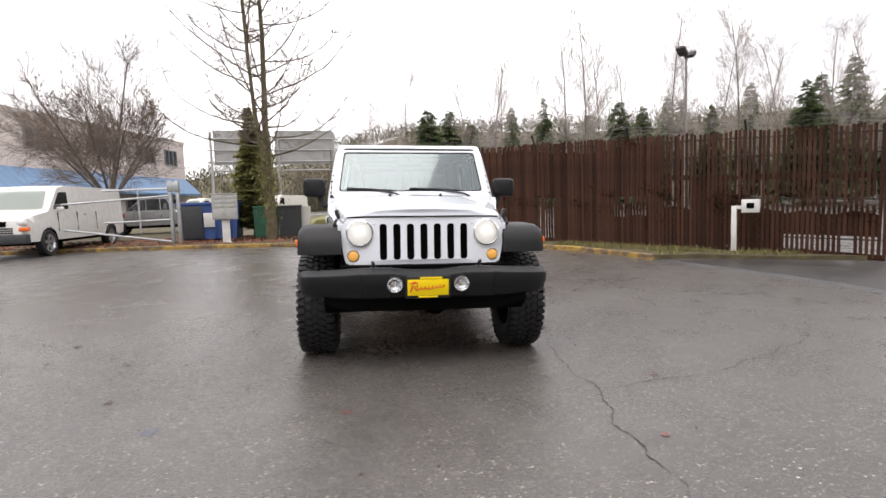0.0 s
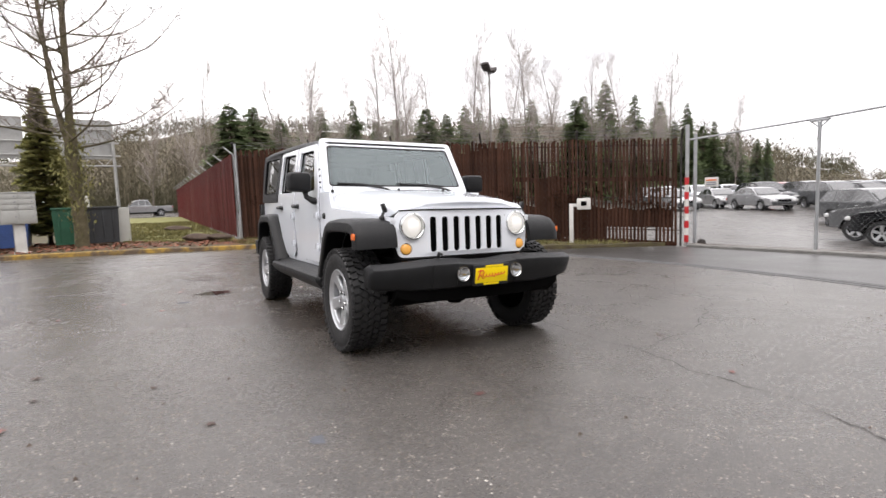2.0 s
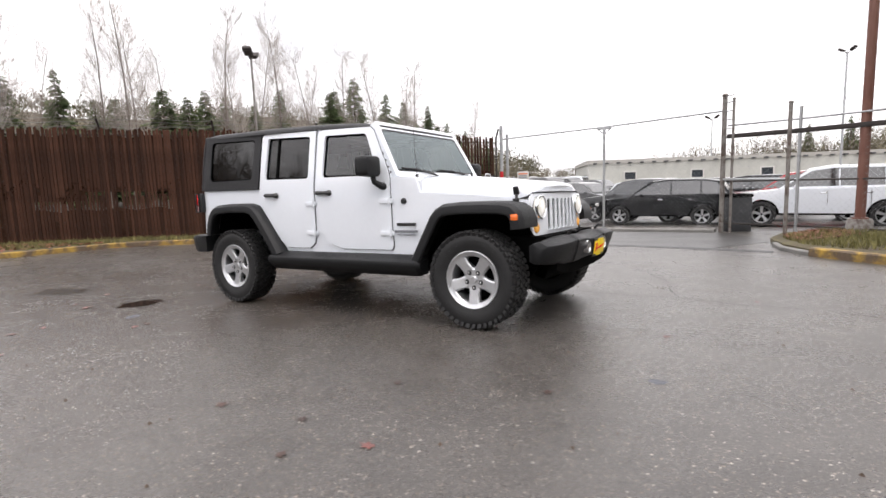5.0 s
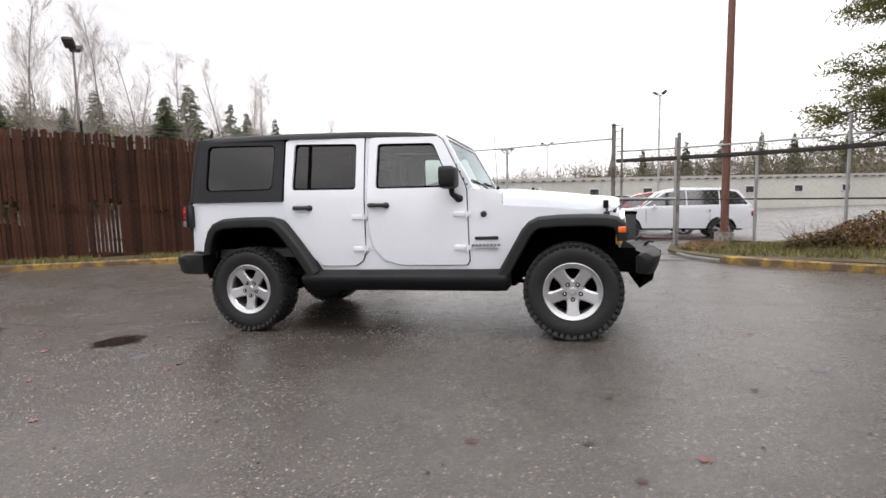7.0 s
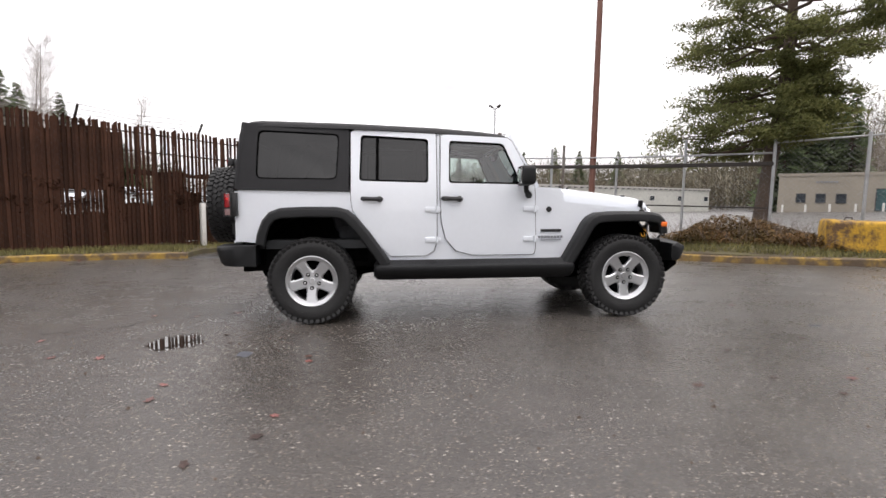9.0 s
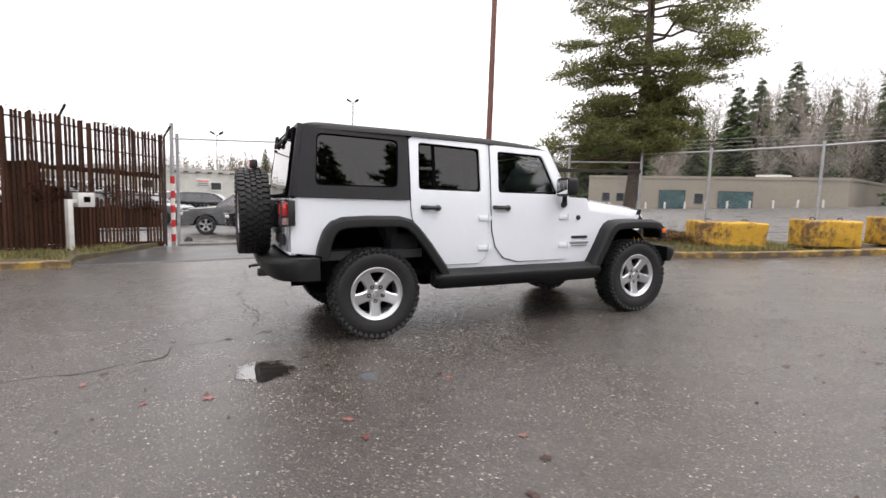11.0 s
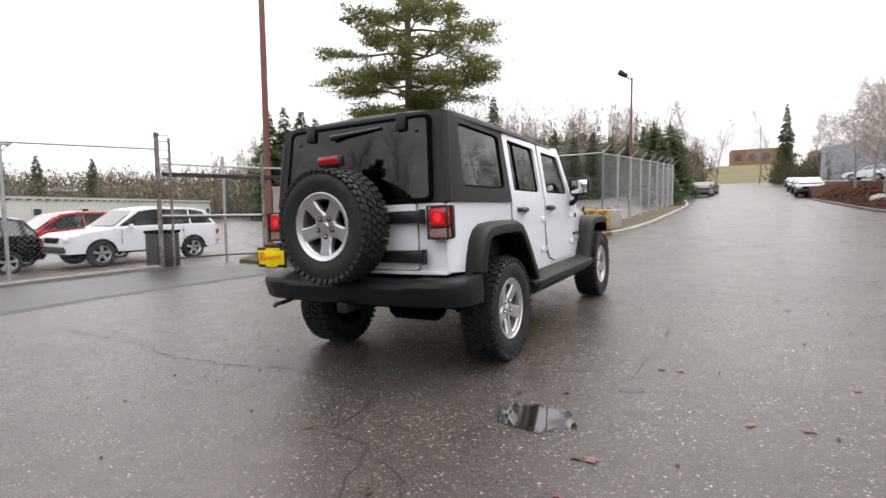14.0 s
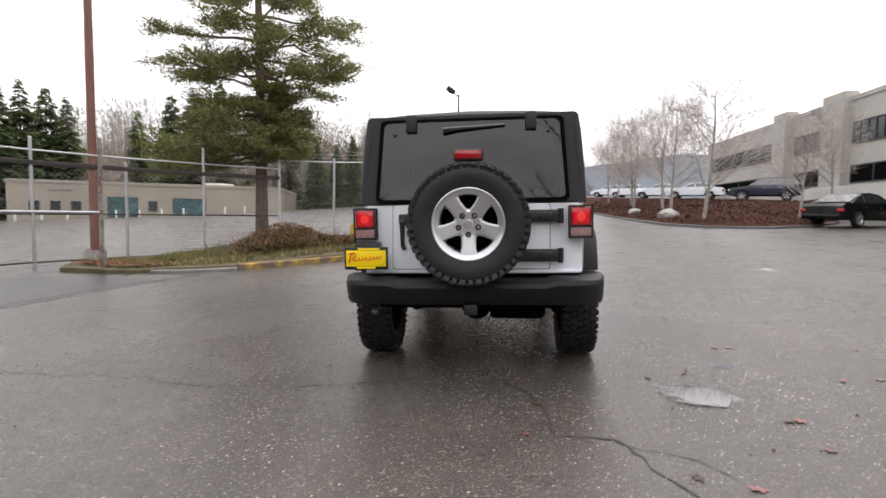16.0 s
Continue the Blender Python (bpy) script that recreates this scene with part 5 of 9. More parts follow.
    loft(bm, sweep_x(rb, [-0.905, -0.885, -0.83, -0.75, -0.7, -0.6, -0.56, -0.55, -0.5, -0.3, 0, 0.3, 0.5, 0.55, 0.56, 0.6, 0.7, 0.75, 0.83, 0.885, 0.905]))
    part("rear_bumper", bm, PLASTIC, root, "matt black plastic rear bumper")
    bm = bmesh.new()
    box(bm, (0, 3.70, 0.52), (0.09, 0.3, 0.07), 0.01)
    tube(bm, [(0.62, 3.62, 0.54), (0.62, 3.80, 0.52), (0.655, 3.86, 0.51), (0.62, 3.88, 0.505)], 0.016, 8)
    box(bm, (0, 3.45, 0.55), (1.3, 0.1, 0.1), 0.02)
    part("tow_hitch", bm, BLACK, root)
    # --- wheel flares ---
    def flare(path, inner, s):
        bm = bmesh.new()
        rings = []
        n = len(path)
        for i, (y, z) in enumerate(path):
            a, b = Vector(path[max(i - 1, 0)]), Vector(path[min(i + 1, n - 1)])
            t = (b - a).normalized()
            nn = Vector((t.y, -t.x))
            if nn.dot(Vector((y - inner[0], z - inner[1]))) < 0:
                nn = -nn
            xi = skin(y, z) - 0.03
            xo = 0.905
            ring = []
            for x, d in ((xi, 0.0), (xo - 0.07, 0.0), (xo - 0.03, -0.008), (xo - 0.006, -0.028), (xo, -0.055), (xo, -0.088), (xo - 0.010, -0.098), (xo - 0.03, -0.098), (xo - 0.035, -0.06), (xi, -0.05)):
                ring.append(Vector((s * x, y + nn.x * d, z + nn.y * d)))
            rings.append(ring)
        loft(bm, rings)
        return bm
    fpath = [(0.615, 0.53), (0.555, 0.63), (0.475, 0.77), (0.40, 0.90), (0.345, 0.962), (0.27, 1.0), (0.1, 1.012), (-0.1, 1.012), (-0.26, 1.006), (-0.35, 0.985), (-0.405, 0.935), (-0.43, 0.87), (-0.435, 0.80)]
    rpath = [(3.445, 0.74), (3.43, 0.83), (3.385, 0.95), (3.32, 1.025), (3.22, 1.062), (3.0, 1.072), (2.72, 1.068), (2.615, 1.04), (2.53, 0.965), (2.42, 0.83), (2.30, 0.66), (2.235, 0.56)]
    for s in (-1, 1):
        fl = part("wheel_flare", flare(fpath, (0.05, 0.5), s), PLASTIC, root, "wide matt black wheel flare")
        part("wheel_flare", flare(rpath, (2.9, 0.5), s), PLASTIC, root, "wide matt black wheel flare")
        bm = bmesh.new()
        box(bm, (s * 0.905, -0.375, 0.885), (0.018, 0.06, 0.048), 0.01)
        part("side_marker", bm, AMBER_OFF, fl, "orange side marker")
        # running board
        bm = bmesh.new()
        rings = []
        for y, k in ((0.50, 0.6), (0.53, 0.95), (0.6, 1), (1.4, 1), (2.28, 1), (2.36, 0.95), (2.39, 0.6)):
            rings.append([Vector((s * (0.84 + dx * (1 if k == 1 else k)), y, 0.485 + dz * k)) for dx, dz in ((-0.13, 0.085), (0.0, 0.078), (0.03, 0.055), (0.07, 0.050), (0.092, 0.036), (0.098, 0.015), (0.088, -0.015), (0.055, -0.055), (0.0, -0.095), (-0.13, -0.085))])
        loft(bm, rings)
        rbd = part("running_board", bm, PLASTIC, root, "black plastic running board")
        for i in range(3):
            bm = bmesh.new()
            tube(bm, [(s * 0.84, 0.75 + 0.7 * i, 0.44), (s * 0.6, 0.75 + 0.7 * i, 0.43), (s * 0.42, 0.75 + 0.7 * i, 0.48)], 0.018, 6)
            part("bracket", bm, BLACK, rbd)
        # badges as plain bars, and small fittings on the fender
        X = skin(0.7, 0.8)
        for y0, y1, z, h, mt in ((0.60, 0.80, 0.832, 0.026, BLACK), (0.58, 0.83, 0.772, 0.022, BADGE_GREY), (0.60, 0.80, 0.742, 0.010, BADGE_GREY)):
            n = 1 if mt is BLACK else 8
            for q in range(n):
                bm = bmesh.new()
                box(bm, (s * (X - 0.0035), y0 + (q + 0.5) * (y1 - y0) / n, z), (0.011, (y1 - y0) / (1 if n == 1 else 11), h), 0.0015)
                part("badge_bar", bm, mt, root)
        bm = bmesh.new()
        lathe(bm, [(0.0, -0.016), (0.02, -0.015), (0.026, -0.008), (0.028, 0.006)], 14, Matrix.Translation((s * (skin(0.72, 1.03) - 0.008), 0.72, 1.035)) @ Matrix.Rotation(0 if s < 0 else math.pi, 4, "Z"))
        part("fender_plug", bm, BLACK, root)
        # bolts beside the windscreen
        for v in (0.06, 0.16, 0.28, 0.4):
            bm = bmesh.new()
            bmesh.ops.create_uvsphere(bm, u_segments=8, v_segments=5, radius=0.009, matrix=Matrix.Translation((s * (0.768 - 0.06 * v), 0.845 + 0.27 * v, 1.262 + 0.5 * v)))
            part("hinge_bolt", bm, BLACK, root)
    # aerial
    bm = bmesh.new()
    tube(bm, [(-0.735, 0.60, 1.235), (-0.735, 0.60, 1.26)], 0.014, 8)
    tube(bm, [(-0.735, 0.60, 1.25), (-0.737, 0.61, 1.45), (-0.738, 0.62, 1.68)], 0.0025, 5)
    part("aerial", bm, BLACK, root, "thin black aerial")
    # --- wheels ---
    w = build_wheel(root, pose(-TRACK, 0, HUB_Z))
    share_tree(w, root, pose(-TRACK, WHEELBASE, HUB_Z, 3))
    share_tree(w, root, pose(TRACK, 0, HUB_Z, 33, 0, 180))
    share_tree(w, root, pose(TRACK, WHEELBASE, HUB_Z, 51, 0, 180))
    sp = share_tree(w, root, pose(0.0, 3.885, 1.095, 0, 0, -90))
    sp.name = "spare_wheel"
    sp["label"] = "mud-terrain spare wheel on the tailgate"
    # --- cabin ---
    bm = bmesh.new()
    loft(bm, sweep_x(lambda x: [(0.86, 0.75), (0.90, 1.22), (1.0, 1.265), (1.16, 1.25), (1.22, 1.15), (1.18, 0.85)], [-0.70, -0.3, 0.3, 0.70]))
    box(bm, (0, 1.35, 0.72), (0.3, 0.9, 0.3), 0.03)
    part("dashboard", bm, CABIN, root)
    bm = bmesh.new()
    pts = []
    for k in range(25):
        a = 2 * math.pi * k / 24
        pts.append((0.36 + 0.185 * math.cos(a), 1.32 - 0.07 * math.sin(a), 1.20 + 0.17 * math.sin(a)))
    tube(bm, pts, 0.016, 7, cap=False)
    for a in (0.2, math.pi - 0.2, -math.pi / 2):
        tube(bm, [(0.36, 1.30, 1.19), (0.36 + 0.185 * math.cos(a), 1.32 - 0.07 * math.sin(a), 1.20 + 0.17 * math.sin(a))], 0.014, 6)
    tube(bm, [(0.36, 1.30, 1.19), (0.36, 1.15, 1.14)], 0.03, 8)
    part("steering_wheel", bm, CABIN, root)
    for x, y in ((-0.36, 1.75), (0.36, 1.75), (-0.36, 2.55), (0.36, 2.55)):
        bm = bmesh.new()
        box(bm, (x, y - 0.08, 0.82), (0.50, 0.52, 0.16), 0.05)
        box(bm, (x, y + 0.20, 1.10), (0.46, 0.15, 0.56), 0.06, Matrix.Rotation(radians(-14), 4, "X"))
        box(bm, (x, y + 0.29, 1.46), (0.27, 0.10, 0.20), 0.04, Matrix.Rotation(radians(-8), 4, "X"))
        tube(bm, [(x - 0.06, y + 0.26, 1.3), (x - 0.06, y + 0.28, 1.42)], 0.008, 6)
        tube(bm, [(x + 0.06, y + 0.26, 1.3), (x + 0.06, y + 0.28, 1.42)], 0.008, 6)
        part("seat", bm, CLOTH, root, "dark cloth seat with headrest")
    bm = bmesh.new()
    for s in (-1, 1):
        tube(bm, [(s * 0.58, 1.12, 1.66), (s * 0.58, 1.95, 1.70), (s * 0.58, 3.0, 1.70), (s * 0.60, 3.35, 1.2)], 0.032, 8)
        tube(bm, [(s * 0.60, 1.95, 1.70), (s * 0.64, 1.95, 1.0)], 0.032, 8)
    tube(bm, [(-0.58, 1.95, 1.70), (0.58, 1.95, 1.70)], 0.032, 8)
    tube(bm, [(-0.58, 3.0, 1.70), (0.58, 3.0, 1.70)], 0.032, 8)
    box(bm, (0, 1.6, 0.60), (1.4, 1.6, 0.04))
    box(bm, (0, 2.9, 0.72), (1.4, 1.3, 0.08))
    part("roll_cage", bm, CABIN, root)
    bm = bmesh.new()
    box(bm, (0, 1.10, 1.60), (0.24, 0.035, 0.07), 0.015)
    tube(bm, [(0, 1.09, 1.62), (0, 1.06, 1.66)], 0.012, 6)
    part("cabin_mirror", bm, BLACK, root)
    return root


vehicle = build_vehicle()

# ---- parked vehicles ----
SHAPES = {
    # lower body outline (y from the nose, z), glass house outline (y, z), wheel stations, tyre radius, half width
    "suv": dict(L=4.82, w=0.96, body=[(0.0, 0.42), (0.0, 0.72), (0.06, 0.90), (0.30, 1.00), (1.25, 1.10), (1.45, 1.13), (4.55, 1.16), (4.76, 1.06), (4.82, 0.78), (4.80, 0.42)],
                house=[(1.30, 1.12), (2.05, 1.68), (2.6, 1.76), (3.9, 1.74), (4.35, 1.66), (4.72, 1.15)], wheels=(0.92, 3.83), r=0.38),
    "sedan": dict(L=4.75, w=0.91, body=[(0.0, 0.32), (0.0, 0.56), (0.10, 0.70), (0.50, 0.80), (1.35, 0.93), (1.5, 0.95), (3.75, 1.0), (4.6, 0.97), (4.74, 0.85), (4.75, 0.40), (4.7, 0.32)],
                  house=[(1.35, 0.94), (2.15, 1.37), (2.7, 1.44), (3.3, 1.40), (4.15, 1.0)], wheels=(0.90, 3.68), r=0.32),
    "van": dict(L=6.0, w=1.0, body=[(0.0, 0.45), (0.0, 0.95), (0.05, 1.06), (0.16, 1.12), (0.95, 1.27), (1.02, 1.29), (1.60, 1.93), (1.72, 2.00), (2.1, 2.05), (5.75, 2.06), (5.92, 1.97), (6.0, 1.2), (6.0, 0.45)],
                house=[(1.02, 1.29), (1.60, 1.93), (2.55, 1.93), (2.55, 1.29)], wheels=(0.95, 4.75), r=0.38),
    "pickup": dict(L=5.6, w=0.97, body=[(0.0, 0.5), (0.0, 0.85), (0.1, 1.0), (0.4, 1.08), (1.4, 1.16), (3.55, 1.18), (3.6, 1.14), (5.5, 1.16), (5.6, 1.1), (5.6, 0.55)],
                   house=[(1.35, 1.16), (2.0, 1.78), (2.4, 1.86), (3.2, 1.84), (3.5, 1.18)], wheels=(0.95, 4.35), r=0.4),
}


def build_car(shape, paint, name, label, category):
    s = SHAPES[shape]
    L, w, r = s["L"], s["w"], s["r"]
    root = thing(name, label, category)
    body = [(y - L / 2, z) for y, z in s["body"]]
    # sides with wheel arches cut into the sill, bulging a little towards the belt
    sill = min(z for y, z in body)
    arches = []
    for wy in reversed(s["wheels"]):
        c = wy - L / 2
        arches += [(c + (r + 0.07) * math.cos(a), max(sill, r + (r + 0.07) * math.sin(a))) for a in [math.pi * k / 10 for k in range(11)]]
    outline = body + [(p[0], p[1]) for p in arches]
    def side(sx, inset):
        def f(y, z):
            t = max(0, min(1, (z - sill) / 0.8))
            nose = max(0, 1 - (y + L / 2) / 0.5)
            tail = max(0, 1 - (L / 2 - y) / 0.4)
            return (sx * (w - 0.03 * abs(t - 0.55) * 2 - 0.16 * nose ** 2 - 0.10 * tail ** 2 - (0.06 * max(0, z - 1.2) if shape == "van" else 0)) - sx * inset, y, z)
        return f
    bm = bmesh.new()
    for sx in (-1, 1):
        plate(bm, outline, (), side(sx, 0.0), None, [((0, 0.7), (0, 1)), ((0, 0.9), (0, 1)), ((-L / 2 + 0.15, 0), (1, 0)), ((-L / 2 + 0.35, 0), (1, 0)), ((L / 2 - 0.2, 0), (1, 0))])
    # skin over the top between the two sides
    rings = []
    for y, z in body:
        xs_ = side(1, 0)(y, z)[0]
        rings.append([Vector((x * xs_, y, z + (0.02 * (1 - x * x) if 0.6 < z else 0))) for x in (-1, -0.6, 0, 0.6, 1)])
    loft(bm, rings, closed=False, caps=False)
    bmesh.ops.remove_doubles(bm, verts=bm.verts[:], dist=0.002)
    bmesh.ops.recalc_face_normals(bm, faces=bm.faces[:])
    part("body", bm, paint, root, angle=32)
    bm = bmesh.new()
    box(bm, (0, 0, r + 0.12), (w * 1.5, L * 0.86, 0.3))
    part("underbody", bm, DARK, root)
    house = [(y - L / 2, z) for y, z in s["house"]]
    zb, zt = min(z for y, z in house), max(z for y, z in house)
    if shape != "van":
        bm = bmesh.new()
        rings = []
        for y, z in house:
            k = w - 0.05 - 0.20 * (z - zb) / (zt - zb)
            rings.append([Vector((x * k, y, z + 0.03 * (1 - x * x) * (z > zb + 0.3))) for x in (-1, -0.7, 0, 0.7, 1)])
        loft(bm, rings, closed=False, caps=False)
        for sx in (-1, 1):
            plate(bm, house, (), lambda y, z, sx=sx: (sx * (w - 0.05 - 0.20 * (z - zb) / (zt - zb)), y, z), None)
        bmesh.ops.remove_doubles(bm, verts=bm.verts[:], dist=0.002)
        bmesh.ops.recalc_face_normals(bm, faces=bm.faces[:])
        roof = part("roof", bm, paint, root, angle=30)
    else:
        roof = root
    # windows as inset dark panes
    cy, cz = np.mean([p[0] for p in house]), (zb + zt) / 2
    inner = fillet([(cy + (y - cy) * 0.93, cz + (z - cz) * 0.80) for y, z in house], 0.05, 3)
    for sx in (-1, 1):
        if shape == "van":
            f = lambda y, z, sx=sx: (sx * (w - 0.006 - 0.03 * abs(max(0, min(1, (z - sill) / 0.8)) - 0.55) * 2 - 0.06 * max(0, z - 1.2)) + sx * 0.012, y, z)
            win = fillet([(-L / 2 + 1.25, 1.34), (-L / 2 + 1.66, 1.84), (-L / 2 + 2.1, 1.86), (-L / 2 + 2.1, 1.34)], 0.05, 3)
        else:
            f = lambda y, z, sx=sx: (sx * (w - 0.05 - 0.20 * (z - zb) / (zt - zb) + 0.006), y, z)
            win = inner
        bm = bmesh.new()
        plate(bm, win, (), f, None)
        part("side_window", bm, CAR_GLASS, root)
        if shape != "van":
            for q in (0.42, 0.74):
                y0, y1 = min(p[0] for p in inner), max(p[0] for p in inner)
                yy = y0 + (y1 - y0) * q
                bm = bmesh.new()
                tube(bm, [Vector(f(yy, zb + 0.05)) + Vector((sx * 0.004, 0, 0)), Vector(f(yy - 0.02, zt - 0.10)) + Vector((sx * 0.004, 0, 0))], 0.022, 5)
                part("pillar", bm, paint, root)
        bm = bmesh.new()
        box(bm, (sx * (w + 0.06), house[0][0] + 0.45, zb + 0.06), (0.2, 0.09, 0.13), 0.04)
        part("door_mirror", bm, paint, root)
        bm = bmesh.new()
        box(bm, (sx * (w - 0.02), -L / 2 + L * 0.5, zb - 0.12), (0.04, 0.16, 0.03), 0.01)
        part("door_handle", bm, CHROME, root)
        if shape != "van":
            bm = bmesh.new()
            box(bm, (sx * (w - 0.02), -L / 2 + L * 0.71, zb - 0.12), (0.04, 0.16, 0.03), 0.01)
            part("door_handle", bm, CHROME, root)
        # dark door gaps
        for q in ((0.31, 0.52, 0.72) if shape != "van" else (0.24, 0.42, 0.62)):
            bm = bmesh.new()
            box(bm, (sx * (w - 0.008), -L / 2 + L * q, (sill + zb) / 2 + 0.1), (0.024, 0.010, zb - sill - 0.28))
            part("door_gap", bm, DARK, root)
    # front and rear screens
    (ya, za), (yb, zb2) = house[0], house[1]
    bm = bmesh.new()
    bm2 = [(-0.80, 0.08), (0.80, 0.08), (0.68, 0.92), (-0.68, 0.92)]
    def fs(x, v):
        return Vector((x * w, ya + (yb - ya) * v - 0.012, za + (zb2 - za) * v + 0.035))
    plate(bm, fillet(bm2, 0.05, 3), (), fs, None)
    part("windscreen", bm, GLASS_FRONT if shape == "van" else CAR_GLASS, root)
    if shape != "van":
        (ya2, za2), (yb3, zb3) = house[-1], house[-2]
        bm = bmesh.new()
        plate(bm, fillet(bm2, 0.05, 3), (), lambda x, v: Vector((x * w, ya2 + (yb3 - ya2) * v + 0.014, za2 + (zb3 - za2) * v + 0.03)), None)
        part("rear_window", bm, CAR_GLASS, root)
    # lamps, grille, bumpers
    zl = [z for y, z in s["body"]][2] - 0.08
    for sx in (-1, 1):
        bm = bmesh.new()
        box(bm, (sx * (w - 0.24), -L / 2 + 0.07, zl), (0.34, 0.16, 0.13), 0.04, Matrix.Rotation(-sx * 0.35, 4, "Z"))
        part("headlight", bm, LAMP_LENS, root)
        bm = bmesh.new()
        box(bm, (sx * (w - 0.16), L / 2 - 0.06, zl + 0.08), (0.24, 0.14, 0.16), 0.03)
        part("tail_lamp", bm, RED_LENS, root)
    bm = bmesh.new()
    box(bm, (0, -L / 2 + 0.02, zl - 0.02), (w * 0.9, 0.07, 0.15), 0.02)
    part("grille", bm, DARK, root)
    if shape == "van":
        for sx in (-1, 1):
            bm = bmesh.new()
            box(bm, (sx * (w - 0.13), -L / 2 + 0.03, zl - 0.17), (0.24, 0.12, 0.10), 0.02)
            part("turn_signal", bm, AMBER_OFF, root, "orange turn signal")
        bm = bmesh.new()
        box(bm, (0, -L / 2 + 0.0, sill + 0.10), (w * 1.94, 0.24, 0.26), 0.05)
        part("bumper_cover", bm, CABIN, root, "black plastic bumper cover")
    bm = bmesh.new()
    box(bm, (0, -L / 2 + 0.03, sill + 0.12), (w * 1.65, 0.16, 0.18), 0.05)
    part("front_bumper", bm, CABIN, root)
    bm = bmesh.new()
    box(bm, (0, L / 2 - 0.03, sill + 0.14), (w * 1.75, 0.16, 0.20), 0.05)
    part("rear_bumper", bm, CABIN if shape in ("suv", "van", "pickup") else paint, root)
    first = None
    for wy in s["wheels"]:
        for sx in (-1, 1):
            m = pose(sx * (w - 0.12), wy - L / 2, r, 0, 0, 0 if sx < 0 else 180)
            if first is None:
                bm = bmesh.new()
                lathe(bm, [(0, -0.03), (r * 0.6, -0.03), (r * 0.6, 0.05), (0, 0.05)], 20)
                first = part("wheel", bm, DARK, root, m=m)
                bm = bmesh.new()
                lathe(bm, [(r * 0.66, -0.10), (r * 0.75, -0.115), (r * 0.93, -0.11), (r, -0.08), (r, 0.08), (r * 0.93, 0.11), (r * 0.66, 0.10)], 28)
                part("tyre", bm, RUBBER, first)
                bm = bmesh.new()
                lathe(bm, [(r * 0.68, -0.105), (r * 0.66, -0.085), (r * 0.60, -0.06), (r * 0.60, 0.05)], 28)
                for k in range(5):
                    rot = Matrix.Rotation(2 * math.pi * k / 5, 4, "X")
                    loft(bm, [[rot @ Vector(p) for p in ((-0.03, -ww, rr), (xo, -ww, rr), (xo, ww, rr), (-0.03, ww, rr))] for rr, ww, xo in ((0.03, 0.03, -0.07), (r * 0.66, 0.045, -0.095))])
                part("rim", bm, ALLOY, first)
            else:
                share_tree(first, root, m)
    return root


def park(car, x, y, heading, z=None):
    """Stands a car at a place; heading is the compass-like angle of its nose, in degrees from +y towards +x."""
    return pose(x, y, ground_z(x, y) if z is None else z, 0, 0, 180 - heading)


def car_at(shape, paint, name, label, category, x, y, heading, z=None, like=None, group=""):
    c = build_car(shape, paint, name, label, category) if like is None else copy_thing(like, Matrix.Identity(4))
    c.matrix_basis = park(c, x, y, heading, z)
    if group:
        c["group"] = group
    return c


LOT_CARS = "cars parked in the fenced lot"
blk = car_at("suv", CAR_BLACK, "parked_suv", "glossy black suv parked behind the chain-link gate", "car", 16.3, 1.43, 0, group=LOT_CARS)
gry = car_at("suv", CAR_GREY, "parked_suv", "dark grey suv parked behind the gate", "car", 18.6, 2.9, 2, group=LOT_CARS)
blk.matrix_basis = blk.matrix_basis @ Matrix.Diagonal((0.95, 0.95, 0.93, 1))
red = car_at("suv", CAR_RED, "parked_suv", "bright red suv parked in the lot", "car", 18.5, -2.7, 2, group=LOT_CARS)
wht = car_at("suv", WHITE, "parked_suv", "white suv parked in the lot", "car", 14.85, -3.2, 2, group=LOT_CARS)
slv = car_at("sedan", CAR_SILVER, "parked_sedan", "silver sedan parked in the fenced lot", "car", 34.5, 20.0, 215, group=LOT_CARS)
for x, y, h, src in ((23.5, -1.0, 16, blk), (30.5, 20.6, 213, slv), (33.5, 16.2, 215, blk), (35.5, 13.0, 212, gry), (38.5, 24.5, 214, wht), (41.0, 29.5, 216, wht), (42.5, 33.0, 214, gry), (38.5, 10.0, 200, gry), (27.0, 7.5, 205, gry), (30.5, 4.2, 190, blk),
                     (26.5, 1.0, 14, gry), (36, 6.0, 180, wht), (46, 37, 214, wht), (29.5, -3.5, 15, wht), (44, 21, 214, red), (32.0, 15.6, 208, slv), (36.5, 11.8, 205, blk), (41.5, 17.2, 208, gry), (45.0, 26.0, 212, wht), (48.5, 22.0, 212, wht), (47.5, 30.0, 212, gry), (51, 33, 214, wht), (52, 26, 212, gry), (43.5, 13.0, 204, wht)) + tuple((54 + 4.5 * (k % 6) + 2.5 * (k // 6), 12 + 5.6 * (k % 6) - 4.5 * (k // 6), 212, (wht, gry, blk, wht, gry)[(k * 3) % 5]) for k in range(18)):
    car_at(None, None, None, None, None, x, y, h, like=src, group=LOT_CARS)

# work van, pickup and trucks on the far side of the verge
van = car_at("van", WHITE_PAINT, "work_van", "white work van with a black front bumper", "van", -10.7, 14.1, 178, z=0.03)
bm = bmesh.new()
box(bm, (-0.985, -2.3, 1.0), (0.02, 0.6, 0.10), 0.004)
part("side_mark", bm, RED_TAPE, van, "faded dark red lettering bar")
bm = bmesh.new()
for k in range(3):
    box(bm, (-0.96, 1.1, 1.62 - 0.16 * k), (0.02, 0.75 - 0.12 * k, 0.05), 0.003)
part("sign_bar", bm, BADGE_GREY, van)
bm = bmesh.new()
box(bm, (-0.80, -2.995, 0.90), (0.34, 0.03, 0.08), 0.006)
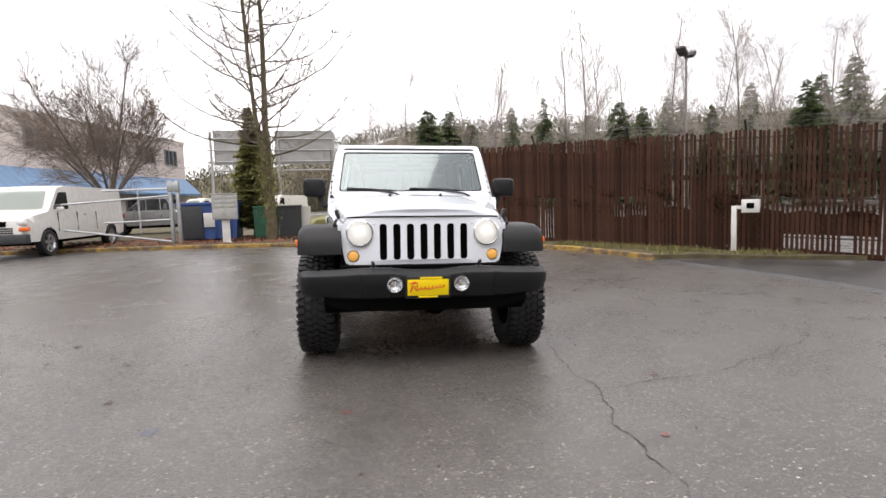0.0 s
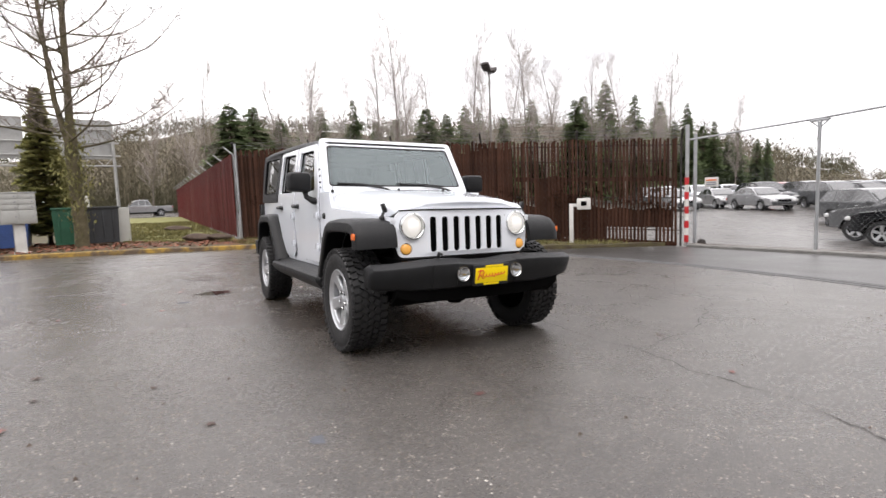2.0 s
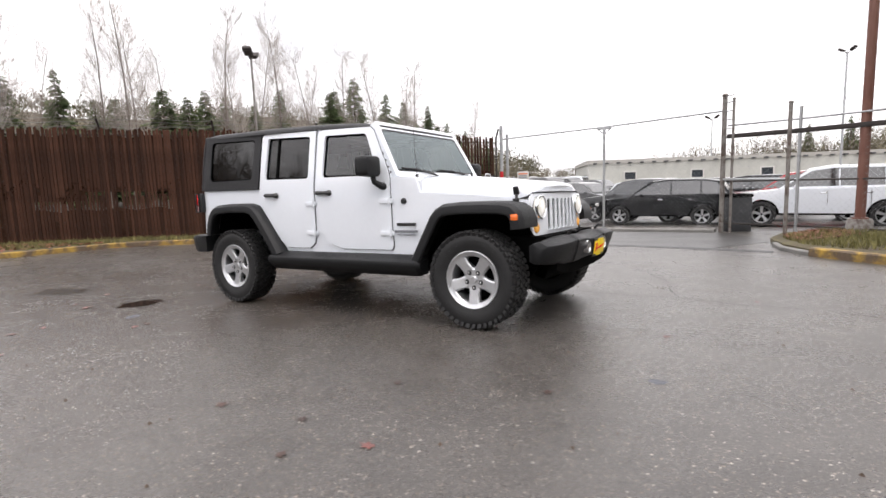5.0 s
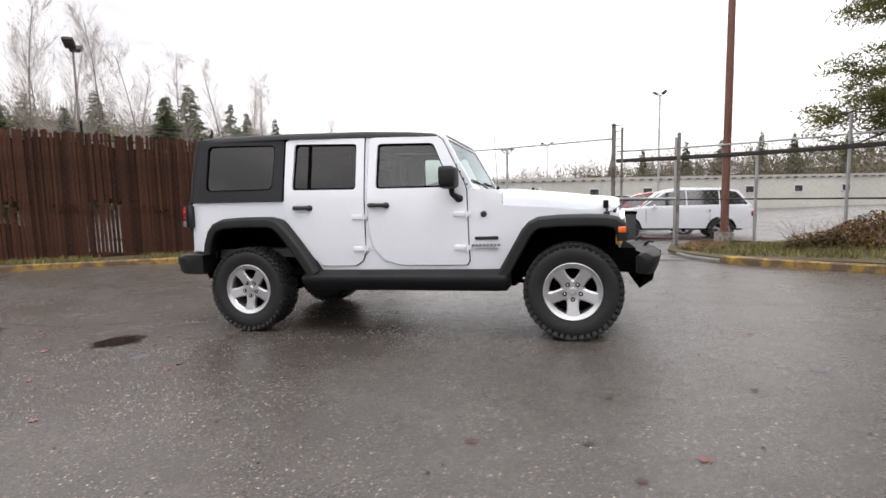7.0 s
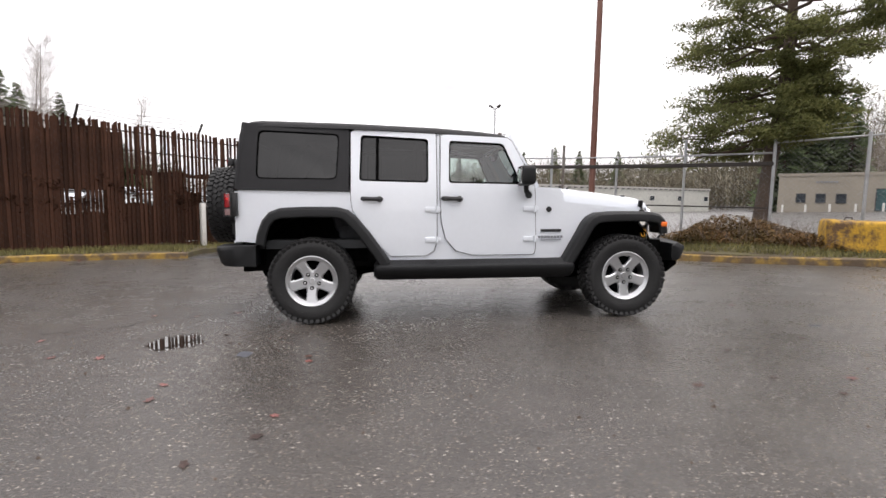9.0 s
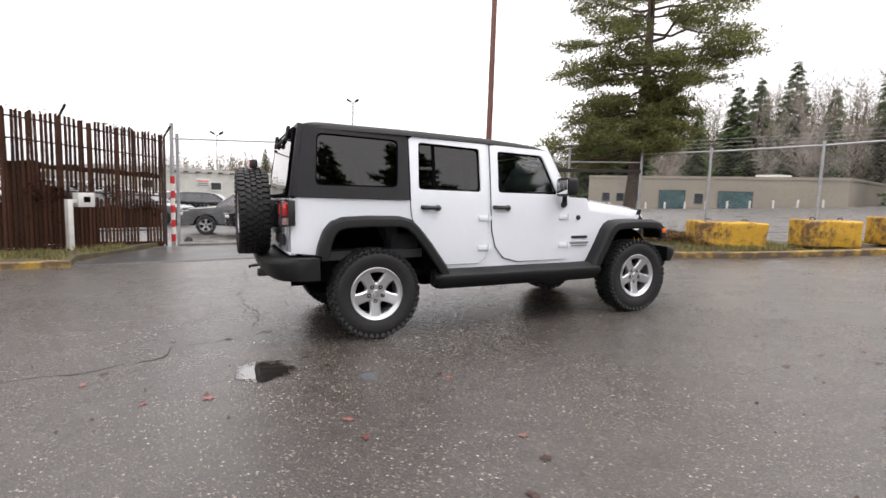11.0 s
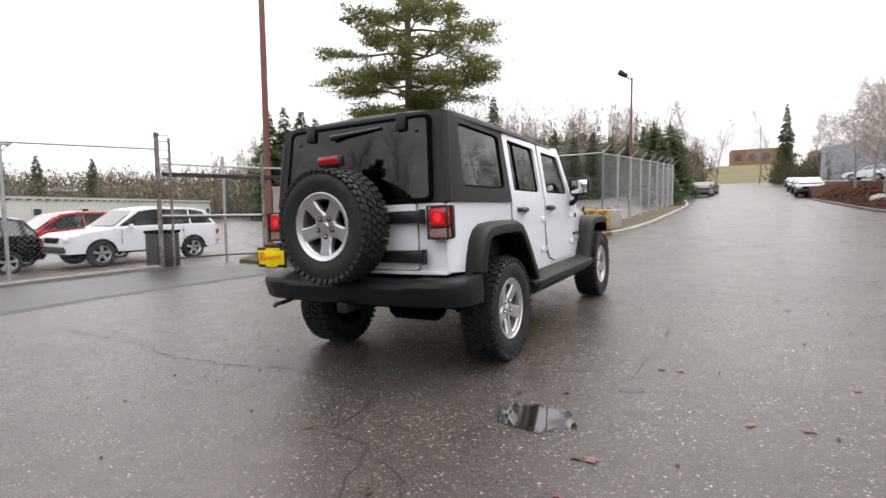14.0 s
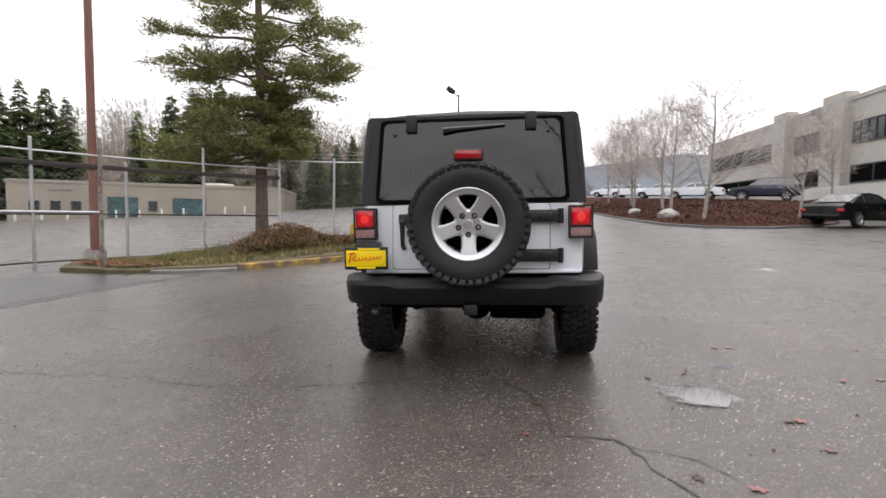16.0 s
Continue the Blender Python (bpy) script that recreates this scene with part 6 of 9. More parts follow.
part("side_mark", bm, RED_TAPE, van, "faded dark red lettering bar")
bm = bmesh.new()
for k in range(4):
    box(bm, (0, -3.005, 0.66 + 0.06 * k), (1.2, 0.03, 0.035), 0.006)
part("grille", bm, CABIN, van, "black barred grille")
pk = car_at("pickup", CAR_SILVER, "pickup_truck", "silver pickup parked beyond the verge", "truck", -11.2, 24.0, 255, z=0.05)
tw = car_at("van", WHITE_PAINT, "delivery_van", "white van parked behind the skip", "van", -7.8, 38.0, 200, z=0.1)
car_at(None, None, None, None, None, -13.5, 40.0, 215, z=0.1, like=tw)
car_at(None, None, None, None, None, -3.0, 62.0, 260, z=0.2, like=pk)

# cars on and beside the road to the south
car_at("suv", CAR_BLUE, "parked_suv", "dark blue suv parked on the upper lot", "car", -20.4, -35.5, 118, z=2.45)
sed = car_at("sedan", CAR_BLACK, "parked_sedan", "black sedan parked at the lot entrance", "car", -15.6, -17.3, 242)
sdg = car_at("sedan", CAR_GREY, "parked_sedan", "grey sedan parked along the road", "car", -6.8, -41.0, 4)
ROAD_CARS = "cars along the rising road"
for x, y, h, src in ((-7.2, -50, 4, sed), (-7.6, -61, 3, sdg), (1.0, -52, 183, sdg), (0.9, -62, 183, sed), (-8.4, -72, 2, sdg), (-8.8, -84, 2, sdg)):
    car_at(None, None, None, None, None, x, y, h, like=src, group=ROAD_CARS)
wsd = car_at("sedan", WHITE, "parked_sedan", "white sedan parked on the upper lot", "car", -17.3, -41.5, 118, z=2.75)
for x, y in ((-15.9, -47.0), (-14.6, -53.0), (-13.6, -59.0)):
    car_at(None, None, None, None, None, x, y, 116, z=ground_z(x, y) + 0.97, like=wsd)

# ---- buildings ----
def wall_box(name, label, corners, z0, z1, mat, roof_mat=None, category="building"):
    """A flat-roofed block over a plan quadrangle, with a parapet."""
    root = thing(name, label, category)
    bm = bmesh.new()
    loft(bm, [[Vector((x, y, z)) for x, y in corners] for z in (z0, z1)])
    part("wall", bm, mat, root, smooth=False)
    c = Vector((sum(p[0] for p in corners) / 4, sum(p[1] for p in corners) / 4))
    bm = bmesh.new()
    big = [Vector(p) + (Vector(p) - c).normalized() * 0.15 for p in corners]
    loft(bm, [[Vector((p.x, p.y, z)) for p in big] for z in (z1 - 0.28, z1 + 0.06)])
    part("roof_edge", bm, roof_mat or mat, root, smooth=False)
    return root


def wall_window(root, a, b, u0, u1, z0, z1, pane, frame, depth=0.10, mullions=0, name="window"):
    """A framed window on the wall from plan point a to b, between u0 and u1 metres from a."""
    a, b = Vector(a), Vector(b)
    d = (b - a).normalized()
    ang = math.degrees(math.atan2(d.y, d.x))
    m = pose(a.x + d.x * (u0 + u1) / 2, a.y + d.y * (u0 + u1) / 2, (z0 + z1) / 2, 0, 0, ang)
    w, h = u1 - u0, z1 - z0
    bm = bmesh.new()
    outer = [(-w / 2, -h / 2), (w / 2, -h / 2), (w / 2, h / 2), (-w / 2, h / 2)]
    t = min(0.09, w * 0.1)
    inner = [(-w / 2 + t, -h / 2 + t), (w / 2 - t, -h / 2 + t), (w / 2 - t, h / 2 - t), (-w / 2 + t, h / 2 - t)]
    plate(bm, outer, [inner], lambda x, z: (x, -depth, z), lambda x, z: (x, depth, z))
    for k in range(mullions):
        x = -w / 2 + w * (k + 1) / (mullions + 1)
        box(bm, (x, -depth / 2, 0), (0.07, depth, h - 2 * t))
    win = part(name, bm, frame, root, m=m, smooth=False)
    bm = bmesh.new()
    box(bm, (0, -depth * 0.35, 0), (w - 2 * t, 0.02, h - 2 * t))
    part("pane", bm, pane, win, smooth=False)
    return win


# pale stucco block with a blue awning
A, B = (-25.5, 16.0), (-19.2, 51.5)
west = wall_box("office_building", "pale stucco two-storey building with a blue metal awning", [A, B, (-40, 56), (-48, 18)], -0.3, 8.0, STUCCO)
Lw = (Vector(B) - Vector(A)).length
for u0, u1 in ((1.0, 6.0), (9.0, 14.0), (17.0, 19.5), (22.6, 26.0), (28.5, 31.0), (32.6, 34.6)):
    wall_window(west, A, B, u0, u1, 5.55, 7.05, PANE, BADGE_GREY, mullions=2)
for k in range(7):
    wall_window(west, A, B, 1.5 + 5 * k, 4.5 + 5 * k, 0.6, 2.4, PANE, BADGE_GREY, mullions=1)
d = (Vector(B) - Vector(A)).normalized()
nn = Vector((d.y, -d.x))
bm = bmesh.new()
ring = []
n_rib = 120
for k in range(n_rib + 1):
    u = -2 + (Lw + 2) * k / n_rib
    p = Vector(A) + d * u
    q = 0.03 if k % 2 else 0.0
    ring.append([Vector((p.x, p.y, 4.35 + q)), Vector((p.x + nn.x * 1.5, p.y + nn.y * 1.5, 2.85 + q)), Vector((p.x + nn.x * 1.5, p.y + nn.y * 1.5, 2.7)), Vector((p.x, p.y, 2.7))])
loft(bm, ring)
part("awning", bm, BLUE_METAL, west, "ribbed blue metal awning", smooth=False)

# long white shed behind the lot
A, B = (42.8, 12.2), (66, -43.5)
shed = wall_box("long_shed", "long low off-white shed with small windows", [A, B, (86, -36), (63, 20)], -1.4, 2.55, WHITE_WALL, CAST_CONCRETE)
for k in range(11):
    wall_window(shed, A, B, 3 + 5.6 * k, 4.1 + 5.6 * k, 0.75, 1.55, PANE, WHITE_PAINT)
for k in range(60):
    bm = bmesh.new()
    p = Vector(A) + (Vector(B) - Vector(A)) * (k + 0.5) / 60
    box(bm, (p.x - 0.2, p.y - 0.08, 2.32), (0.30, 0.24, 0.11), 0.0, Matrix.Rotation(math.atan2(B[1] - A[1], B[0] - A[0]), 4, "Z"))
    part("rafter_end", bm, CABIN, shed, smooth=False)

# tan workshop to the south-east
A, B = (55, -45.5), (30.0, -61.5)
tan = wall_box("workshop", "low tan workshop with teal display windows", [A, B, (39, -92), (72, -78)], -0.6, 4.35, TAN_WALL)
for u0, u1, z1, pm in ((9.6, 12.8, 2.6, TEAL_PANE), (16.6, 20.4, 2.6, TEAL_PANE), (2.0, 3.0, 2.0, PANE), (4.0, 5.0, 2.0, PANE), (6.0, 7.0, 2.0, PANE), (13.9, 14.9, 2.2, PANE)):
    wall_window(tan, A, B, u0, u1, 0.15 if u1 - u0 > 2 else 0.9, z1, pm, CABIN, mullions=1 if u1 - u0 > 2 else 0)
d = (Vector(B) - Vector(A)).normalized()
p = Vector(A) + d * 5.0
bm = bmesh.new()
box(bm, (p.x + 0.1, p.y - 0.2, 3.35), (3.0, 0.08, 0.55), 0.0, Matrix.Rotation(math.atan2(d.y, d.x), 4, "Z"))
part("sign_board", bm, WHITE_PAINT, tan, smooth=False)
bm = bmesh.new()
for k in range(9):
    q = p + d * (-1.0 + 0.25 * k)
    box(bm, (q.x - 0.05, q.y + 0.25 - 0.2, 3.35), (0.14, 0.1, 0.18), 0.0, Matrix.Rotation(math.atan2(d.y, d.x), 4, "Z"))
part("sign_bar", bm, BADGE_GREY, tan, smooth=False)
bm = bmesh.new()
p = Vector(A) + d * 19
box(bm, (p.x, p.y - 6, 4.6), (3.2, 2.4, 0.5), 0.05)
part("roof_unit", bm, WHITE_PAINT, tan)
for k in range(12):
    p = Vector(A) + d * (2.4 * k + 1)
    nn2 = Vector((d.y, -d.x))
    nn2 = nn2 if nn2.dot(Vector((-1, 1))) > 0 else -nn2
    bl = thing("bollard", "short pale concrete bollard", "bollard", pose(p.x + nn2.x * 1.2, p.y + nn2.y * 1.2, ground_z(p.x, p.y)), "bollards by the workshop")
    bm = bmesh.new()
    tube(bm, [(0, 0, -0.2), (0, 0, 0.85), (0, 0, 0.93)], [0.11, 0.11, 0.05], 10)
    part("post", bm, WHITE_PAINT, bl)

# cast-concrete office block above the bank
A, B = (-27.5, -66.0), (-27.0, -24.0)
off = wall_box("concrete_office", "cast-concrete two-storey office block with ribbon windows", [A, B, (-60, -22), (-60, -68)], 0.5, 10.6, CAST_CONCRETE)
for u in (19.5, 27.6, 36.0):
    bm = bmesh.new()
    box(bm, (-27.1, A[1] + u, 5.6), (1.1, 2.3 if u != 27.6 else 2.8, 11.0), 0.04)
    part("pilaster", bm, CAST_CONCRETE, off, smooth=False)
for u0, u1 in ((1.5, 18.0), (21.2, 26.0), (29.4, 34.6), (37.4, 41.5)):
    wall_window(off, A, B, u0, u1, 6.9, 8.6, PANE, CABIN, mullions=5, depth=0.12)
    # lower dark openings, their shade drawn as black panes
    wall_window(off, A, B, u0, u1, 3.9, 5.3, DARK, CABIN, mullions=1, depth=0.12)
ramp = thing("ramp_wall", "low pale ramp wall before the office block", "wall")
bm = bmesh.new()
box(bm, (-24.6, -31.0, 3.05), (0.25, 15.0, 0.9), 0.02)
box(bm, (-25.8, -31.0, 2.5), (2.4, 15.0, 0.3), 0.02)
for k in range(4):
    box(bm, (-24.6, -37.5 + 4.3 * k, 1.9), (0.3, 0.4, 1.6), 0.02)
part("parapet", bm, WHITE_WALL, ramp, smooth=False)
wall_box("warehouse", "blue-grey metal warehouse beyond bare trees", [(-26, -72), (-13.5, -98), (-40, -118), (-56, -84)], 2.0, 10.2, WAREHOUSE)
brick = wall_box("brick_house", "orange-brown building on the hill beyond the road", [(-17, -205), (1, -207), (2, -220), (-16, -220)], 14.5, 20.5, BRICK)
for k in range(4):
    wall_window(brick, (1, -207), (-17, -205), 1.2 + 4.2 * k, 3.4 + 4.2 * k, 16.6, 18.8, PANE, CABIN)
wall_box("brick_house", "low brown building on the hill beyond the road", [(-37, -201), (-22, -203), (-22, -214), (-37, -212)], 13.5, 18.5, BRICK)

# highway sign gantry seen from behind
gan = thing("sign_gantry", "grey steel sign gantry seen from behind", "gantry", pose(-19.8, 62.5, 0, 0, 0, 9))
for x in (0.0, 7.8, 14.6):
    bm = bmesh.new()
    tube(bm, [(x, 0, -0.5), (x, 0, 10.6)], 0.16, 8)
    part("post", bm, SIGN_BACK, gan)
for z in (5.9, 7.0, 8.4, 9.8):
    bm = bmesh.new()
    tube(bm, [(-0.5, 0, z), (15.2, 0, z)], 0.09, 6)
    part("chord", bm, SIGN_BACK, gan)
for k in range(14):
    bm = bmesh.new()
    tube(bm, [(1.05 * k, 0, 5.9 if k % 2 else 7.0), (1.05 * (k + 1), 0, 7.0 if k % 2 else 5.9)], 0.05, 5)
    part("brace", bm, SIGN_BACK, gan)
for x0, x1 in ((0.3, 6.9), (7.4, 14.6)):
    bm = bmesh.new()
    box(bm, ((x0 + x1) / 2, 0.25, 8.75), (x1 - x0, 0.05, 4.2))
    sb = part("sign_back", bm, SIGN_BACK, gan, smooth=False)
    for k in range(9):
        bm = bmesh.new()
        box(bm, (x0 + (x1 - x0) * (k + 0.5) / 9, 0.18, 8.75), (0.07, 0.08, 4.2))
        part("stiffener", bm, SIGN_BACK, sb, smooth=False)

# ---- things on the north verge ----
eb = thing("cluster_mailbox", "grey metal cluster mailbox on a short pale post", "mailbox", pose(-5.16, 13.45, 0.08, 0, 0, 16))
bm = bmesh.new()
box(bm, (0, 0, 0.4), (0.24, 0.2, 0.85), 0.01)
box(bm, (0, 0, 0.03), (0.38, 0.34, 0.05), 0.01)
part("post", bm, WHITE_PAINT, eb)
bm = bmesh.new()
box(bm, (0, 0, 1.19), (0.76, 0.42, 0.80), 0.02)
cab = part("box", bm, GREY_BOX, eb)
bm = bmesh.new()
box(bm, (0.0, 0.0, 1.605), (0.80, 0.46, 0.03), 0.005)
part("cap", bm, GREY_BOX, cab)
for col in (-1, 1):
    for row, (z, h) in enumerate(((1.505, 0.13), (1.365, 0.13), (1.225, 0.13), (0.985, 0.32))):
        bm = bmesh.new()
        box(bm, (0.175 * col, -0.216, z), (0.335, 0.014, h), 0.004)
        door = part("mailbox_door", bm, GREY_BOX, cab)
        bm = bmesh.new()
        box(bm, (0.175 * col + 0.12, -0.226, z), (0.03, 0.008, 0.03), 0.003)
        part("lock", bm, BADGE_GREY, door)
skip = thing("skip", "blue steel skip with a posted notice", "skip", pose(-6.35, 16.1, 0.06, 0, 0, 6))
bm = bmesh.new()
loft(bm, [[Vector((x * k, y, z)) for x, y in ((-1.0, -0.8), (1.0, -0.8), (1.0, 0.8), (-1.0, 0.8))] for z, k in ((0.1, 0.92), (1.3, 1.0))])
part("hull", bm, BLUE_BIN, skip)
bm = bmesh.new()
box(bm, (0, 0, 1.36), (2.1, 1.7, 0.10), 0.02)
part("lid", bm, BLUE_BIN, skip)
for k in range(4):
    bm = bmesh.new()
    box(bm, (-0.75 + 0.5 * k, -0.82, 0.72), (0.07, 0.07, 1.15), 0.01)
    part("rib", bm, BLUE_BIN, skip)
bm = bmesh.new()
box(bm, (-0.58, -0.86, 0.70), (0.80, 0.05, 1.14), 0.01)
part("front_panel", bm, CABIN, skip, "charcoal front panel")
bm = bmesh.new()
box(bm, (0.05, -0.87, 0.78), (0.36, 0.02, 0.5), 0.003)
part("notice", bm, WHITE_PAINT, skip, "white paper notice")
for x, mt, nm, lb in ((-4.35, GREEN_BIN, "waste_container", "dark green waste container under the tree"), (-3.5, CABIN, "waste_container", "charcoal waste container beside a green one")):
    gb = thing(nm, lb, "bin", pose(x, 15.8, 0.1, 0, 0, 8))
    bm = bmesh.new()
    loft(bm, [[Vector((px * k, py, z)) for px, py in ((-0.42, -0.4), (0.42, -0.4), (0.42, 0.4), (-0.42, 0.4))] for z, k in ((0.05, 0.93), (1.1, 1.0))])
    part("body", bm, mt, gb)
    bm = bmesh.new()
    box(bm, (0, 0, 1.13), (0.9, 0.86, 0.07), 0.02)
    part("lid", bm, mt, gb)
    for k in range(3):
        bm = bmesh.new()
        box(bm, (-0.26 + 0.26 * k, -0.41, 0.6), (0.04, 0.03, 0.9), 0.006)
        part("rib", bm, mt, gb)
cp = thing("cream_post", "square cream post beside the waste containers", "post", pose(-2.92, 15.75, 0.1))
bm = bmesh.new()
box(bm, (0, 0, 0.55), (0.34, 0.34, 1.12), 0.02)
part("post", bm, WHITE_WALL, cp)
# open swing gate of grey pipe
sg = thing("pipe_gate", "open grey pipe swing gate with two square posts", "gate", pose(-6.9, 13.75, 0.08))
for x in (0.0, 0.22):
    bm = bmesh.new()
    box(bm, (x, 0.1 * x, 1.05), (0.10, 0.10, 2.1), 0.006)
    part("post", bm, GALV, sg)
for a, b in (((0, 0, 1.85), (-2.0, -0.1, 1.82)), ((0, 0, 1.62), (-4.6, -1.5, 1.28)), ((0, 0, 0.12), (-4.6, -1.5, 1.0)), ((-4.6, -1.5, 1.28), (-4.6, -1.5, 1.0)), ((-0.9, -0.2, 1.84), (-0.9, -0.2, 0.42)), ((0, 0, 0.85), (-2.0, -0.1, 0.8))):
    bm = bmesh.new()
    tube(bm, [a, b], 0.032, 8)
    part("pipe", bm, GALV, sg)
bm = bmesh.new()
box(bm, (0.11, 0.0, 1.9), (0.36, 0.14, 0.3), 0.01)
part("lock_box", bm, GALV, sg)

# grassy bank between the head of the road and the brown buildings
bank_rows = ((-150, None), (-172, 10.0), (-186, 12.8), (-202, 15.0), (-240, 15.5))
GX = np.linspace(-46, 34, 33)
gv = [(x, y + 1.5 * noise.noise((x * 0.2, y, 0)), (ground_z(x, y) - 0.3) if z is None else z * interp(abs(x + 4), [0, 26, 42], [1, 0.9, 0.45]) + 0.7 * noise.noise((x * 0.15, y * 0.1, 2))) for y, z in bank_rows for x in GX]
gf = [(j * 33 + i, j * 33 + i + 1, (j + 1) * 33 + i + 1, (j + 1) * 33 + i) for j in range(len(bank_rows) - 1) for i in range(32)]
tagged(raw("grass_bank", gv, gf, BANK_GRASS, smooth=True), "dry yellow-green grass bank beyond the road", "bank", kind="structure")

# ---- trees ----
def branch_mesh(V, F, p0, p1, r0, r1, n=4):
    d = (p1 - p0)
    if d.length < 1e-4:
        return
    d.normalize()
    u = d.orthogonal().normalized()
    w = d.cross(u)
    i = len(V)
    for p, r in ((p0, r0), (p1, r1)):
        for k in range(n):
            t = 2 * math.pi * k / n
            V.append(p + (u * math.cos(t) + w * math.sin(t)) * r)
    for k in range(n):
        F.append((i + k, i + (k + 1) % n, i + n + (k + 1) % n, i + n + k))


def grow(rng, V, F, TV, TF, p, d, length, r, level, levels, droop, spread, kids, upward, reach=1.0, rmin=0.004, limb=0.38):
    """Grows a limb as bent segments and its side limbs; the last two levels are twigs."""
    segs = 5 if level == 0 else 3
    pts = [p.copy()]
    q, dd = p.copy(), d.copy()
    for i in range(segs):
        jitter = Vector((rng.uniform(-1, 1), rng.uniform(-1, 1), rng.uniform(-1, 1))) * (0.07 if level == 0 else 0.20)
        dd = (dd + jitter + Vector((0, 0, upward * (0.0 if level == 0 else 1.0) - droop * level * 0.05))).normalized()
        q = q + dd * (length / segs)
        pts.append(q.copy())
    thin = level >= levels - 1
    for i in range(segs):
        ra = r * (1 - 0.75 * i / segs)
        rb = r * (1 - 0.75 * (i + 1) / segs)
        ra, rb = max(ra, rmin * (1 if level < levels else 0.7)), max(rb, rmin * 0.7)
        branch_mesh(TV if thin else V, TF if thin else F, pts[i], pts[i + 1], ra, rb, 3 if thin else (8 if level == 0 else 5))
    if level < levels:
        k = kids[min(level, len(kids) - 1)]
        for j in range(k):
            t = (0.22 if level == 0 else 0.15) + (0.78 if level == 0 else 0.85) * (j + rng.random() * 0.8) / k
            t = min(t, 0.99)
            i = min(int(t * segs), segs - 1)
            f = t * segs - i
            base = pts[i].lerp(pts[i + 1], f)
            ax = (pts[i + 1] - pts[i]).normalized()
            side = ax.orthogonal().normalized()
            side = Matrix.Rotation(rng.uniform(0, 2 * math.pi), 3, ax) @ side
            a = spread[min(level, len(spread) - 1)] * rng.uniform(0.8, 1.2)
            nd = (ax * math.cos(a) + side * math.sin(a)).normalized()
            ln = reach * length * (0.62 - 0.34 * t) * rng.uniform(0.7, 1.2) if level == 0 else length * rng.uniform(0.38, 0.62)
            grow(rng, V, F, TV, TF, base, nd, ln, r * (1 - 0.75 * t) * (limb if level == 0 else 0.5), level + 1, levels, droop, spread, kids, upward, reach, rmin, limb)


def bare_tree(seed, h, r, name, label, bark, twig, levels=3, kids=(14, 7, 5), spread=(0.9, 0.75, 0.7), upward=0.12, droop=0.0, stems=1, reach=1.0, fork=None, rmin=0.004, limb=0.38):
    rng = random.Random(seed)
    root = thing(name, label, "tree")
    V, F, TV, TF = [], [], [], []
    if fork:
        # a short trunk that splits into several rising limbs
        fz, fn, fl = fork
        branch_mesh(V, F, Vector((0, 0, -0.15)), Vector((0.02, 0.02, fz)), r * 1.15, r * 0.95, 10)
        for s in range(fn):
            a = 2 * math.pi * (s + rng.uniform(-0.25, 0.25)) / fn
            k = fl * rng.uniform(0.7, 1.15) if s else 0.08
            grow(rng, V, F, TV, TF, Vector((0.02, 0.02, fz - 0.12 + 0.1 * s / fn)), Vector((k * math.cos(a), k * math.sin(a), 1)).normalized(), (h - fz) * (rng.uniform(0.66, 0.85) if s else 1.0), r * rng.uniform(0.36, 0.52), 0, levels, droop, spread, kids, upward, reach, rmin, limb)
        stems = 0
    for s in range(stems):
        lean = Vector((rng.uniform(-0.10, 0.10), rng.uniform(-0.10, 0.10), 1)) if stems > 1 else Vector((rng.uniform(-0.03, 0.03), rng.uniform(-0.03, 0.03), 1))
        start = Vector((0, 0, -0.15)) if s == 0 else Vector((0.03, 0, h * 0.12))
        grow(rng, V, F, TV, TF, start, lean.normalized(), h * (1 - 0.12 * s), r * (1 - 0.25 * s), 0, levels, droop, spread, kids, upward, reach, rmin, limb)
    raw("trunk", V, F, bark, root, smooth=True)
    t = raw("crown", TV, TF, twig, root, "bare winter twigs")
    t["kind"] = "stuff"
    return root


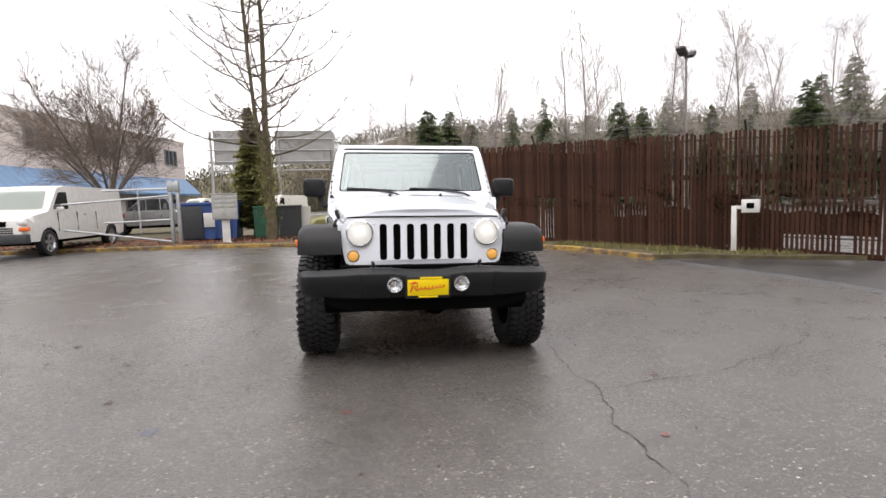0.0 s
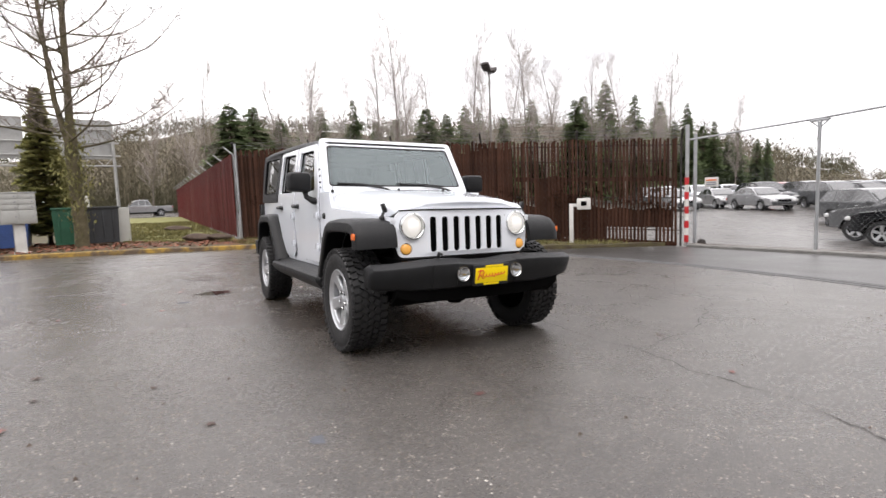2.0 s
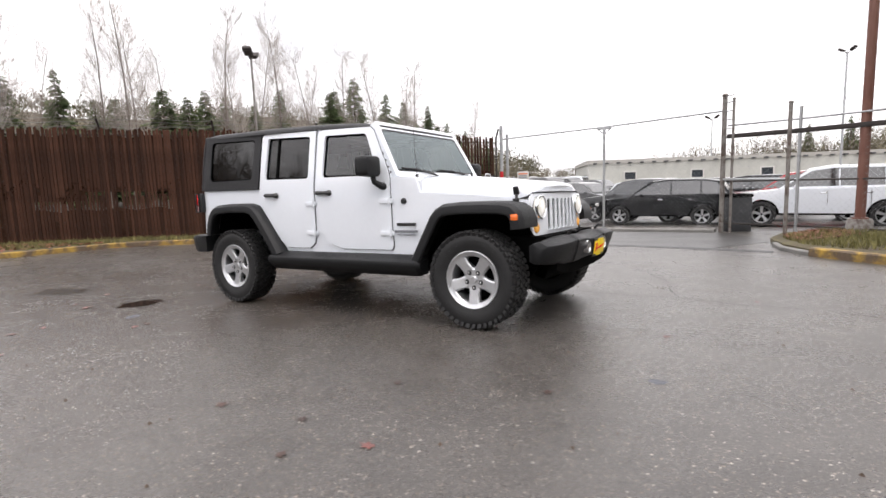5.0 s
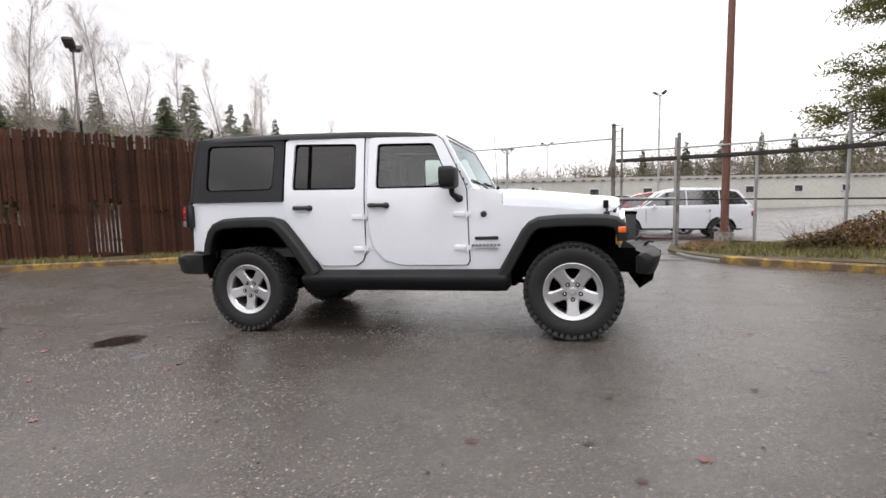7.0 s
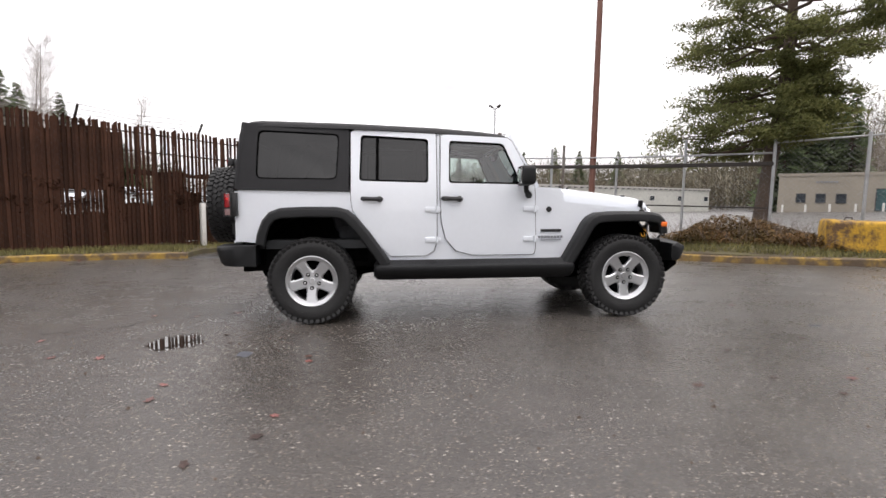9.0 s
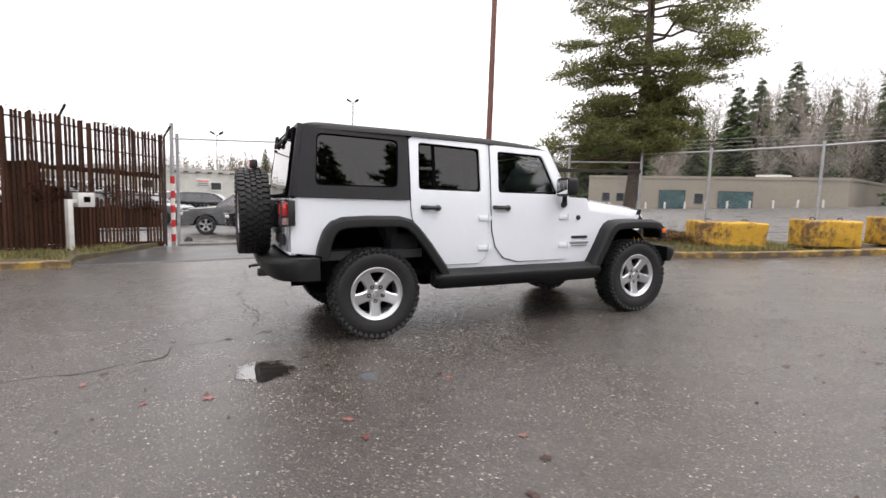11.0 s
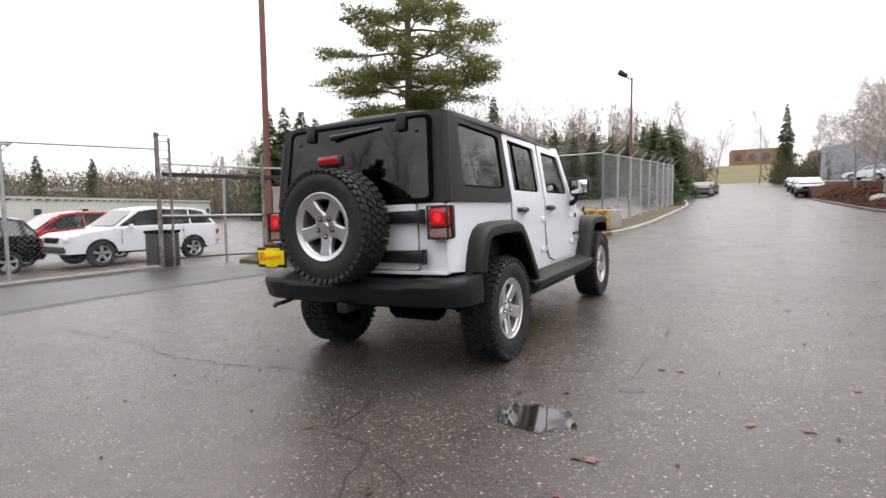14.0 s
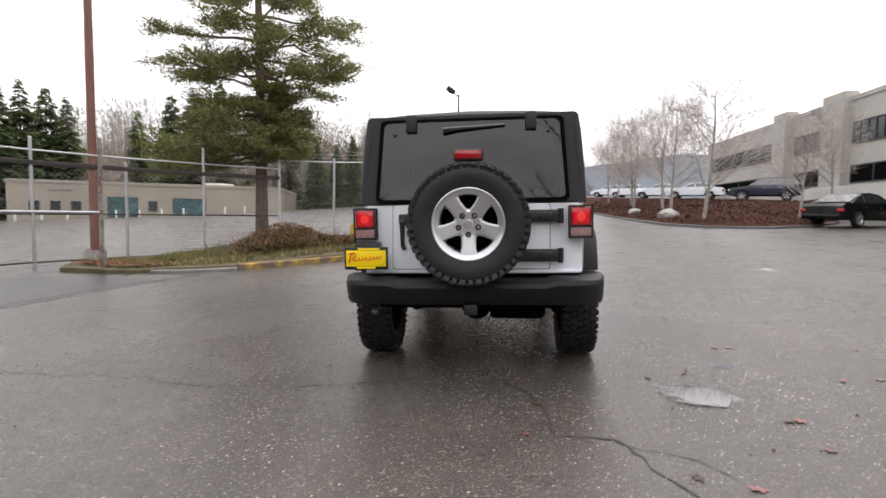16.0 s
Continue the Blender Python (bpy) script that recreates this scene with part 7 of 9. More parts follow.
def conifer(seed, h, w, name="fir_tree", label="dark green conifer behind the fence", mat=None, droop=0.35, dense=1.0):
    """A tapered trunk with whorls of drooping boughs, each a spray of small leaf blades."""
    rng = random.Random(seed)
    root = thing(name, label, "tree")
    V, F = [], []
    branch_mesh(V, F, Vector((0, 0, -0.3)), Vector((0, 0, h)), 0.011 * h + 0.02, 0.02, 8)
    LV, LF = [], []
    z = h * 0.10
    while z < h * 0.985:
        t = (z / h)
        reach = w * (1 - t) ** 0.8 * rng.uniform(0.75, 1.12) + 0.05 * w
        n = max(4, int(8 * dense * (1 - 0.4 * t)))
        zw = z
        a0 = rng.uniform(0, 6.28)
        for k in range(n):
            if rng.random() < 0.10:
                continue
            a = a0 + 2 * math.pi * k / n + rng.uniform(-0.25, 0.25)
            ln = reach * rng.uniform(0.65, 1.15)
            z = zw + rng.uniform(-0.5, 0.5) * h * 0.04
            out = Vector((math.cos(a), math.sin(a), 0))
            side = Vector((-math.sin(a), math.cos(a), 0))
            tip = Vector((0, 0, z)) + out * ln + Vector((0, 0, -droop * ln * rng.uniform(0.5, 1.2) + 0.05 * ln))
            root_p = Vector((0, 0, z))
            branch_mesh(V, F, root_p, tip, 0.02 + 0.006 * ln, 0.006, 3)
            m = max(6, int(13 * dense))
            for j in range(m):
                f = 0.25 + 0.75 * (j + rng.random()) / m
                c = root_p.lerp(tip, f)
                s = (0.15 + 0.24 * (1 - f) + 0.1 * rng.random()) * ln * 0.85 + 0.10
                for sg in (-1, 1):
                    e = c + side * sg * s * rng.uniform(0.6, 1.0) + out * s * 0.5 + Vector((0, 0, rng.uniform(-0.55, 0.45) * s))
                    i = len(LV)
                    LV.extend([c - out * 0.12 * s, e, c + out * 0.35 * s + Vector((0, 0, rng.uniform(-0.1, 0.12) * s))])
                    LF.append((i, i + 1, i + 2))
        z = zw + h * 0.026 * rng.uniform(0.8, 1.25) / dense ** 0.5
    raw("trunk", V, F, BARK, root)
    c = raw("crown", LV, LF, mat or CONIFER, root, "dense drooping evergreen boughs")
    c["kind"] = "stuff"
    return root


def at(az, d, ox=-0.3, oy=-4.15):
    return ox + d * math.sin(radians(az)), oy + d * math.cos(radians(az))


def plant(src, x, y, s=1.0, yaw=0.0, z=None, first=False, sz=None):
    m = pose(x, y, (ground_z(x, y) if z is None else z), 0, 0, yaw) @ Matrix.Diagonal((s, s, sz or s, 1))
    if first:
        src.matrix_basis = m
        return src
    c = copy_thing(src, Matrix.Identity(4))
    c.matrix_basis = m
    return c


# the two bare trees on the north verge
def verge_tree(seed, x, y):
    """A mossy trunk that splits into two leaders, with long limbs that sweep out and turn upwards."""
    rng = random.Random(seed)
    root = thing("bare_tree", "tall bare tree with a mossy trunk on the verge", "tree", pose(x, y, 0.08))
    V, F, TV, TF = [], [], [], []
    def run(pts, r0, r1, n, fine=False):
        for i in range(len(pts) - 1):
            ra, rb = (r0 + (r1 - r0) * k / (len(pts) - 1) for k in (i, i + 1))
            branch_mesh(TV if fine else V, TF if fine else F, pts[i], pts[i + 1], ra, rb, n)
    def sweep(p, a, length, lift0, lift1, k=7):
        pts, q = [p.copy()], p.copy()
        for i in range(k):
            el = lift0 + (lift1 - lift0) * (i / (k - 1)) ** 1.3 + rng.uniform(-0.10, 0.10)
            a += rng.uniform(-0.12, 0.12)
            q = q + Vector((math.cos(a) * math.cos(el), math.sin(a) * math.cos(el), math.sin(el))) * length / k
            pts.append(q.copy())
        return pts
    def along(pts, t):
        f = t * (len(pts) - 1)
        i = min(int(f), len(pts) - 2)
        return pts[i].lerp(pts[i + 1], f - i)
    trunk = [Vector(p) for p in ((0, 0, -0.2), (0.02, 0, 0.6), (0.0, 0.02, 1.6), (-0.02, 0.0, 2.7), (0.0, 0.02, 3.4))]
    run(trunk, 0.19, 0.15, 10)
    leaders = [[trunk[-2], Vector((-0.30, 0.05, 4.2)), Vector((-0.42, 0.1, 6.0)), Vector((-0.50, 0.06, 8.0)), Vector((-0.62, 0.1, 10.5)), Vector((-0.60, 0.12, 12.5))],
               [trunk[-1], Vector((0.05, -0.02, 5.0)), Vector((0.10, 0.0, 7.0)), Vector((0.04, 0.06, 9.0)), Vector((0.16, 0.0, 11.0)), Vector((0.14, 0.0, 13.2))]]
    for ld, r in zip(leaders, (0.085, 0.11)):
        run(ld, r, 0.02, 8)
    for i in range(60):
        t = 0.02 + 0.9 * (i / 60) ** 1.1
        p = along(leaders[i % 2], t)
        ln = interp(t, [0, 0.3, 0.7, 1], [4.0, 3.8, 2.4, 0.8]) * rng.uniform(0.75, 1.15)
        pts = sweep(p, 2.4 * i + rng.uniform(-0.5, 0.5), ln, rng.uniform(-0.05, 0.45), rng.uniform(0.8, 1.35))
        run(pts, 0.034 * (1 - 0.5 * t), 0.008, 5)
        for j in range(int(8 * ln)):
            u = 0.12 + 0.88 * rng.random()
            tw = sweep(along(pts, u), rng.uniform(0, 6.28), rng.uniform(0.3, 0.95) * (1.2 - 0.5 * u), rng.uniform(0.0, 0.7), rng.uniform(0.6, 1.3), 3)
            run(tw, 0.0085, 0.005, 3, True)
            for _ in range(3):
                run(sweep(along(tw, rng.uniform(0.2, 1.0)), rng.uniform(0, 6.28), rng.uniform(0.12, 0.34), rng.uniform(-0.2, 0.9), rng.uniform(0.2, 1.2), 2), 0.0055, 0.004, 3, True)
    raw("trunk", V, F, MOSS_BARK, root, smooth=True)
    raw("crown", TV, TF, TWIG, root, "bare winter twigs")["kind"] = "stuff"
    return root


verge_tree(12, -3.95, 14.5)
cyp = conifer(61, 5.0, 0.95, "columnar_conifer", "narrow olive-green conifer behind the bare tree", material("olive_conifer_foliage", (0.30, 0.29, 0.12), 0.85, spec=0.2, vary=0.35, scale=2, island=0.45, thin=0.5), 0.10, 1.9)
cyp.matrix_basis = pose(-5.0, 16.8, 0.05)
tree_b = bare_tree(5, 7.4, 0.16, "bare_tree", "spreading bare tree before the stucco building", BARK_GREY, TWIG, 3, (16, 10, 8), (0.8, 0.7, 0.65), 0.05, reach=0.9, fork=(1.6, 9, 0.72), rmin=0.006)
plant(tree_b, -11.0, 18.6, first=True, z=0.05)
# moss-hung shrub round the tall tree
rng = random.Random(3)
LV, LF = [], []
for k in range(2600):
    a, rr, z = rng.uniform(0, 6.28), abs(rng.gauss(0.12, 0.20)), rng.triangular(0.3, 4.0, 2.2)
    rr *= 1.3 - abs(z - 2.4) / 3.2
    c = Vector((-3.95 + rr * math.cos(a), 14.5 + rr * math.sin(a), z))
    i = len(LV)
    s = rng.uniform(0.03, 0.085)
    LV += [c, c + Vector((rng.uniform(-s, s), rng.uniform(-s, s), -s)), c + Vector((rng.uniform(-s, s), rng.uniform(-s, s), s * 0.6))]
    LF.append((i, i + 1, i + 2))
tagged(raw("ivy_on_trunk", LV, LF, material("olive_moss", (0.17, 0.16, 0.055), 0.9, vary=0.3, scale=3, island=0.5)), "olive moss and ivy round a bare tree trunk", "ivy", kind="stuff")

# conifers and birches behind the slatted fence
con = [conifer(s, 10, 2.5, label="dark green conifer behind the slatted fence", dense=1.6) for s in (21, 22, 23)]
placed = set()
for i, (az, el, wf) in enumerate(((6.0, 10.2, 1.7), (8.3, 10.0, 1.6), (10.6, 8.8, 1.3), (15.0, 10.0, 1.0), (18.4, 10.9, 0.8), (26.0, 10.0, 1.3), (30.6, 9.9, 1.1), (31.8, 9.5, 1.0), (34.5, 8.8, 0.9), (37.7, 10.2, 1.0), (42.0, 10.0, 1.2), (43.0, 10.4, 1.1), (45.3, 11.4, 1.1), (47.9, 10.0, 0.9), (50.6, 9.2, 0.8), (53.0, 8.6, 0.8), (20.5, 8.6, 1.1), (23.0, 8.9, 1.2), (28.3, 9.2, 1.2), (12.8, 8.4, 1.1))):
    d = 70 + 9 * math.sin(i * 2.3)
    h = 1.2 + d * math.tan(radians(el)) - 0.3
    x, y = at(az, d)
    s = h / 10
    k = i % 3
    m = pose(x, y, 0.0, 0, 0, 57 * i) @ Matrix.Diagonal((s * wf, s * wf, s, 1))
    if k not in placed:
        con[k].matrix_basis = m
        placed.add(k)
    else:
        copy_thing(con[k], Matrix.Identity(4)).matrix_basis = m
bir = [bare_tree(s, 18, 0.13, "birch_tree", "tall slim bare birch behind the slatted fence", BARK_GREY, TWIG_PALE, 3, (50, 8, 4), (0.80, 0.65, 0.7), 0.15, reach=0.42, rmin=0.0088, limb=0.28) for s in (31, 32, 33)]
placed = set()
for i, (az, el) in enumerate(((2.0, 12.5), (3.6, 14.5), (10.8, 13.0), (12.9, 16.2), (14.0, 14.0), (16.4, 13.5), (20.6, 16.5), (22.5, 19.6), (24.3, 15.5), (27.0, 14.0), (31.2, 17.8), (32.4, 15.0), (34.8, 15.6), (36.6, 17.2), (38.6, 13.0), (40.3, 14.2), (43.8, 14.5), (47.0, 14.0), (49.5, 12.5), (51.5, 13.2), (-1.5, 10.5), (57, 9.0))):
    d = 62 + 8 * math.sin(i * 1.7)
    h = 1.2 + d * math.tan(radians(el))
    x, y = at(az, d)
    s = h / 19.5
    k = i % 3
    m = pose(x, y, 0.0, 0, 0, 71 * i) @ Matrix.Diagonal((s * 0.9, s * 0.9, s, 1))
    if k not in placed:
        bir[k].matrix_basis = m
        placed.add(k)
    else:
        copy_thing(bir[k], Matrix.Identity(4)).matrix_basis = m

# conifers and bare trees to the east and south-east
for i, (az, el, d, wf) in enumerate(((131.5, 10.0, 88, 1.2), (133.0, 10.6, 90, 1.2), (134.8, 10.4, 92, 1.2), (136.2, 9.6, 90, 1.1), (141.5, 9.2, 85, 1.0), (144.6, 11.0, 95, 1.2), (146.4, 11.4, 92, 1.2), (149.0, 12.6, 98, 1.2), (152.0, 10.2, 95, 1.0), (155.5, 11.8, 100, 1.0), (158.0, 7.8, 80, 1.3), (160.2, 7.2, 82, 1.3), (162.0, 8.2, 85, 1.2), (164.0, 7.4, 80, 1.4), (166.0, 7.8, 84, 1.3), (167.8, 7.0, 78, 1.4), (169.5, 7.4, 76, 1.3), (171.0, 8.2, 95, 0.9), (-176.6, 9.2, 130, 0.8), (-161.5, 6.2, 95, 0.9), (112, 5.0, 120, 1.0), (109.5, 5.3, 118, 0.9), (106, 4.8, 125, 1.1), (103, 4.9, 122, 1.0), (99, 4.4, 120, 1.0), (96, 4.0, 122, 1.0), (116, 4.9, 116, 1.0), (65.4, 4.4, 88, 1.3), (63.2, 5.2, 84, 1.4), (61.0, 6.4, 82, 1.4), (58.5, 7.0, 80, 1.4), (56.5, 7.6, 78, 1.3), (66.5, 4.6, 85, 0.8), (64.3, 5.6, 80, 1.0), (62.2, 6.6, 80, 1.0), (60.0, 7.2, 78, 1.0))):
    x, y = at(az, d, -2.5, 5.5)
    h = 1.1 + d * math.tan(radians(el)) - ground_z(x, y) + 0.5
    s = h / 10
    copy_thing(con[i % 3], Matrix.Identity(4)).matrix_basis = pose(x, y, ground_z(x, y) - 0.3, 0, 0, 83 * i) @ Matrix.Diagonal((s * wf * 0.8, s * wf * 0.8, s, 1))
for i, (az, el, d) in enumerate(((138.5, 8.2, 80), (140.0, 8.8, 84), (147.6, 10.6, 86), (150.4, 11.4, 84), (151.6, 10.2, 80), (153.4, 10.6, 86), (157.0, 10.0, 90), (159.4, 9.0, 96), (161.2, 9.8, 98), (163.2, 10.2, 100), (165.2, 10.8, 104), (168.4, 10.6, 106), (170.4, 10.2, 110), (173.5, 11.0, 116), (175.5, 10.4, 120), (177.8, 9.0, 128), (-178.6, 9.2, 132), (-174.5, 8.2, 130), (-172.8, 8.6, 128), (-170.6, 7.6, 120), (-168.0, 7.0, 110))):
    x, y = at(az, d, -2.5, 5.5)
    h = 1.1 + d * math.tan(radians(el)) - ground_z(x, y)
    s = h / 19.5
    c = copy_thing(bir[i % 3], Matrix.Identity(4))
    c.matrix_basis = pose(x, y, ground_z(x, y) - 0.3, 0, 0, 49 * i) @ Matrix.Diagonal((s * 1.2, s * 1.2, s, 1))
    c["label"] = "bare brown tree on the far slope"
# tall conifers west of the yard, seen mirrored in the car windows
for i, (x, y, s) in enumerate(((-22.5, -12.5, 1.25), (-26.0, -8.0, 1.35), (-29.0, -16.0, 1.5), (-33.0, -4.0, 1.4))):
    c = copy_thing(con[i % 3], Matrix.Identity(4))
    c.matrix_basis = pose(x, y, ground_z(x, y) - 0.2, 0, 0, 40 * i) @ Matrix.Diagonal((s * 1.5, s * 1.5, s, 1))
    c["label"] = "tall dark conifer at the western edge of the yard"
hedge = conifer(41, 6.2, 2.0, "fir_tree", "bushy dark fir at the end of the road fence", None, 0.25, 1.3)
for i, (x, y, s) in enumerate(((2.6, -33.5, 0.8), (3.6, -37, 0.95), (2.9, -41, 1.05), (4.6, -44, 1.15), (3.2, -49, 1.1), (5.4, -53, 1.2))):
    plant(hedge, x, y, s, 60 * i, first=(i == 0))

# bare trees on the mulch bank
tree_c = bare_tree(51, 6.4, 0.11, "bare_tree", "bare grey-barked tree on the mulch bank", BARK_PALE, TWIG_PALE, 3, (24, 10, 7), (1.0, 0.75, 0.7), 0.05, reach=0.95, rmin=0.0065)
tree_d = bare_tree(52, 6.2, 0.10, "bare_tree", "bare grey-barked tree on the mulch bank", BARK_PALE, TWIG_PALE, 3, (24, 10, 7), (0.95, 0.75, 0.7), 0.06, reach=0.95, rmin=0.0065)
def bank_rise(x, y):
    """Extra height of the mulch bank behind its front edge."""
    e = min((Vector((x, y)) - Vector(p)).length for p in BANK_EDGE)
    return min(0.95, 0.05 + 0.16 * e)
BANK_FRONT = [(-6.4, -34.0), (-6.6, -27.0), (-6.9, -20.0), (-7.3, -16.5), (-8.4, -14.8), (-10.5, -14.6), (-13.5, -16.6), (-16.5, -20.0)]
BANK_EDGE = [tuple(Vector(a).lerp(Vector(b), k / 6)) for a, b in zip(BANK_FRONT, BANK_FRONT[1:]) for k in range(6)]
bank = patch("mulch_bank", BANK_FRONT + [(-19.0, -25.0), (-18.0, -33), (-13.5, -44), (-10.0, -58), (-7.2, -58)], MULCH, "bank of red-brown bark mulch below a car park", 0.0, "bank", grid=1.0, bump_amp=0.06, extra=bank_rise)
strip(BANK_FRONT, 0.15, 0.10, LOT, "kerb_bank", "dark wet concrete kerb before the mulch bank")
upper = patch("upper_lot", [(-18.0, -33), (-19.0, -25.0), (-27.0, -23), (-27.4, -70), (-9.0, -70), (-10.0, -58), (-13.5, -44)], LOT, "raised asphalt car park before the office", 0.97, "ground", grid=3.0)
for i, (x, y, s, src) in enumerate(((-9.0, -16.6, 1.0, tree_c), (-9.0, -21.0, 0.98, tree_d), (-9.6, -24.5, 1.0, tree_c), (-8.8, -28.0, 1.0, tree_d), (-9.6, -32.0, 1.05, tree_c), (-8.9, -36.5, 1.0, tree_d), (-10.5, -40.5, 1.1, tree_c), (-14.5, -19.6, 0.85, tree_d), (-20.5, -27.5, 1.0, tree_d))):
    plant(src, x, y, s * 0.84, 77 * i, z=ground_z(x, y) + bank_rise(x, y) * 0.9, first=(i in (0, 1)))
for i, (x, y, s) in enumerate(((-8.3, -19.2, 0.5), (-7.9, -24.0, 0.35))):
    rk = thing("boulder", "pale boulder half sunk in the mulch", "rock", pose(x, y, ground_z(x, y) + 0.3, 0, 0, 50 * i))
    bm = bmesh.new()
    bmesh.ops.create_icosphere(bm, subdivisions=3, radius=s)
    for v in bm.verts:
        v.co *= 1 + 0.25 * noise.noise(v.co * 2.2 / s)
        v.co.z *= 0.7
    part("rock", bm, CONCRETE, rk, angle=20)

# ---- the near pine ----
def pine(x, y):
    rng = random.Random(77)
    root = thing("pine_tree", "big shaggy pine with a bare leaning trunk", "tree", pose(x, y, ground_z(x, y) + 0.2))
    V, F, LV, LF = [], [], [], []
    spine = [Vector(p) for p in ((0, 0, -0.3), (0.04, -0.06, 0.6), (0.14, -0.27, 1.9), (0.26, -0.50, 3.1), (0.36, -0.69, 4.4), (0.40, -0.74, 6.2), (0.42, -0.70, 8.6), (0.38, -0.72, 11.0))]
    rs = [0.22, 0.185, 0.165, 0.15, 0.13, 0.11, 0.075, 0.03]
    for i in range(len(spine) - 1):
        branch_mesh(V, F, spine[i], spine[i + 1], rs[i], rs[i + 1], 10)
    def on_spine(z):
        for i in range(len(spine) - 1):
            if spine[i].z <= z <= spine[i + 1].z:
                return spine[i].lerp(spine[i + 1], (z - spine[i].z) / (spine[i + 1].z - spine[i].z))
        return spine[-1]
    def tuft(c, axis, n, size):
        for _ in range(n):
            d = (axis * 0.5 + Vector((rng.gauss(0, 1), rng.gauss(0, 1), rng.gauss(0.25, 0.7)))).normalized()
            o = c + Vector((rng.gauss(0, 1), rng.gauss(0, 1), rng.gauss(-0.05, 0.42))) * size * 0.55
            ln = size * rng.uniform(0.26, 0.52)
            w = d.orthogonal().normalized() * ln * 0.15
            i = len(LV)
            LV.extend([o - w, o + w, o + d * ln])
            LF.append((i, i + 1, i + 2))
    def limb(z, a, ln, rise, foliage=1.0, size=0.30, sub=7, inner=0.35):
        p0 = on_spine(z)
        out = Vector((math.cos(a), math.sin(a), 0))
        pts = [p0]
        for k in range(1, 6):
            t = k / 5
            pts.append(p0 + out * ln * t + Vector((0, 0, rise * ln * t * (1.1 - 0.4 * t))) + Vector((rng.uniform(-1, 1), rng.uniform(-1, 1), rng.uniform(-1, 1))) * 0.05 * ln)
        for k in range(5):
            branch_mesh(V, F, pts[k], pts[k + 1], 0.045 * (1 - k / 6) * (0.5 + ln / 4), 0.045 * (1 - (k + 1) / 6) * (0.5 + ln / 4), 5)
        for k in range(sub):
            t = inner + (1 - inner) * (k + rng.random()) / sub
            i = min(int(t * 5), 4)
            b = pts[i].lerp(pts[i + 1], t * 5 - i)
            sd = Matrix.Rotation(rng.choice((-1, 1)) * rng.uniform(0.5, 1.2), 3, "Z") @ out
            sl = ln * rng.uniform(0.18, 0.40)
            e = b + sd * sl + Vector((0, 0, rng.uniform(-0.35, 0.50) * sl))
            branch_mesh(V, F, b, e, 0.014, 0.005, 3)
            for q in (0.45, 0.75, 1.0):
                tuft(b.lerp(e, q), sd, int(105 * foliage), size)
        tuft(pts[-1], out, int(130 * foliage), size * 1.1)
    # dense lower skirt, reaching out and down towards the north-east
    for k in range(36):
        z = 2.25 + 2.0 * (k / 36) + rng.uniform(-0.1, 0.1)
        a = 2.4 * k + rng.uniform(-0.3, 0.3)
        lean = max(0.0, math.cos(a - 0.75))
        limb(z, a, (1.45 + 1.45 * lean) * rng.uniform(0.7, 1.05) * (1.12 - 0.2 * (z - 2.25)), 0.14 - 0.42 * lean + rng.uniform(-0.08, 0.08), 0.40, 0.27, 8, 0.30)
    # open crown in tiers, foliage in clumps at the limb ends
    turn = 0.6
    for z0, count, ln, rise in ((4.6, 5, 2.3, 0.14), (5.15, 5, 2.2, 0.02), (5.8, 5, 2.4, 0.08), (6.5, 5, 2.1, 0.12), (7.3, 4, 1.8, 0.15), (8.1, 3, 1.55, 0.2), (8.9, 3, 1.3, 0.25), (9.7, 3, 1.0, 0.3), (10.4, 2, 0.7, 0.4)):
        turn += 0.75
        for k in range(count):
            limb(z0 + rng.uniform(-0.18, 0.18), turn + 6.283 * k / count + rng.uniform(-0.25, 0.25), ln * rng.uniform(0.8, 1.12), rise + rng.uniform(-0.20, 0.14), 0.52, 0.27, 9, 0.40)
    for a in (3.4, 2.9, 0.9):
        limb(4.5 + rng.uniform(-0.1, 0.4), a, 2.0, -0.26, 0.34, 0.24, 5, 0.55)
    tuft(spine[-1], Vector((0, 0, 1)), 120, 0.4)
    raw("trunk", V, F, BARK, root, smooth=True)
    c = raw("crown", LV, LF, NEEDLE, root, "shaggy clumps of green pine needles")
    c["kind"] = "stuff"
    return root


pine(6.60, -6.95)

# ---- far wooded slopes ----
def ridge(az):
    return interp(az % 360, [0, 6, 12, 18, 24, 33, 42, 50, 57, 63, 70, 85, 100, 115, 125, 135, 145, 155, 165, 172, 180, 188, 200, 215, 240, 300, 330, 345, 360],
                  [30, 33, 33, 32, 31, 30, 28, 23, 16, 9, 1, 1, 8, 11, 13, 18, 25, 29, 27, 20, 9, 8, 8, 6, 4, 3, 6, 16, 30])


verts, faces = [], []
NA, RINGS = 120, ((128, 0.0), (150, 0.3), (185, 0.75), (230, 1.0), (300, 1.0), (420, 0.6))
for i in range(NA):
    az = 360 * i / NA
    for d, k in RINGS:
        x, y = at(az, d)
        verts.append((x, y, ground_z(x, y) * (0.4 if 150 < az < 215 else 0) - 1.0 + ridge(az) * k * (1 + 0.18 * noise.noise((az * 0.11, d * 0.02, 0)))))
nr = len(RINGS)
for i in range(NA):
    for j in range(nr - 1):
        a, b = i * nr + j, ((i + 1) % NA) * nr + j
        faces.append((a, b, b + 1, a + 1))
hill = tagged(raw("hills", verts, faces, HILL, smooth=True), "low wooded hills round the yard in winter brown", "hill", kind="structure")
rng = random.Random(9)
LV, LF = [], []
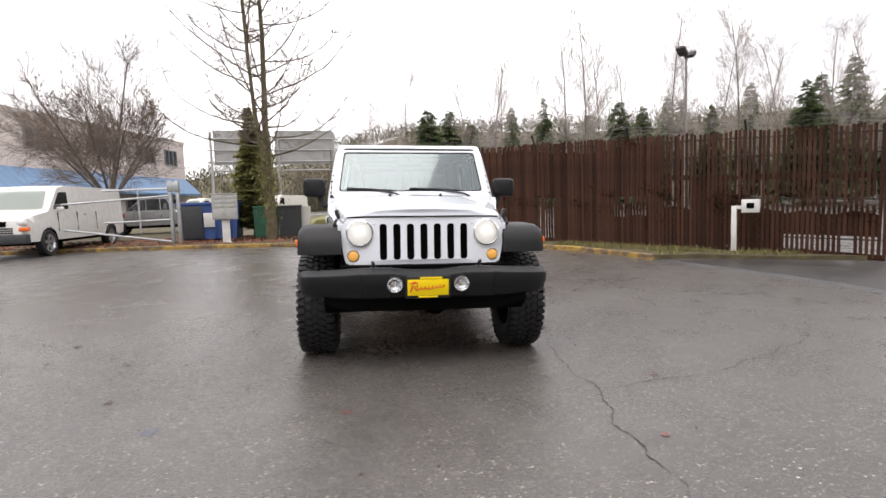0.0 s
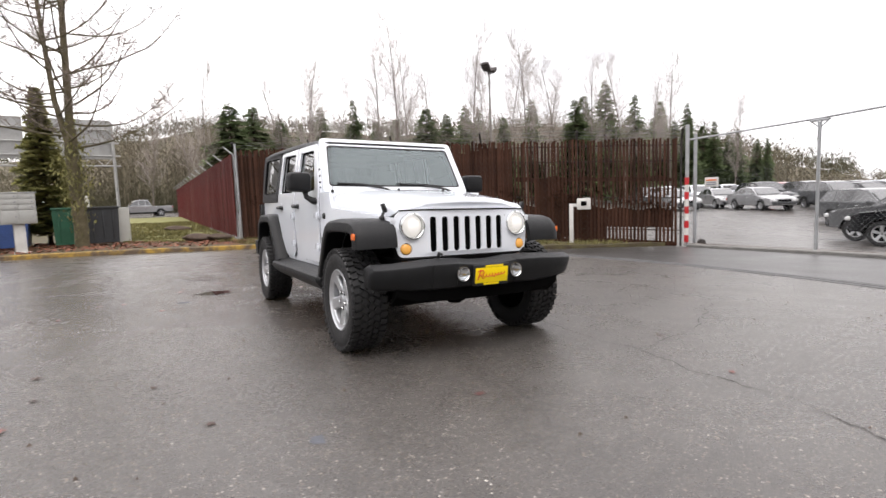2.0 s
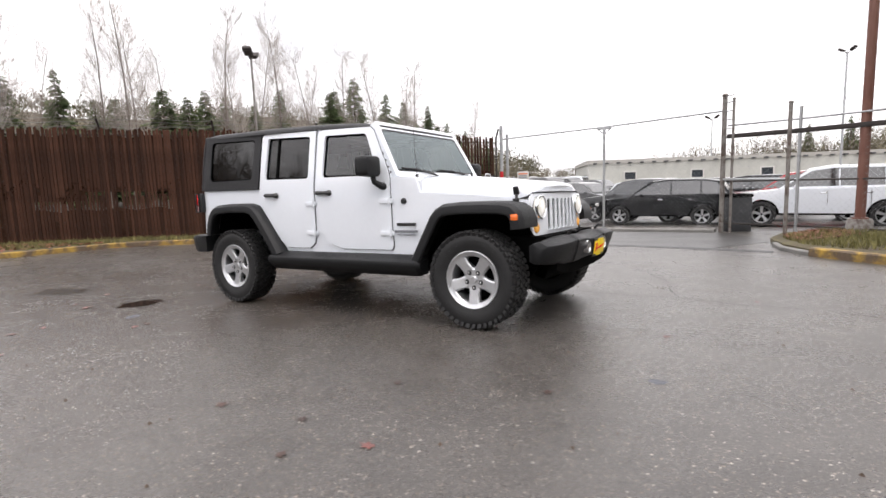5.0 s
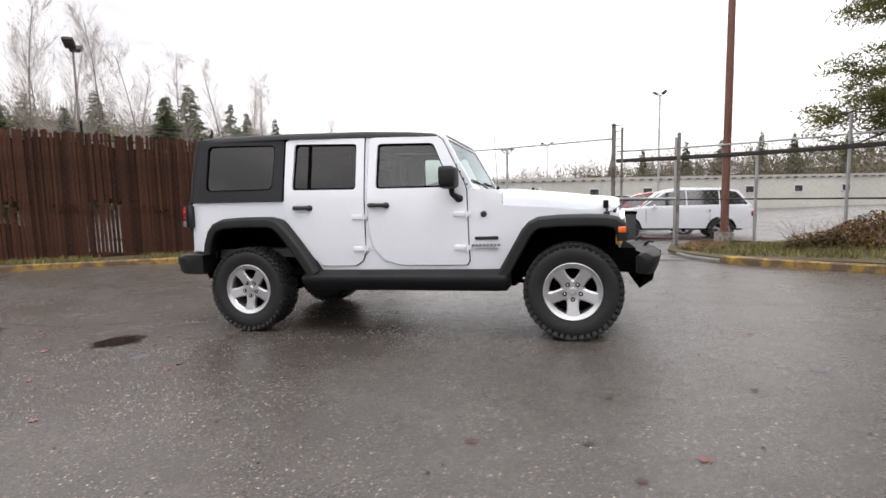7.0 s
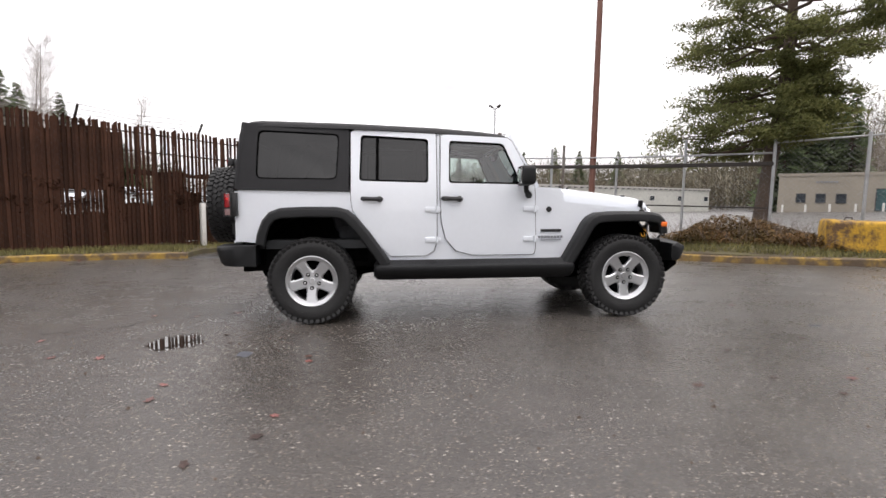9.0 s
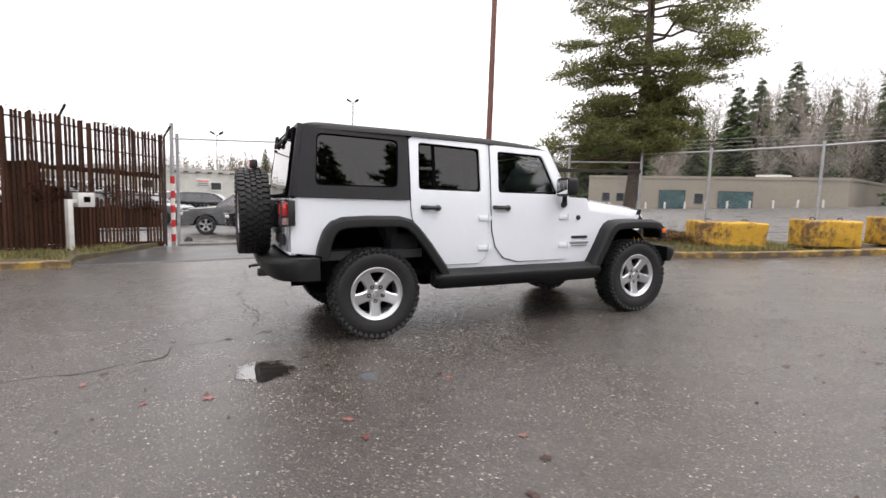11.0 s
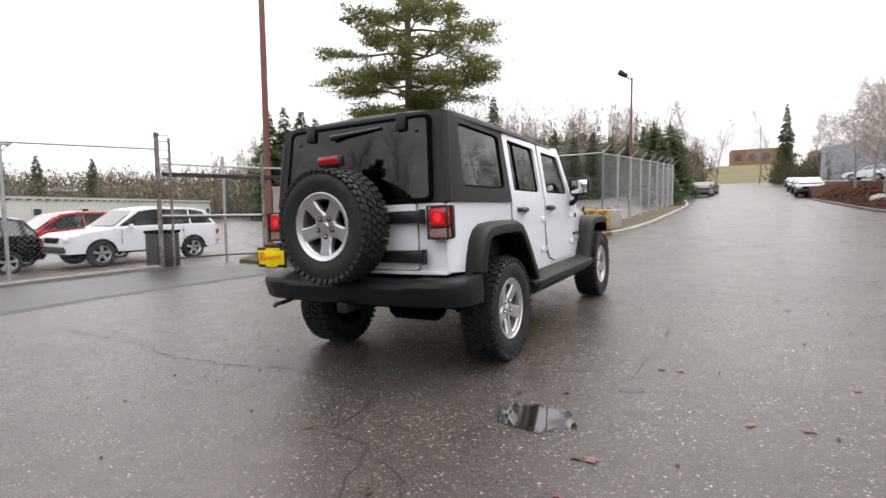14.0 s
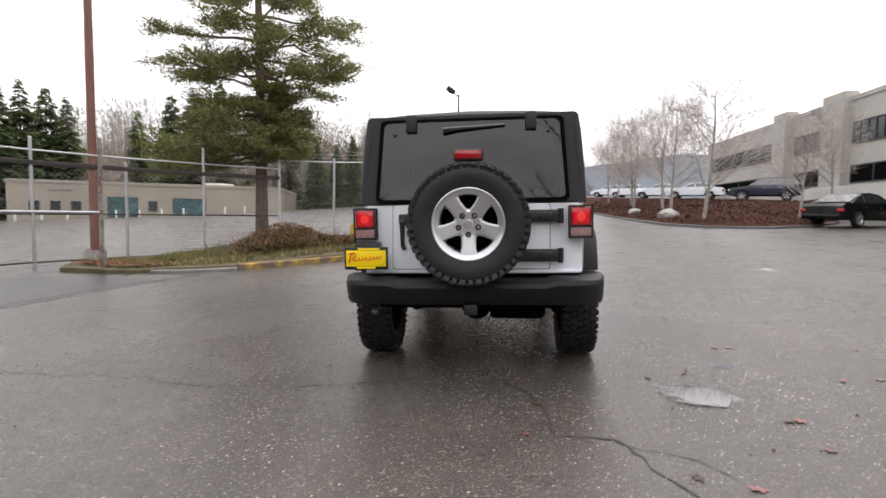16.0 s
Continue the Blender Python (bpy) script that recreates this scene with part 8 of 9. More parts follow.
for k in range(15000):
    az = rng.uniform(0, 360)
    if 178 < az < 186 or 67 < az < 88:
        continue
    d = rng.uniform(135, 240)
    x, y = at(az, d)
    t = interp(d, [128, 150, 185, 230], [0, 0.3, 0.75, 1.0])
    z = ground_z(x, y) * (0.4 if 150 < az < 215 else 0) - 1.0 + ridge(az) * t
    h = rng.uniform(2.5, 6.5) if rng.random() < 0.8 else rng.uniform(6, 10)
    for q in range(16):
        c = Vector((x + rng.gauss(0, 0.9), y + rng.gauss(0, 0.9), z + h * rng.uniform(0.1, 0.95)))
        s = rng.uniform(0.2, 0.55)
        i = len(LV)
        a = rng.uniform(0, 6.28)
        w = Vector((math.cos(a), math.sin(a), 0)) * s * 0.30
        LV += [c - w, c + w, c + Vector((rng.uniform(-s, s), rng.uniform(-s, s), s * 2.2))]
        LF.append((i, i + 1, i + 2))
tagged(raw("far_woods", LV, LF, WOODS), "brown and olive winter woods on the far hills", "woods", kind="stuff")
# nearer brown thickets behind the lots
LV, LF = [], []
for k in range(5200):
    az = rng.choice((rng.uniform(92, 128), rng.uniform(134, 176), rng.uniform(134, 176), rng.uniform(-8, 10), rng.uniform(184, 200)))
    d = rng.uniform(95, 125)
    x, y = at(az, d)
    z = ground_z(x, y)
    h = rng.uniform(1.0, 5.5) + (3.0 if 134 < az < 176 else 0)
    for q in range(16):
        c = Vector((x + rng.gauss(0, 0.8), y + rng.gauss(0, 0.8), z + h * rng.uniform(0.05, 1.0)))
        s = rng.uniform(0.10, 0.30)
        i = len(LV)
        a = rng.uniform(0, 6.28)
        w = Vector((math.cos(a), math.sin(a), 0)) * s * 0.35
        LV += [c - w, c + w, c + Vector((rng.uniform(-s, s), rng.uniform(-s, s), s * 3.0))]
        LF.append((i, i + 1, i + 2))
tagged(raw("thicket", LV, LF, WOODS), "brown leafless thicket behind the lots", "thicket", kind="stuff")

# leafless woodland that closes the skyline behind the fences
def skyline(az):
    return interp(az, [-14, -5, 0, 10, 20, 30, 45, 52, 58, 64, 69, 78, 86, 104, 114, 124, 132, 140, 150, 165, 172, 176, 186, 192, 206],
                  [2.5, 6.0, 8.6, 9.0, 8.4, 8.8, 8.6, 7.6, 6.8, 4.4, 1.2, 1.0, 3.4, 4.6, 4.2, 5.6, 9.2, 10.4, 11.6, 11.4, 9.6, 7.0, 5.4, 6.0, 5.0])


LV, LF = [], []
for k in range(3600):
    az = rng.uniform(-14, 206) if k % 5 < 3 else (rng.uniform(128, 177) if k % 5 == 3 else rng.uniform(-8, 62))
    d = rng.uniform(92, 126)
    if 176.5 < az < 186:
        continue
    x, y = at(az, d, -2.5, 2.0)
    z0 = ground_z(x, y) - 0.3
    h = 1.1 + d * math.tan(radians(skyline(az) * rng.uniform(0.55, 1.05))) - z0
    if h < 1.5:
        continue
    lean = Vector((rng.uniform(-0.06, 0.06), rng.uniform(-0.06, 0.06), 1))
    base = Vector((x, y, z0))
    side = Vector((math.cos(radians(az)), -math.sin(radians(az)), 0))
    i = len(LV)
    LV += [base - side * 0.10, base + side * 0.10, base + lean * h]
    LF.append((i, i + 1, i + 2))
    for q in range(62):
        t = rng.uniform(0.12, 0.99)
        c = base + lean * h * t + Vector((rng.gauss(0, 0.45), rng.gauss(0, 0.45), 0))
        a = rng.uniform(0, 6.28)
        ln = rng.uniform(0.5, 1.0) * (0.10 * h + 0.6) * (1.15 - 0.6 * t)
        e = c + Vector((math.cos(a) * 0.8, math.sin(a) * 0.8, rng.uniform(0.35, 1.0))) * ln
        w = Vector((-math.sin(a), math.cos(a), 0.3)) * rng.uniform(0.025, 0.07)
        i = len(LV)
        LV += [c - w, c + w, e]
        LF.append((i, i + 1, i + 2))
tagged(raw("bare_woodland", LV, LF, BARE_WOODS), "leafless grey-brown woodland behind the fences", "woods", kind="stuff")

# ---- fences ----
def fence_post(x, y, h, r=0.032, mat=None, name="fence_post", label="round galvanised fence post", base=None, cap=True, group="fence posts"):
    z = (ground_z(x, y) if base is None else base)
    root = thing(name, label, "post", pose(x, y, z), group)
    bm = bmesh.new()
    tube(bm, [(0, 0, -0.3), (0, 0, h)], r, 10)
    part("shaft", bm, mat or GALV, root)
    if cap:
        bm = bmesh.new()
        bmesh.ops.create_uvsphere(bm, u_segments=10, v_segments=6, radius=r * 1.25, matrix=Matrix.Translation((0, 0, h)) @ Matrix.Diagonal((1, 1, 0.7, 1)))
        part("cap", bm, mat or GALV, root)
    return root


def lines_mesh(name, segs, r, mat, parent=None, label=""):
    """Many thin three-sided wires as one mesh."""
    V, F = [], []
    for a, b in segs:
        a, b = Vector(a), Vector(b)
        d = (b - a).normalized()
        u = d.orthogonal().normalized()
        w = d.cross(u)
        i = len(V)
        for p in (a, b):
            for k in range(3):
                t = 2 * math.pi * k / 3
                V.append(p + (u * math.cos(t) + w * math.sin(t)) * r)
        for k in range(3):
            F.append((i + k, i + (k + 1) % 3, i + 3 + (k + 1) % 3, i + 3 + k))
    return raw(name, V, F, mat, parent, label)


def chain_link(name, a, b, za, zb, height, label, pitch=0.075, r=0.0012, rails=(), rail_r=0.02, bottom=0.04, rail_mat=None):
    """A chain-link panel between two plan points: a woven wire diagonal net with rails."""
    a, b = Vector(a), Vector(b)
    L = (b - a).length
    d = (b - a) / L
    root = thing(name, label, "fence", Matrix.Translation((a.x, a.y, 0)), "chain-link panels")
    def P(u, v):
        z = za + (zb - za) * u / L + bottom + v
        return (d.x * u, d.y * u, z)
    H = height - bottom
    segs = []
    step = pitch * 1.414
    k = -int(H / step) - 1
    while k * step < L:
        u0 = k * step
        s0, s1 = max(0, -u0), min(H, L - u0)
        if s1 > s0:
            segs.append((P(u0 + s0, s0), P(u0 + s1, s1)))
            segs.append((P(u0 + s0, H - s0), P(u0 + s1, H - s1)))
        k += 1
    net = lines_mesh("wire_net", segs, r, WIRE, root, "woven grey wire net")
    net["kind"] = "stuff"
    for v in rails:
        bm = bmesh.new()
        tube(bm, [P(0, v - bottom), P(L, v - bottom)], rail_r, 8)
        part("rail", bm, rail_mat or GALV, root)
    return root


# the tall slatted fence from its corner to the gate
FA, FB = Vector((0.39, 14.37)), Vector((10.25, 5.28))
fdir = (FB - FA).normalized()
fnrm = Vector((fdir.y, -fdir.x))
flen = (FB - FA).length
if fnrm.dot(Vector((0, -1))) < 0:
    fnrm = -fnrm
slat_fence = thing("slatted_fence", "tall fence of weathered dark brown slats with gaps", "fence", Matrix.Translation((FA.x, FA.y, 0)))


def fence_base(u):
    p = FA + fdir * u
    return interp(u, [0, 6, flen], [0.12, -0.02, -0.30])


rnd = random.Random(7)
slat_meshes = []
for k in range(6):
    bm = bmesh.new()
    h = 2.78
    w = 0.062
    top = [rnd.uniform(-0.05, 0.04), rnd.uniform(-0.05, 0.04)]
    lean = rnd.uniform(-0.006, 0.006)
    ring0 = [Vector((x, y, -0.06)) for x, y in ((-w / 2, -0.006), (w / 2, -0.006), (w / 2, 0.006), (-w / 2, 0.006))]
    mid = [Vector((x + lean, y + rnd.uniform(-0.004, 0.004), h * 0.5)) for x, y in ((-w / 2, -0.006), (w / 2, -0.006), (w / 2, 0.006), (-w / 2, 0.006))]
    ring1 = [Vector((x, y, h + top[0 if x < 0 else 1])) for x, y in ((-w / 2, -0.006), (w / 2, -0.006), (w / 2, 0.006), (-w / 2, 0.006))]
    loft(bm, [ring0, mid, ring1])
    me = bpy.data.meshes.new("slat")
    bm.to_mesh(me)
    bm.free()
    me.materials.append(SLAT)
    slat_meshes.append(me)
short_top = []
for lo, hi in ((1.26, 2.76), (-0.06, 1.08), (0.45, 2.76)):
    bm = bmesh.new()
    w = 0.062
    loft(bm, [[Vector((x, y, z)) for x, y in ((-w / 2, -0.006), (w / 2, -0.006), (w / 2, 0.006), (-w / 2, 0.006))] for z in (lo, hi)])
    me = bpy.data.meshes.new("slat_short")
    bm.to_mesh(me)
    bm.free()
    me.materials.append(SLAT)
    short_top.append(me)
ang = math.degrees(math.atan2(fdir.y, fdir.x))
u, i = 0.06, 0
while u < flen - 0.05:
    gap_zone = 1.0 < u < 4.2 or 5.3 < u < 6.0 or 7.6 < u
    open_zone = u > 8.9
    kinds = []
    if gap_zone:
        q = rnd.random()
        if q < 0.22:
            kinds = [short_top[0], short_top[1]] if rnd.random() < 0.85 else [short_top[0]]
        elif q < 0.27:
            kinds = [short_top[2]]
        else:
            kinds = [slat_meshes[i % 6]]
    elif rnd.random() < 0.985:
        kinds = [slat_meshes[rnd.randrange(6)]]
    for me in kinds:
        s = new("slat", me)
        s.parent = slat_fence
        off = rnd.uniform(-0.006, 0.006)
        s.matrix_basis = pose(fdir.x * u + fnrm.x * off, fdir.y * u + fnrm.y * off, fence_base(u) + rnd.uniform(-0.02, 0.05), rnd.uniform(-0.4, 0.4), rnd.uniform(-0.5, 0.5), ang + rnd.uniform(-4, 4))
    u += rnd.uniform(0.090, 0.100) if open_zone else rnd.uniform(0.067, 0.073) if not gap_zone else rnd.uniform(0.074, 0.082)
    i += 1
for v in (0.35, 1.22, 2.2, 2.62):
    bm = bmesh.new()
    tube(bm, [(fdir.x * q - fnrm.x * 0.03, fdir.y * q - fnrm.y * 0.03, fence_base(q) + v) for q in (0, 3, 6, 9, 12, flen)], 0.018, 6)
    part("rail", bm, DARK_STEEL, slat_fence)
for k in range(6):
    q = k * flen / 5
    bm = bmesh.new()
    tube(bm, [(fdir.x * q - fnrm.x * 0.06, fdir.y * q - fnrm.y * 0.06, fence_base(q) - 0.2), (fdir.x * q - fnrm.x * 0.06, fdir.y * q - fnrm.y * 0.06, fence_base(q) + 2.75), (fdir.x * q + fnrm.x * 0.16, fdir.y * q + fnrm.y * 0.16, fence_base(q) + 3.02)], 0.028, 8)
    part("fence_post", bm, DARK_STEEL, slat_fence)
# brown sheets added behind parts of the slats to block the bright gaps
for u0, u1, v0, v1 in ((0.0, 1.0, 0.05, 2.6), (1.0, 2.2, 0.95, 2.6), (1.0, 2.2, 0.05, 0.72), (2.2, 4.2, 1.18, 2.6), (2.2, 4.2, 0.05, 0.74), (4.2, 5.3, 0.05, 2.6), (5.3, 6.0, 1.2, 2.5), (6.0, 7.6, 0.05, 2.45), (7.6, 8.5, 1.25, 2.6), (7.6, 8.5, 0.05, 0.75), (8.5, 8.95, 0.05, 2.6), (8.95, 9.6, 0.05, 0.98), (9.6, 10.3, 0.05, 1.75), (10.3, 10.75, 0.1, 1.35), (10.75, 11.5, 0.1, 0.98), (11.5, 13.2, 0.42, 0.92), (0.0, 13.3, -0.25, 0.08), (9.0, 13.2, 1.66, 1.78)):
    bm = bmesh.new()
    loft(bm, [[Vector((fdir.x * q - fnrm.x * o, fdir.y * q - fnrm.y * o, fence_base(q) + v)) for o, v in ((0.014, v0), (0.014, v1 + 0.04 * math.sin(7 * q)), (0.018, v1 + 0.04 * math.sin(7 * q)), (0.018, v0))] for q in np.linspace(u0, u1, 12)])
    part("screen_cloth", bm, MATTE_BROWN, slat_fence, "dark brown sheet added behind the slats to block the gaps")
segs = []
for v, o in ((2.83, 0.0), (2.92, 0.07), (3.01, 0.14)):
    n = 30
    for k in range(n):
        a, b = k * flen / n, (k + 1) * flen / n
        wob = [0.03 * math.sin(3.1 * t + v * 9) for t in (a, b)]
        segs.append(tuple((fdir.x * t + fnrm.x * o, fdir.y * t + fnrm.y * o, fence_base(t) + v + w) for t, w in zip((a, b), wob)))
net_segs = []
step = 0.16
k = -20
while k * step < flen:
    u0 = k * step
    s0, s1 = max(0, -u0), min(2.7, flen - u0)
    if s1 > s0:
        for flip in (0, 1):
            ends = []
            for sv in (s0, s1):
                t = u0 + sv
                ends.append((fdir.x * t + fnrm.x * 0.016, fdir.y * t + fnrm.y * 0.016, fence_base(t) + (2.7 - sv if flip else sv) + 0.03))
            net_segs.append(tuple(ends))
    k += 1
lines_mesh("wire_net", net_segs, 0.0013, DARK_STEEL, slat_fence, "woven grey wire net")["kind"] = "stuff"
# dead ivy caught in the net
DV, DF = [], []
for k in range(5200):
    q = rnd.uniform(6.8, 13.2) if k % 4 else rnd.uniform(0.3, 7)
    v = rnd.gauss(1.15, 0.22) if k % 5 else 2.72 + rnd.gauss(0, 0.06)
    if noise.noise((q * 1.3, v * 1.8, 3.0)) < 0.08:
        continue
    c = Vector((fdir.x * q + fnrm.x * rnd.uniform(0.01, 0.07), fdir.y * q + fnrm.y * rnd.uniform(0.01, 0.07), fence_base(q) + v))
    s = rnd.uniform(0.02, 0.05)
    i = len(DV)
    DV += [c + Vector((rnd.uniform(-s, s), rnd.uniform(-s, s), rnd.uniform(-s, s))) for _ in range(3)]
    DF.append((i, i + 1, i + 2))
raw("dead_ivy", DV, DF, MATTE_BROWN, slat_fence, "clumps of dead brown ivy")["kind"] = "stuff"
bw = lines_mesh("barbed_wire", segs, 0.006, WIRE, slat_fence, "slack barbed wire")
bw["kind"] = "stuff"
bm = bmesh.new()
tube(bm, [(0.02, -0.06, -0.1), (0.0, -0.06, 3.12)], 0.038, 12)
part("corner_post", bm, GALV, slat_fence, "grey corner post")

# the red sheet fence that runs away from the corner
red_fence = thing("red_fence", "long fence of close-set dull red slats", "fence", pose(0.30, 14.5, 0))
me_long = []
for k in range(3):
    bm = bmesh.new()
    box(bm, (0, 0, 1.36), (0.012, 0.118, 2.64 + 0.05 * k))
    me = bpy.data.meshes.new("slat_red")
    bm.to_mesh(me)
    bm.free()
    me.materials.append(SLAT_RED)
    me_long.append(me)
for k in range(280):
    yy = 0.1 + k * 0.125 * (1 + k * 0.0005)
    s = new("slat", me_long[k % 3])
    s.parent = red_fence
    s.matrix_basis = pose(-0.005 * yy + rnd.uniform(-0.008, 0.008), yy, 0.10, 0, 0, rnd.uniform(-2, 2))
for k in range(14):
    bm = bmesh.new()
    tube(bm, [(0.07 - 0.016 * k, 0.2 + 3.0 * k, -0.1), (0.07 - 0.016 * k, 0.2 + 3.0 * k, 2.8), (-0.22 - 0.016 * k, 0.2 + 3.0 * k, 3.05)], 0.028, 6)
    part("fence_post", bm, GALV, red_fence)
lines_mesh("barbed_wire", [((-0.05 - 0.1 * j, 0.2, 2.85 + 0.09 * j), (-0.25 - 0.1 * j, 40, 2.85 + 0.09 * j)) for j in range(3)], 0.006, WIRE, red_fence)

# gate in the fence: posts, overhead rail, chain-link leaf
def striped_post():
    x, y = 10.30, 5.15
    z = ground_z(x, y)
    root = thing("gate_post", "galvanised gate post with red and white reflective bands", "post", pose(x, y, z))
    bm = bmesh.new()
    tube(bm, [(0, 0, -0.3), (0, 0, 3.2)], 0.05, 12)
    part("shaft", bm, GALV, root)
    bm = bmesh.new()
    tube(bm, [(0.16, -0.12, -0.3), (0.16, -0.12, 2.95)], 0.045, 12)
    part("second_shaft", bm, GALV, root)
    for k in range(9):
        bm = bmesh.new()
        tube(bm, [(-0.01, 0.0, 0.12 + 0.19 * k), (-0.01, 0.0, 0.31 + 0.19 * k)], 0.056, 12)
        part("reflective_band", bm, RED_TAPE if k % 2 == 0 else WHITE_PAINT, root)
    bm = bmesh.new()
    lathe(bm, [(0.0, -0.03), (0.09, -0.03), (0.11, -0.01), (0.11, 0.01), (0.09, 0.03), (0, 0.03)], 16, pose(0.12, -0.35, 0.11, 0, 0, 20))
    part("roller", bm, DARK_STEEL, root)
    return root


striped_post()
mid_post = fence_post(10.2, 2.0, 2.76, 0.035, GALV, "gate_post", "thin grey post with a bracketed T head")
bm = bmesh.new()
box(bm, (0, 0, 2.80), (0.06, 0.34, 0.05), 0.01)
tube(bm, [(0, -0.2, 2.82), (0, 0, 2.64), (0, 0.2, 2.82)], 0.015, 6)
part("t_head", bm, GALV, mid_post)
for k, (x, y, h) in enumerate(((9.80, -0.92, 3.22), (9.62, -1.12, 3.1))):
    fence_post(x, y, h, 0.055 if k == 0 else 0.03, RUSTED_POST, "gate_post", "tall grey gate post with rungs")
rung = thing("gate_ladder", "grey bracket rungs between two gate posts", "bracket", Matrix.Translation((0, 0, 0)))
for z in (2.2, 2.4, 2.6, 2.8, 2.95):
    bm = bmesh.new()
    tube(bm, [(9.80, -0.92, z), (9.62, -1.12, z)], 0.012, 6)
    part("rung", bm, GALV, rung)
over = thing("gate_wire", "thin overhead pipe rail from post to post", "rail")
bm = bmesh.new()
tube(bm, [(10.3, 5.15, 2.42), (10.2, 2.0, 2.52), (9.8, -0.92, 2.62)], 0.022, 8)
part("pipe", bm, GALV, over)
chain_link("sliding_gate", (10.28, 5.0), (10.18, 2.05), ground_z(10.2, 5), ground_z(10.2, 2), 2.0, "chain-link sliding gate leaf with pipe frame", rails=(0.08,), r=0.0011, rail_mat=RUSTED_POST)
chain_link("sliding_gate", (10.18, 1.95), (9.82, -0.8), ground_z(10.2, 2), ground_z(9.8, -0.8), 2.0, "chain-link sliding gate leaf with pipe frame", rails=(0.08,), r=0.0011, rail_mat=RUSTED_POST)

gs = thing("gate_sign", "small white sign with orange bars wired to the gate", "sign", pose(10.24, 4.42, 1.30, 0, 0, -88))
bm = bmesh.new()
box(bm, (0, 0, 0), (0.36, 0.012, 0.24), 0.004)
part("panel", bm, WHITE_PAINT, gs)
for z, w, mt in ((0.05, 0.28, AMBER_OFF), (-0.01, 0.24, BADGE_GREY), (-0.06, 0.26, BADGE_GREY)):
    bm = bmesh.new()
    box(bm, (0, -0.008, z), (w, 0.006, 0.03), 0.001)
    part("text_bar", bm, mt, gs)

# the fence line south of the gate: dark beam, rails, posts
S_LINE = [(9.75, -1.0), (9.35, -2.4), (8.5, -4.0), (7.4, -5.35), (6.0, -6.75)]
for k, (x, y) in enumerate(S_LINE[1:]):
    fence_post(x, y, 2.72 if k % 2 == 0 else 2.3, 0.034, GALV, "fence_post", "thin grey fence post")
cant = thing("cantilever_frame", "dark steel beam and pipe rails of a cantilever gate", "gate")
for v, r, mt in ((2.42, 0.022, GALV), (1.12, 0.018, DARK_STEEL), (0.12, 0.018, DARK_STEEL)):
    bm = bmesh.new()
    tube(bm, [(x, y, 0.0 + v - 0.15) for x, y in S_LINE], r, 8)
    part("rail", bm, mt, cant)
bm = bmesh.new()
for a, b in zip(S_LINE, S_LINE[1:]):
    a, b = Vector((*a, 2.02)), Vector((*b, 2.02))
    mid = (a + b) / 2
    box(bm, mid, (0.07, (b - a).length + 0.02, 0.10), 0.008, Matrix.Rotation(math.atan2(b.y - a.y, b.x - a.x) - math.pi / 2, 4, "Z"))
part("beam", bm, DARK_STEEL, cant, "heavy dark steel beam")
for a, b in zip(S_LINE, S_LINE[1:]):
    chain_link("chain_link_fence", a, b, -0.12, -0.05, 2.0, "grey chain-link fence between round posts", pitch=0.09)
fence_post(7.64, -2.18, 2.62, 0.036, RUSTED_POST, "fence_post", "rusty grey steel post holding a pipe arm")
arm = thing("swing_arm", "long grey pipe arm resting on a post", "gate arm")
bm = bmesh.new()
tube(bm, [(7.64, -2.18, 1.02), (9.75, -0.95, 1.02)], 0.026, 8)
part("pipe", bm, GALV, arm)
# plain box for a dark air-conditioner-like unit beside the gate
unit_root = thing("waste_bin", "dark square air-conditioner-like unit beside the gate", "bin", pose(10.2, -1.2, ground_z(10.2, -1.2), 0, 0, 20))
bm = bmesh.new()
box(bm, (0, 0, 0.42), (0.55, 0.55, 0.84), 0.03)
part("body", bm, CABIN, unit_root)
bm = bmesh.new()
box(bm, (0, 0, 0.88), (0.6, 0.6, 0.08), 0.03)
part("lid", bm, DARK, unit_root)

# the tall chain-link fence behind the island and along the road
T_LINE = [(6.0, -6.75), (4.85, -8.05), (3.1, -9.9), (1.70, -11.5)]
def tall_base(x, y):
    return ground_z(x, y) + 0.12 + 0.03 * max(0, min(1, (-y - 9) / 4))
for (x, y) in T_LINE:
    fence_post(x, y, 2.42 + 0.19 * max(0, min(1, (-y - 9) / 4)), 0.036, GALV, "fence_post", "tall galvanised fence post", base=tall_base(x, y))
for a, b in zip(T_LINE, T_LINE[1:]):
    chain_link("chain_link_fence", a, b, tall_base(*a) + 0.19 * max(0, min(1, (-a[1] - 9) / 4)), tall_base(*b) + 0.19 * max(0, min(1, (-b[1] - 9) / 4)), 2.36, "tall chain-link fence panel with top rail", rails=(2.36,), rail_r=0.022, pitch=0.08)
R_LINE = [(1.70, -11.5), (1.62, -13.6), (1.55, -15.8), (1.5, -18.0), (1.45, -20.2), (1.4, -22.4), (1.38, -24.6), (1.36, -26.8), (1.34, -29.0)]
for k, (x, y) in enumerate(R_LINE):
    fp = fence_post(x, y, 2.49, 0.036, GALV, "fence_post", "galvanised fence post with an angled barbed-wire arm", base=tall_base(x, y))
    bm = bmesh.new()
    tube(bm, [(0, 0, 2.47), (-0.26, 0.0, 2.75)], 0.018, 6)
    part("arm", bm, GALV, fp)
for a, b in zip(R_LINE, R_LINE[1:]):
    chain_link("chain_link_fence", a, b, tall_base(*a), tall_base(*b), 2.44, "chain-link fence panel along the road", rails=(2.44,), pitch=0.07, r=0.0019)
segs = []
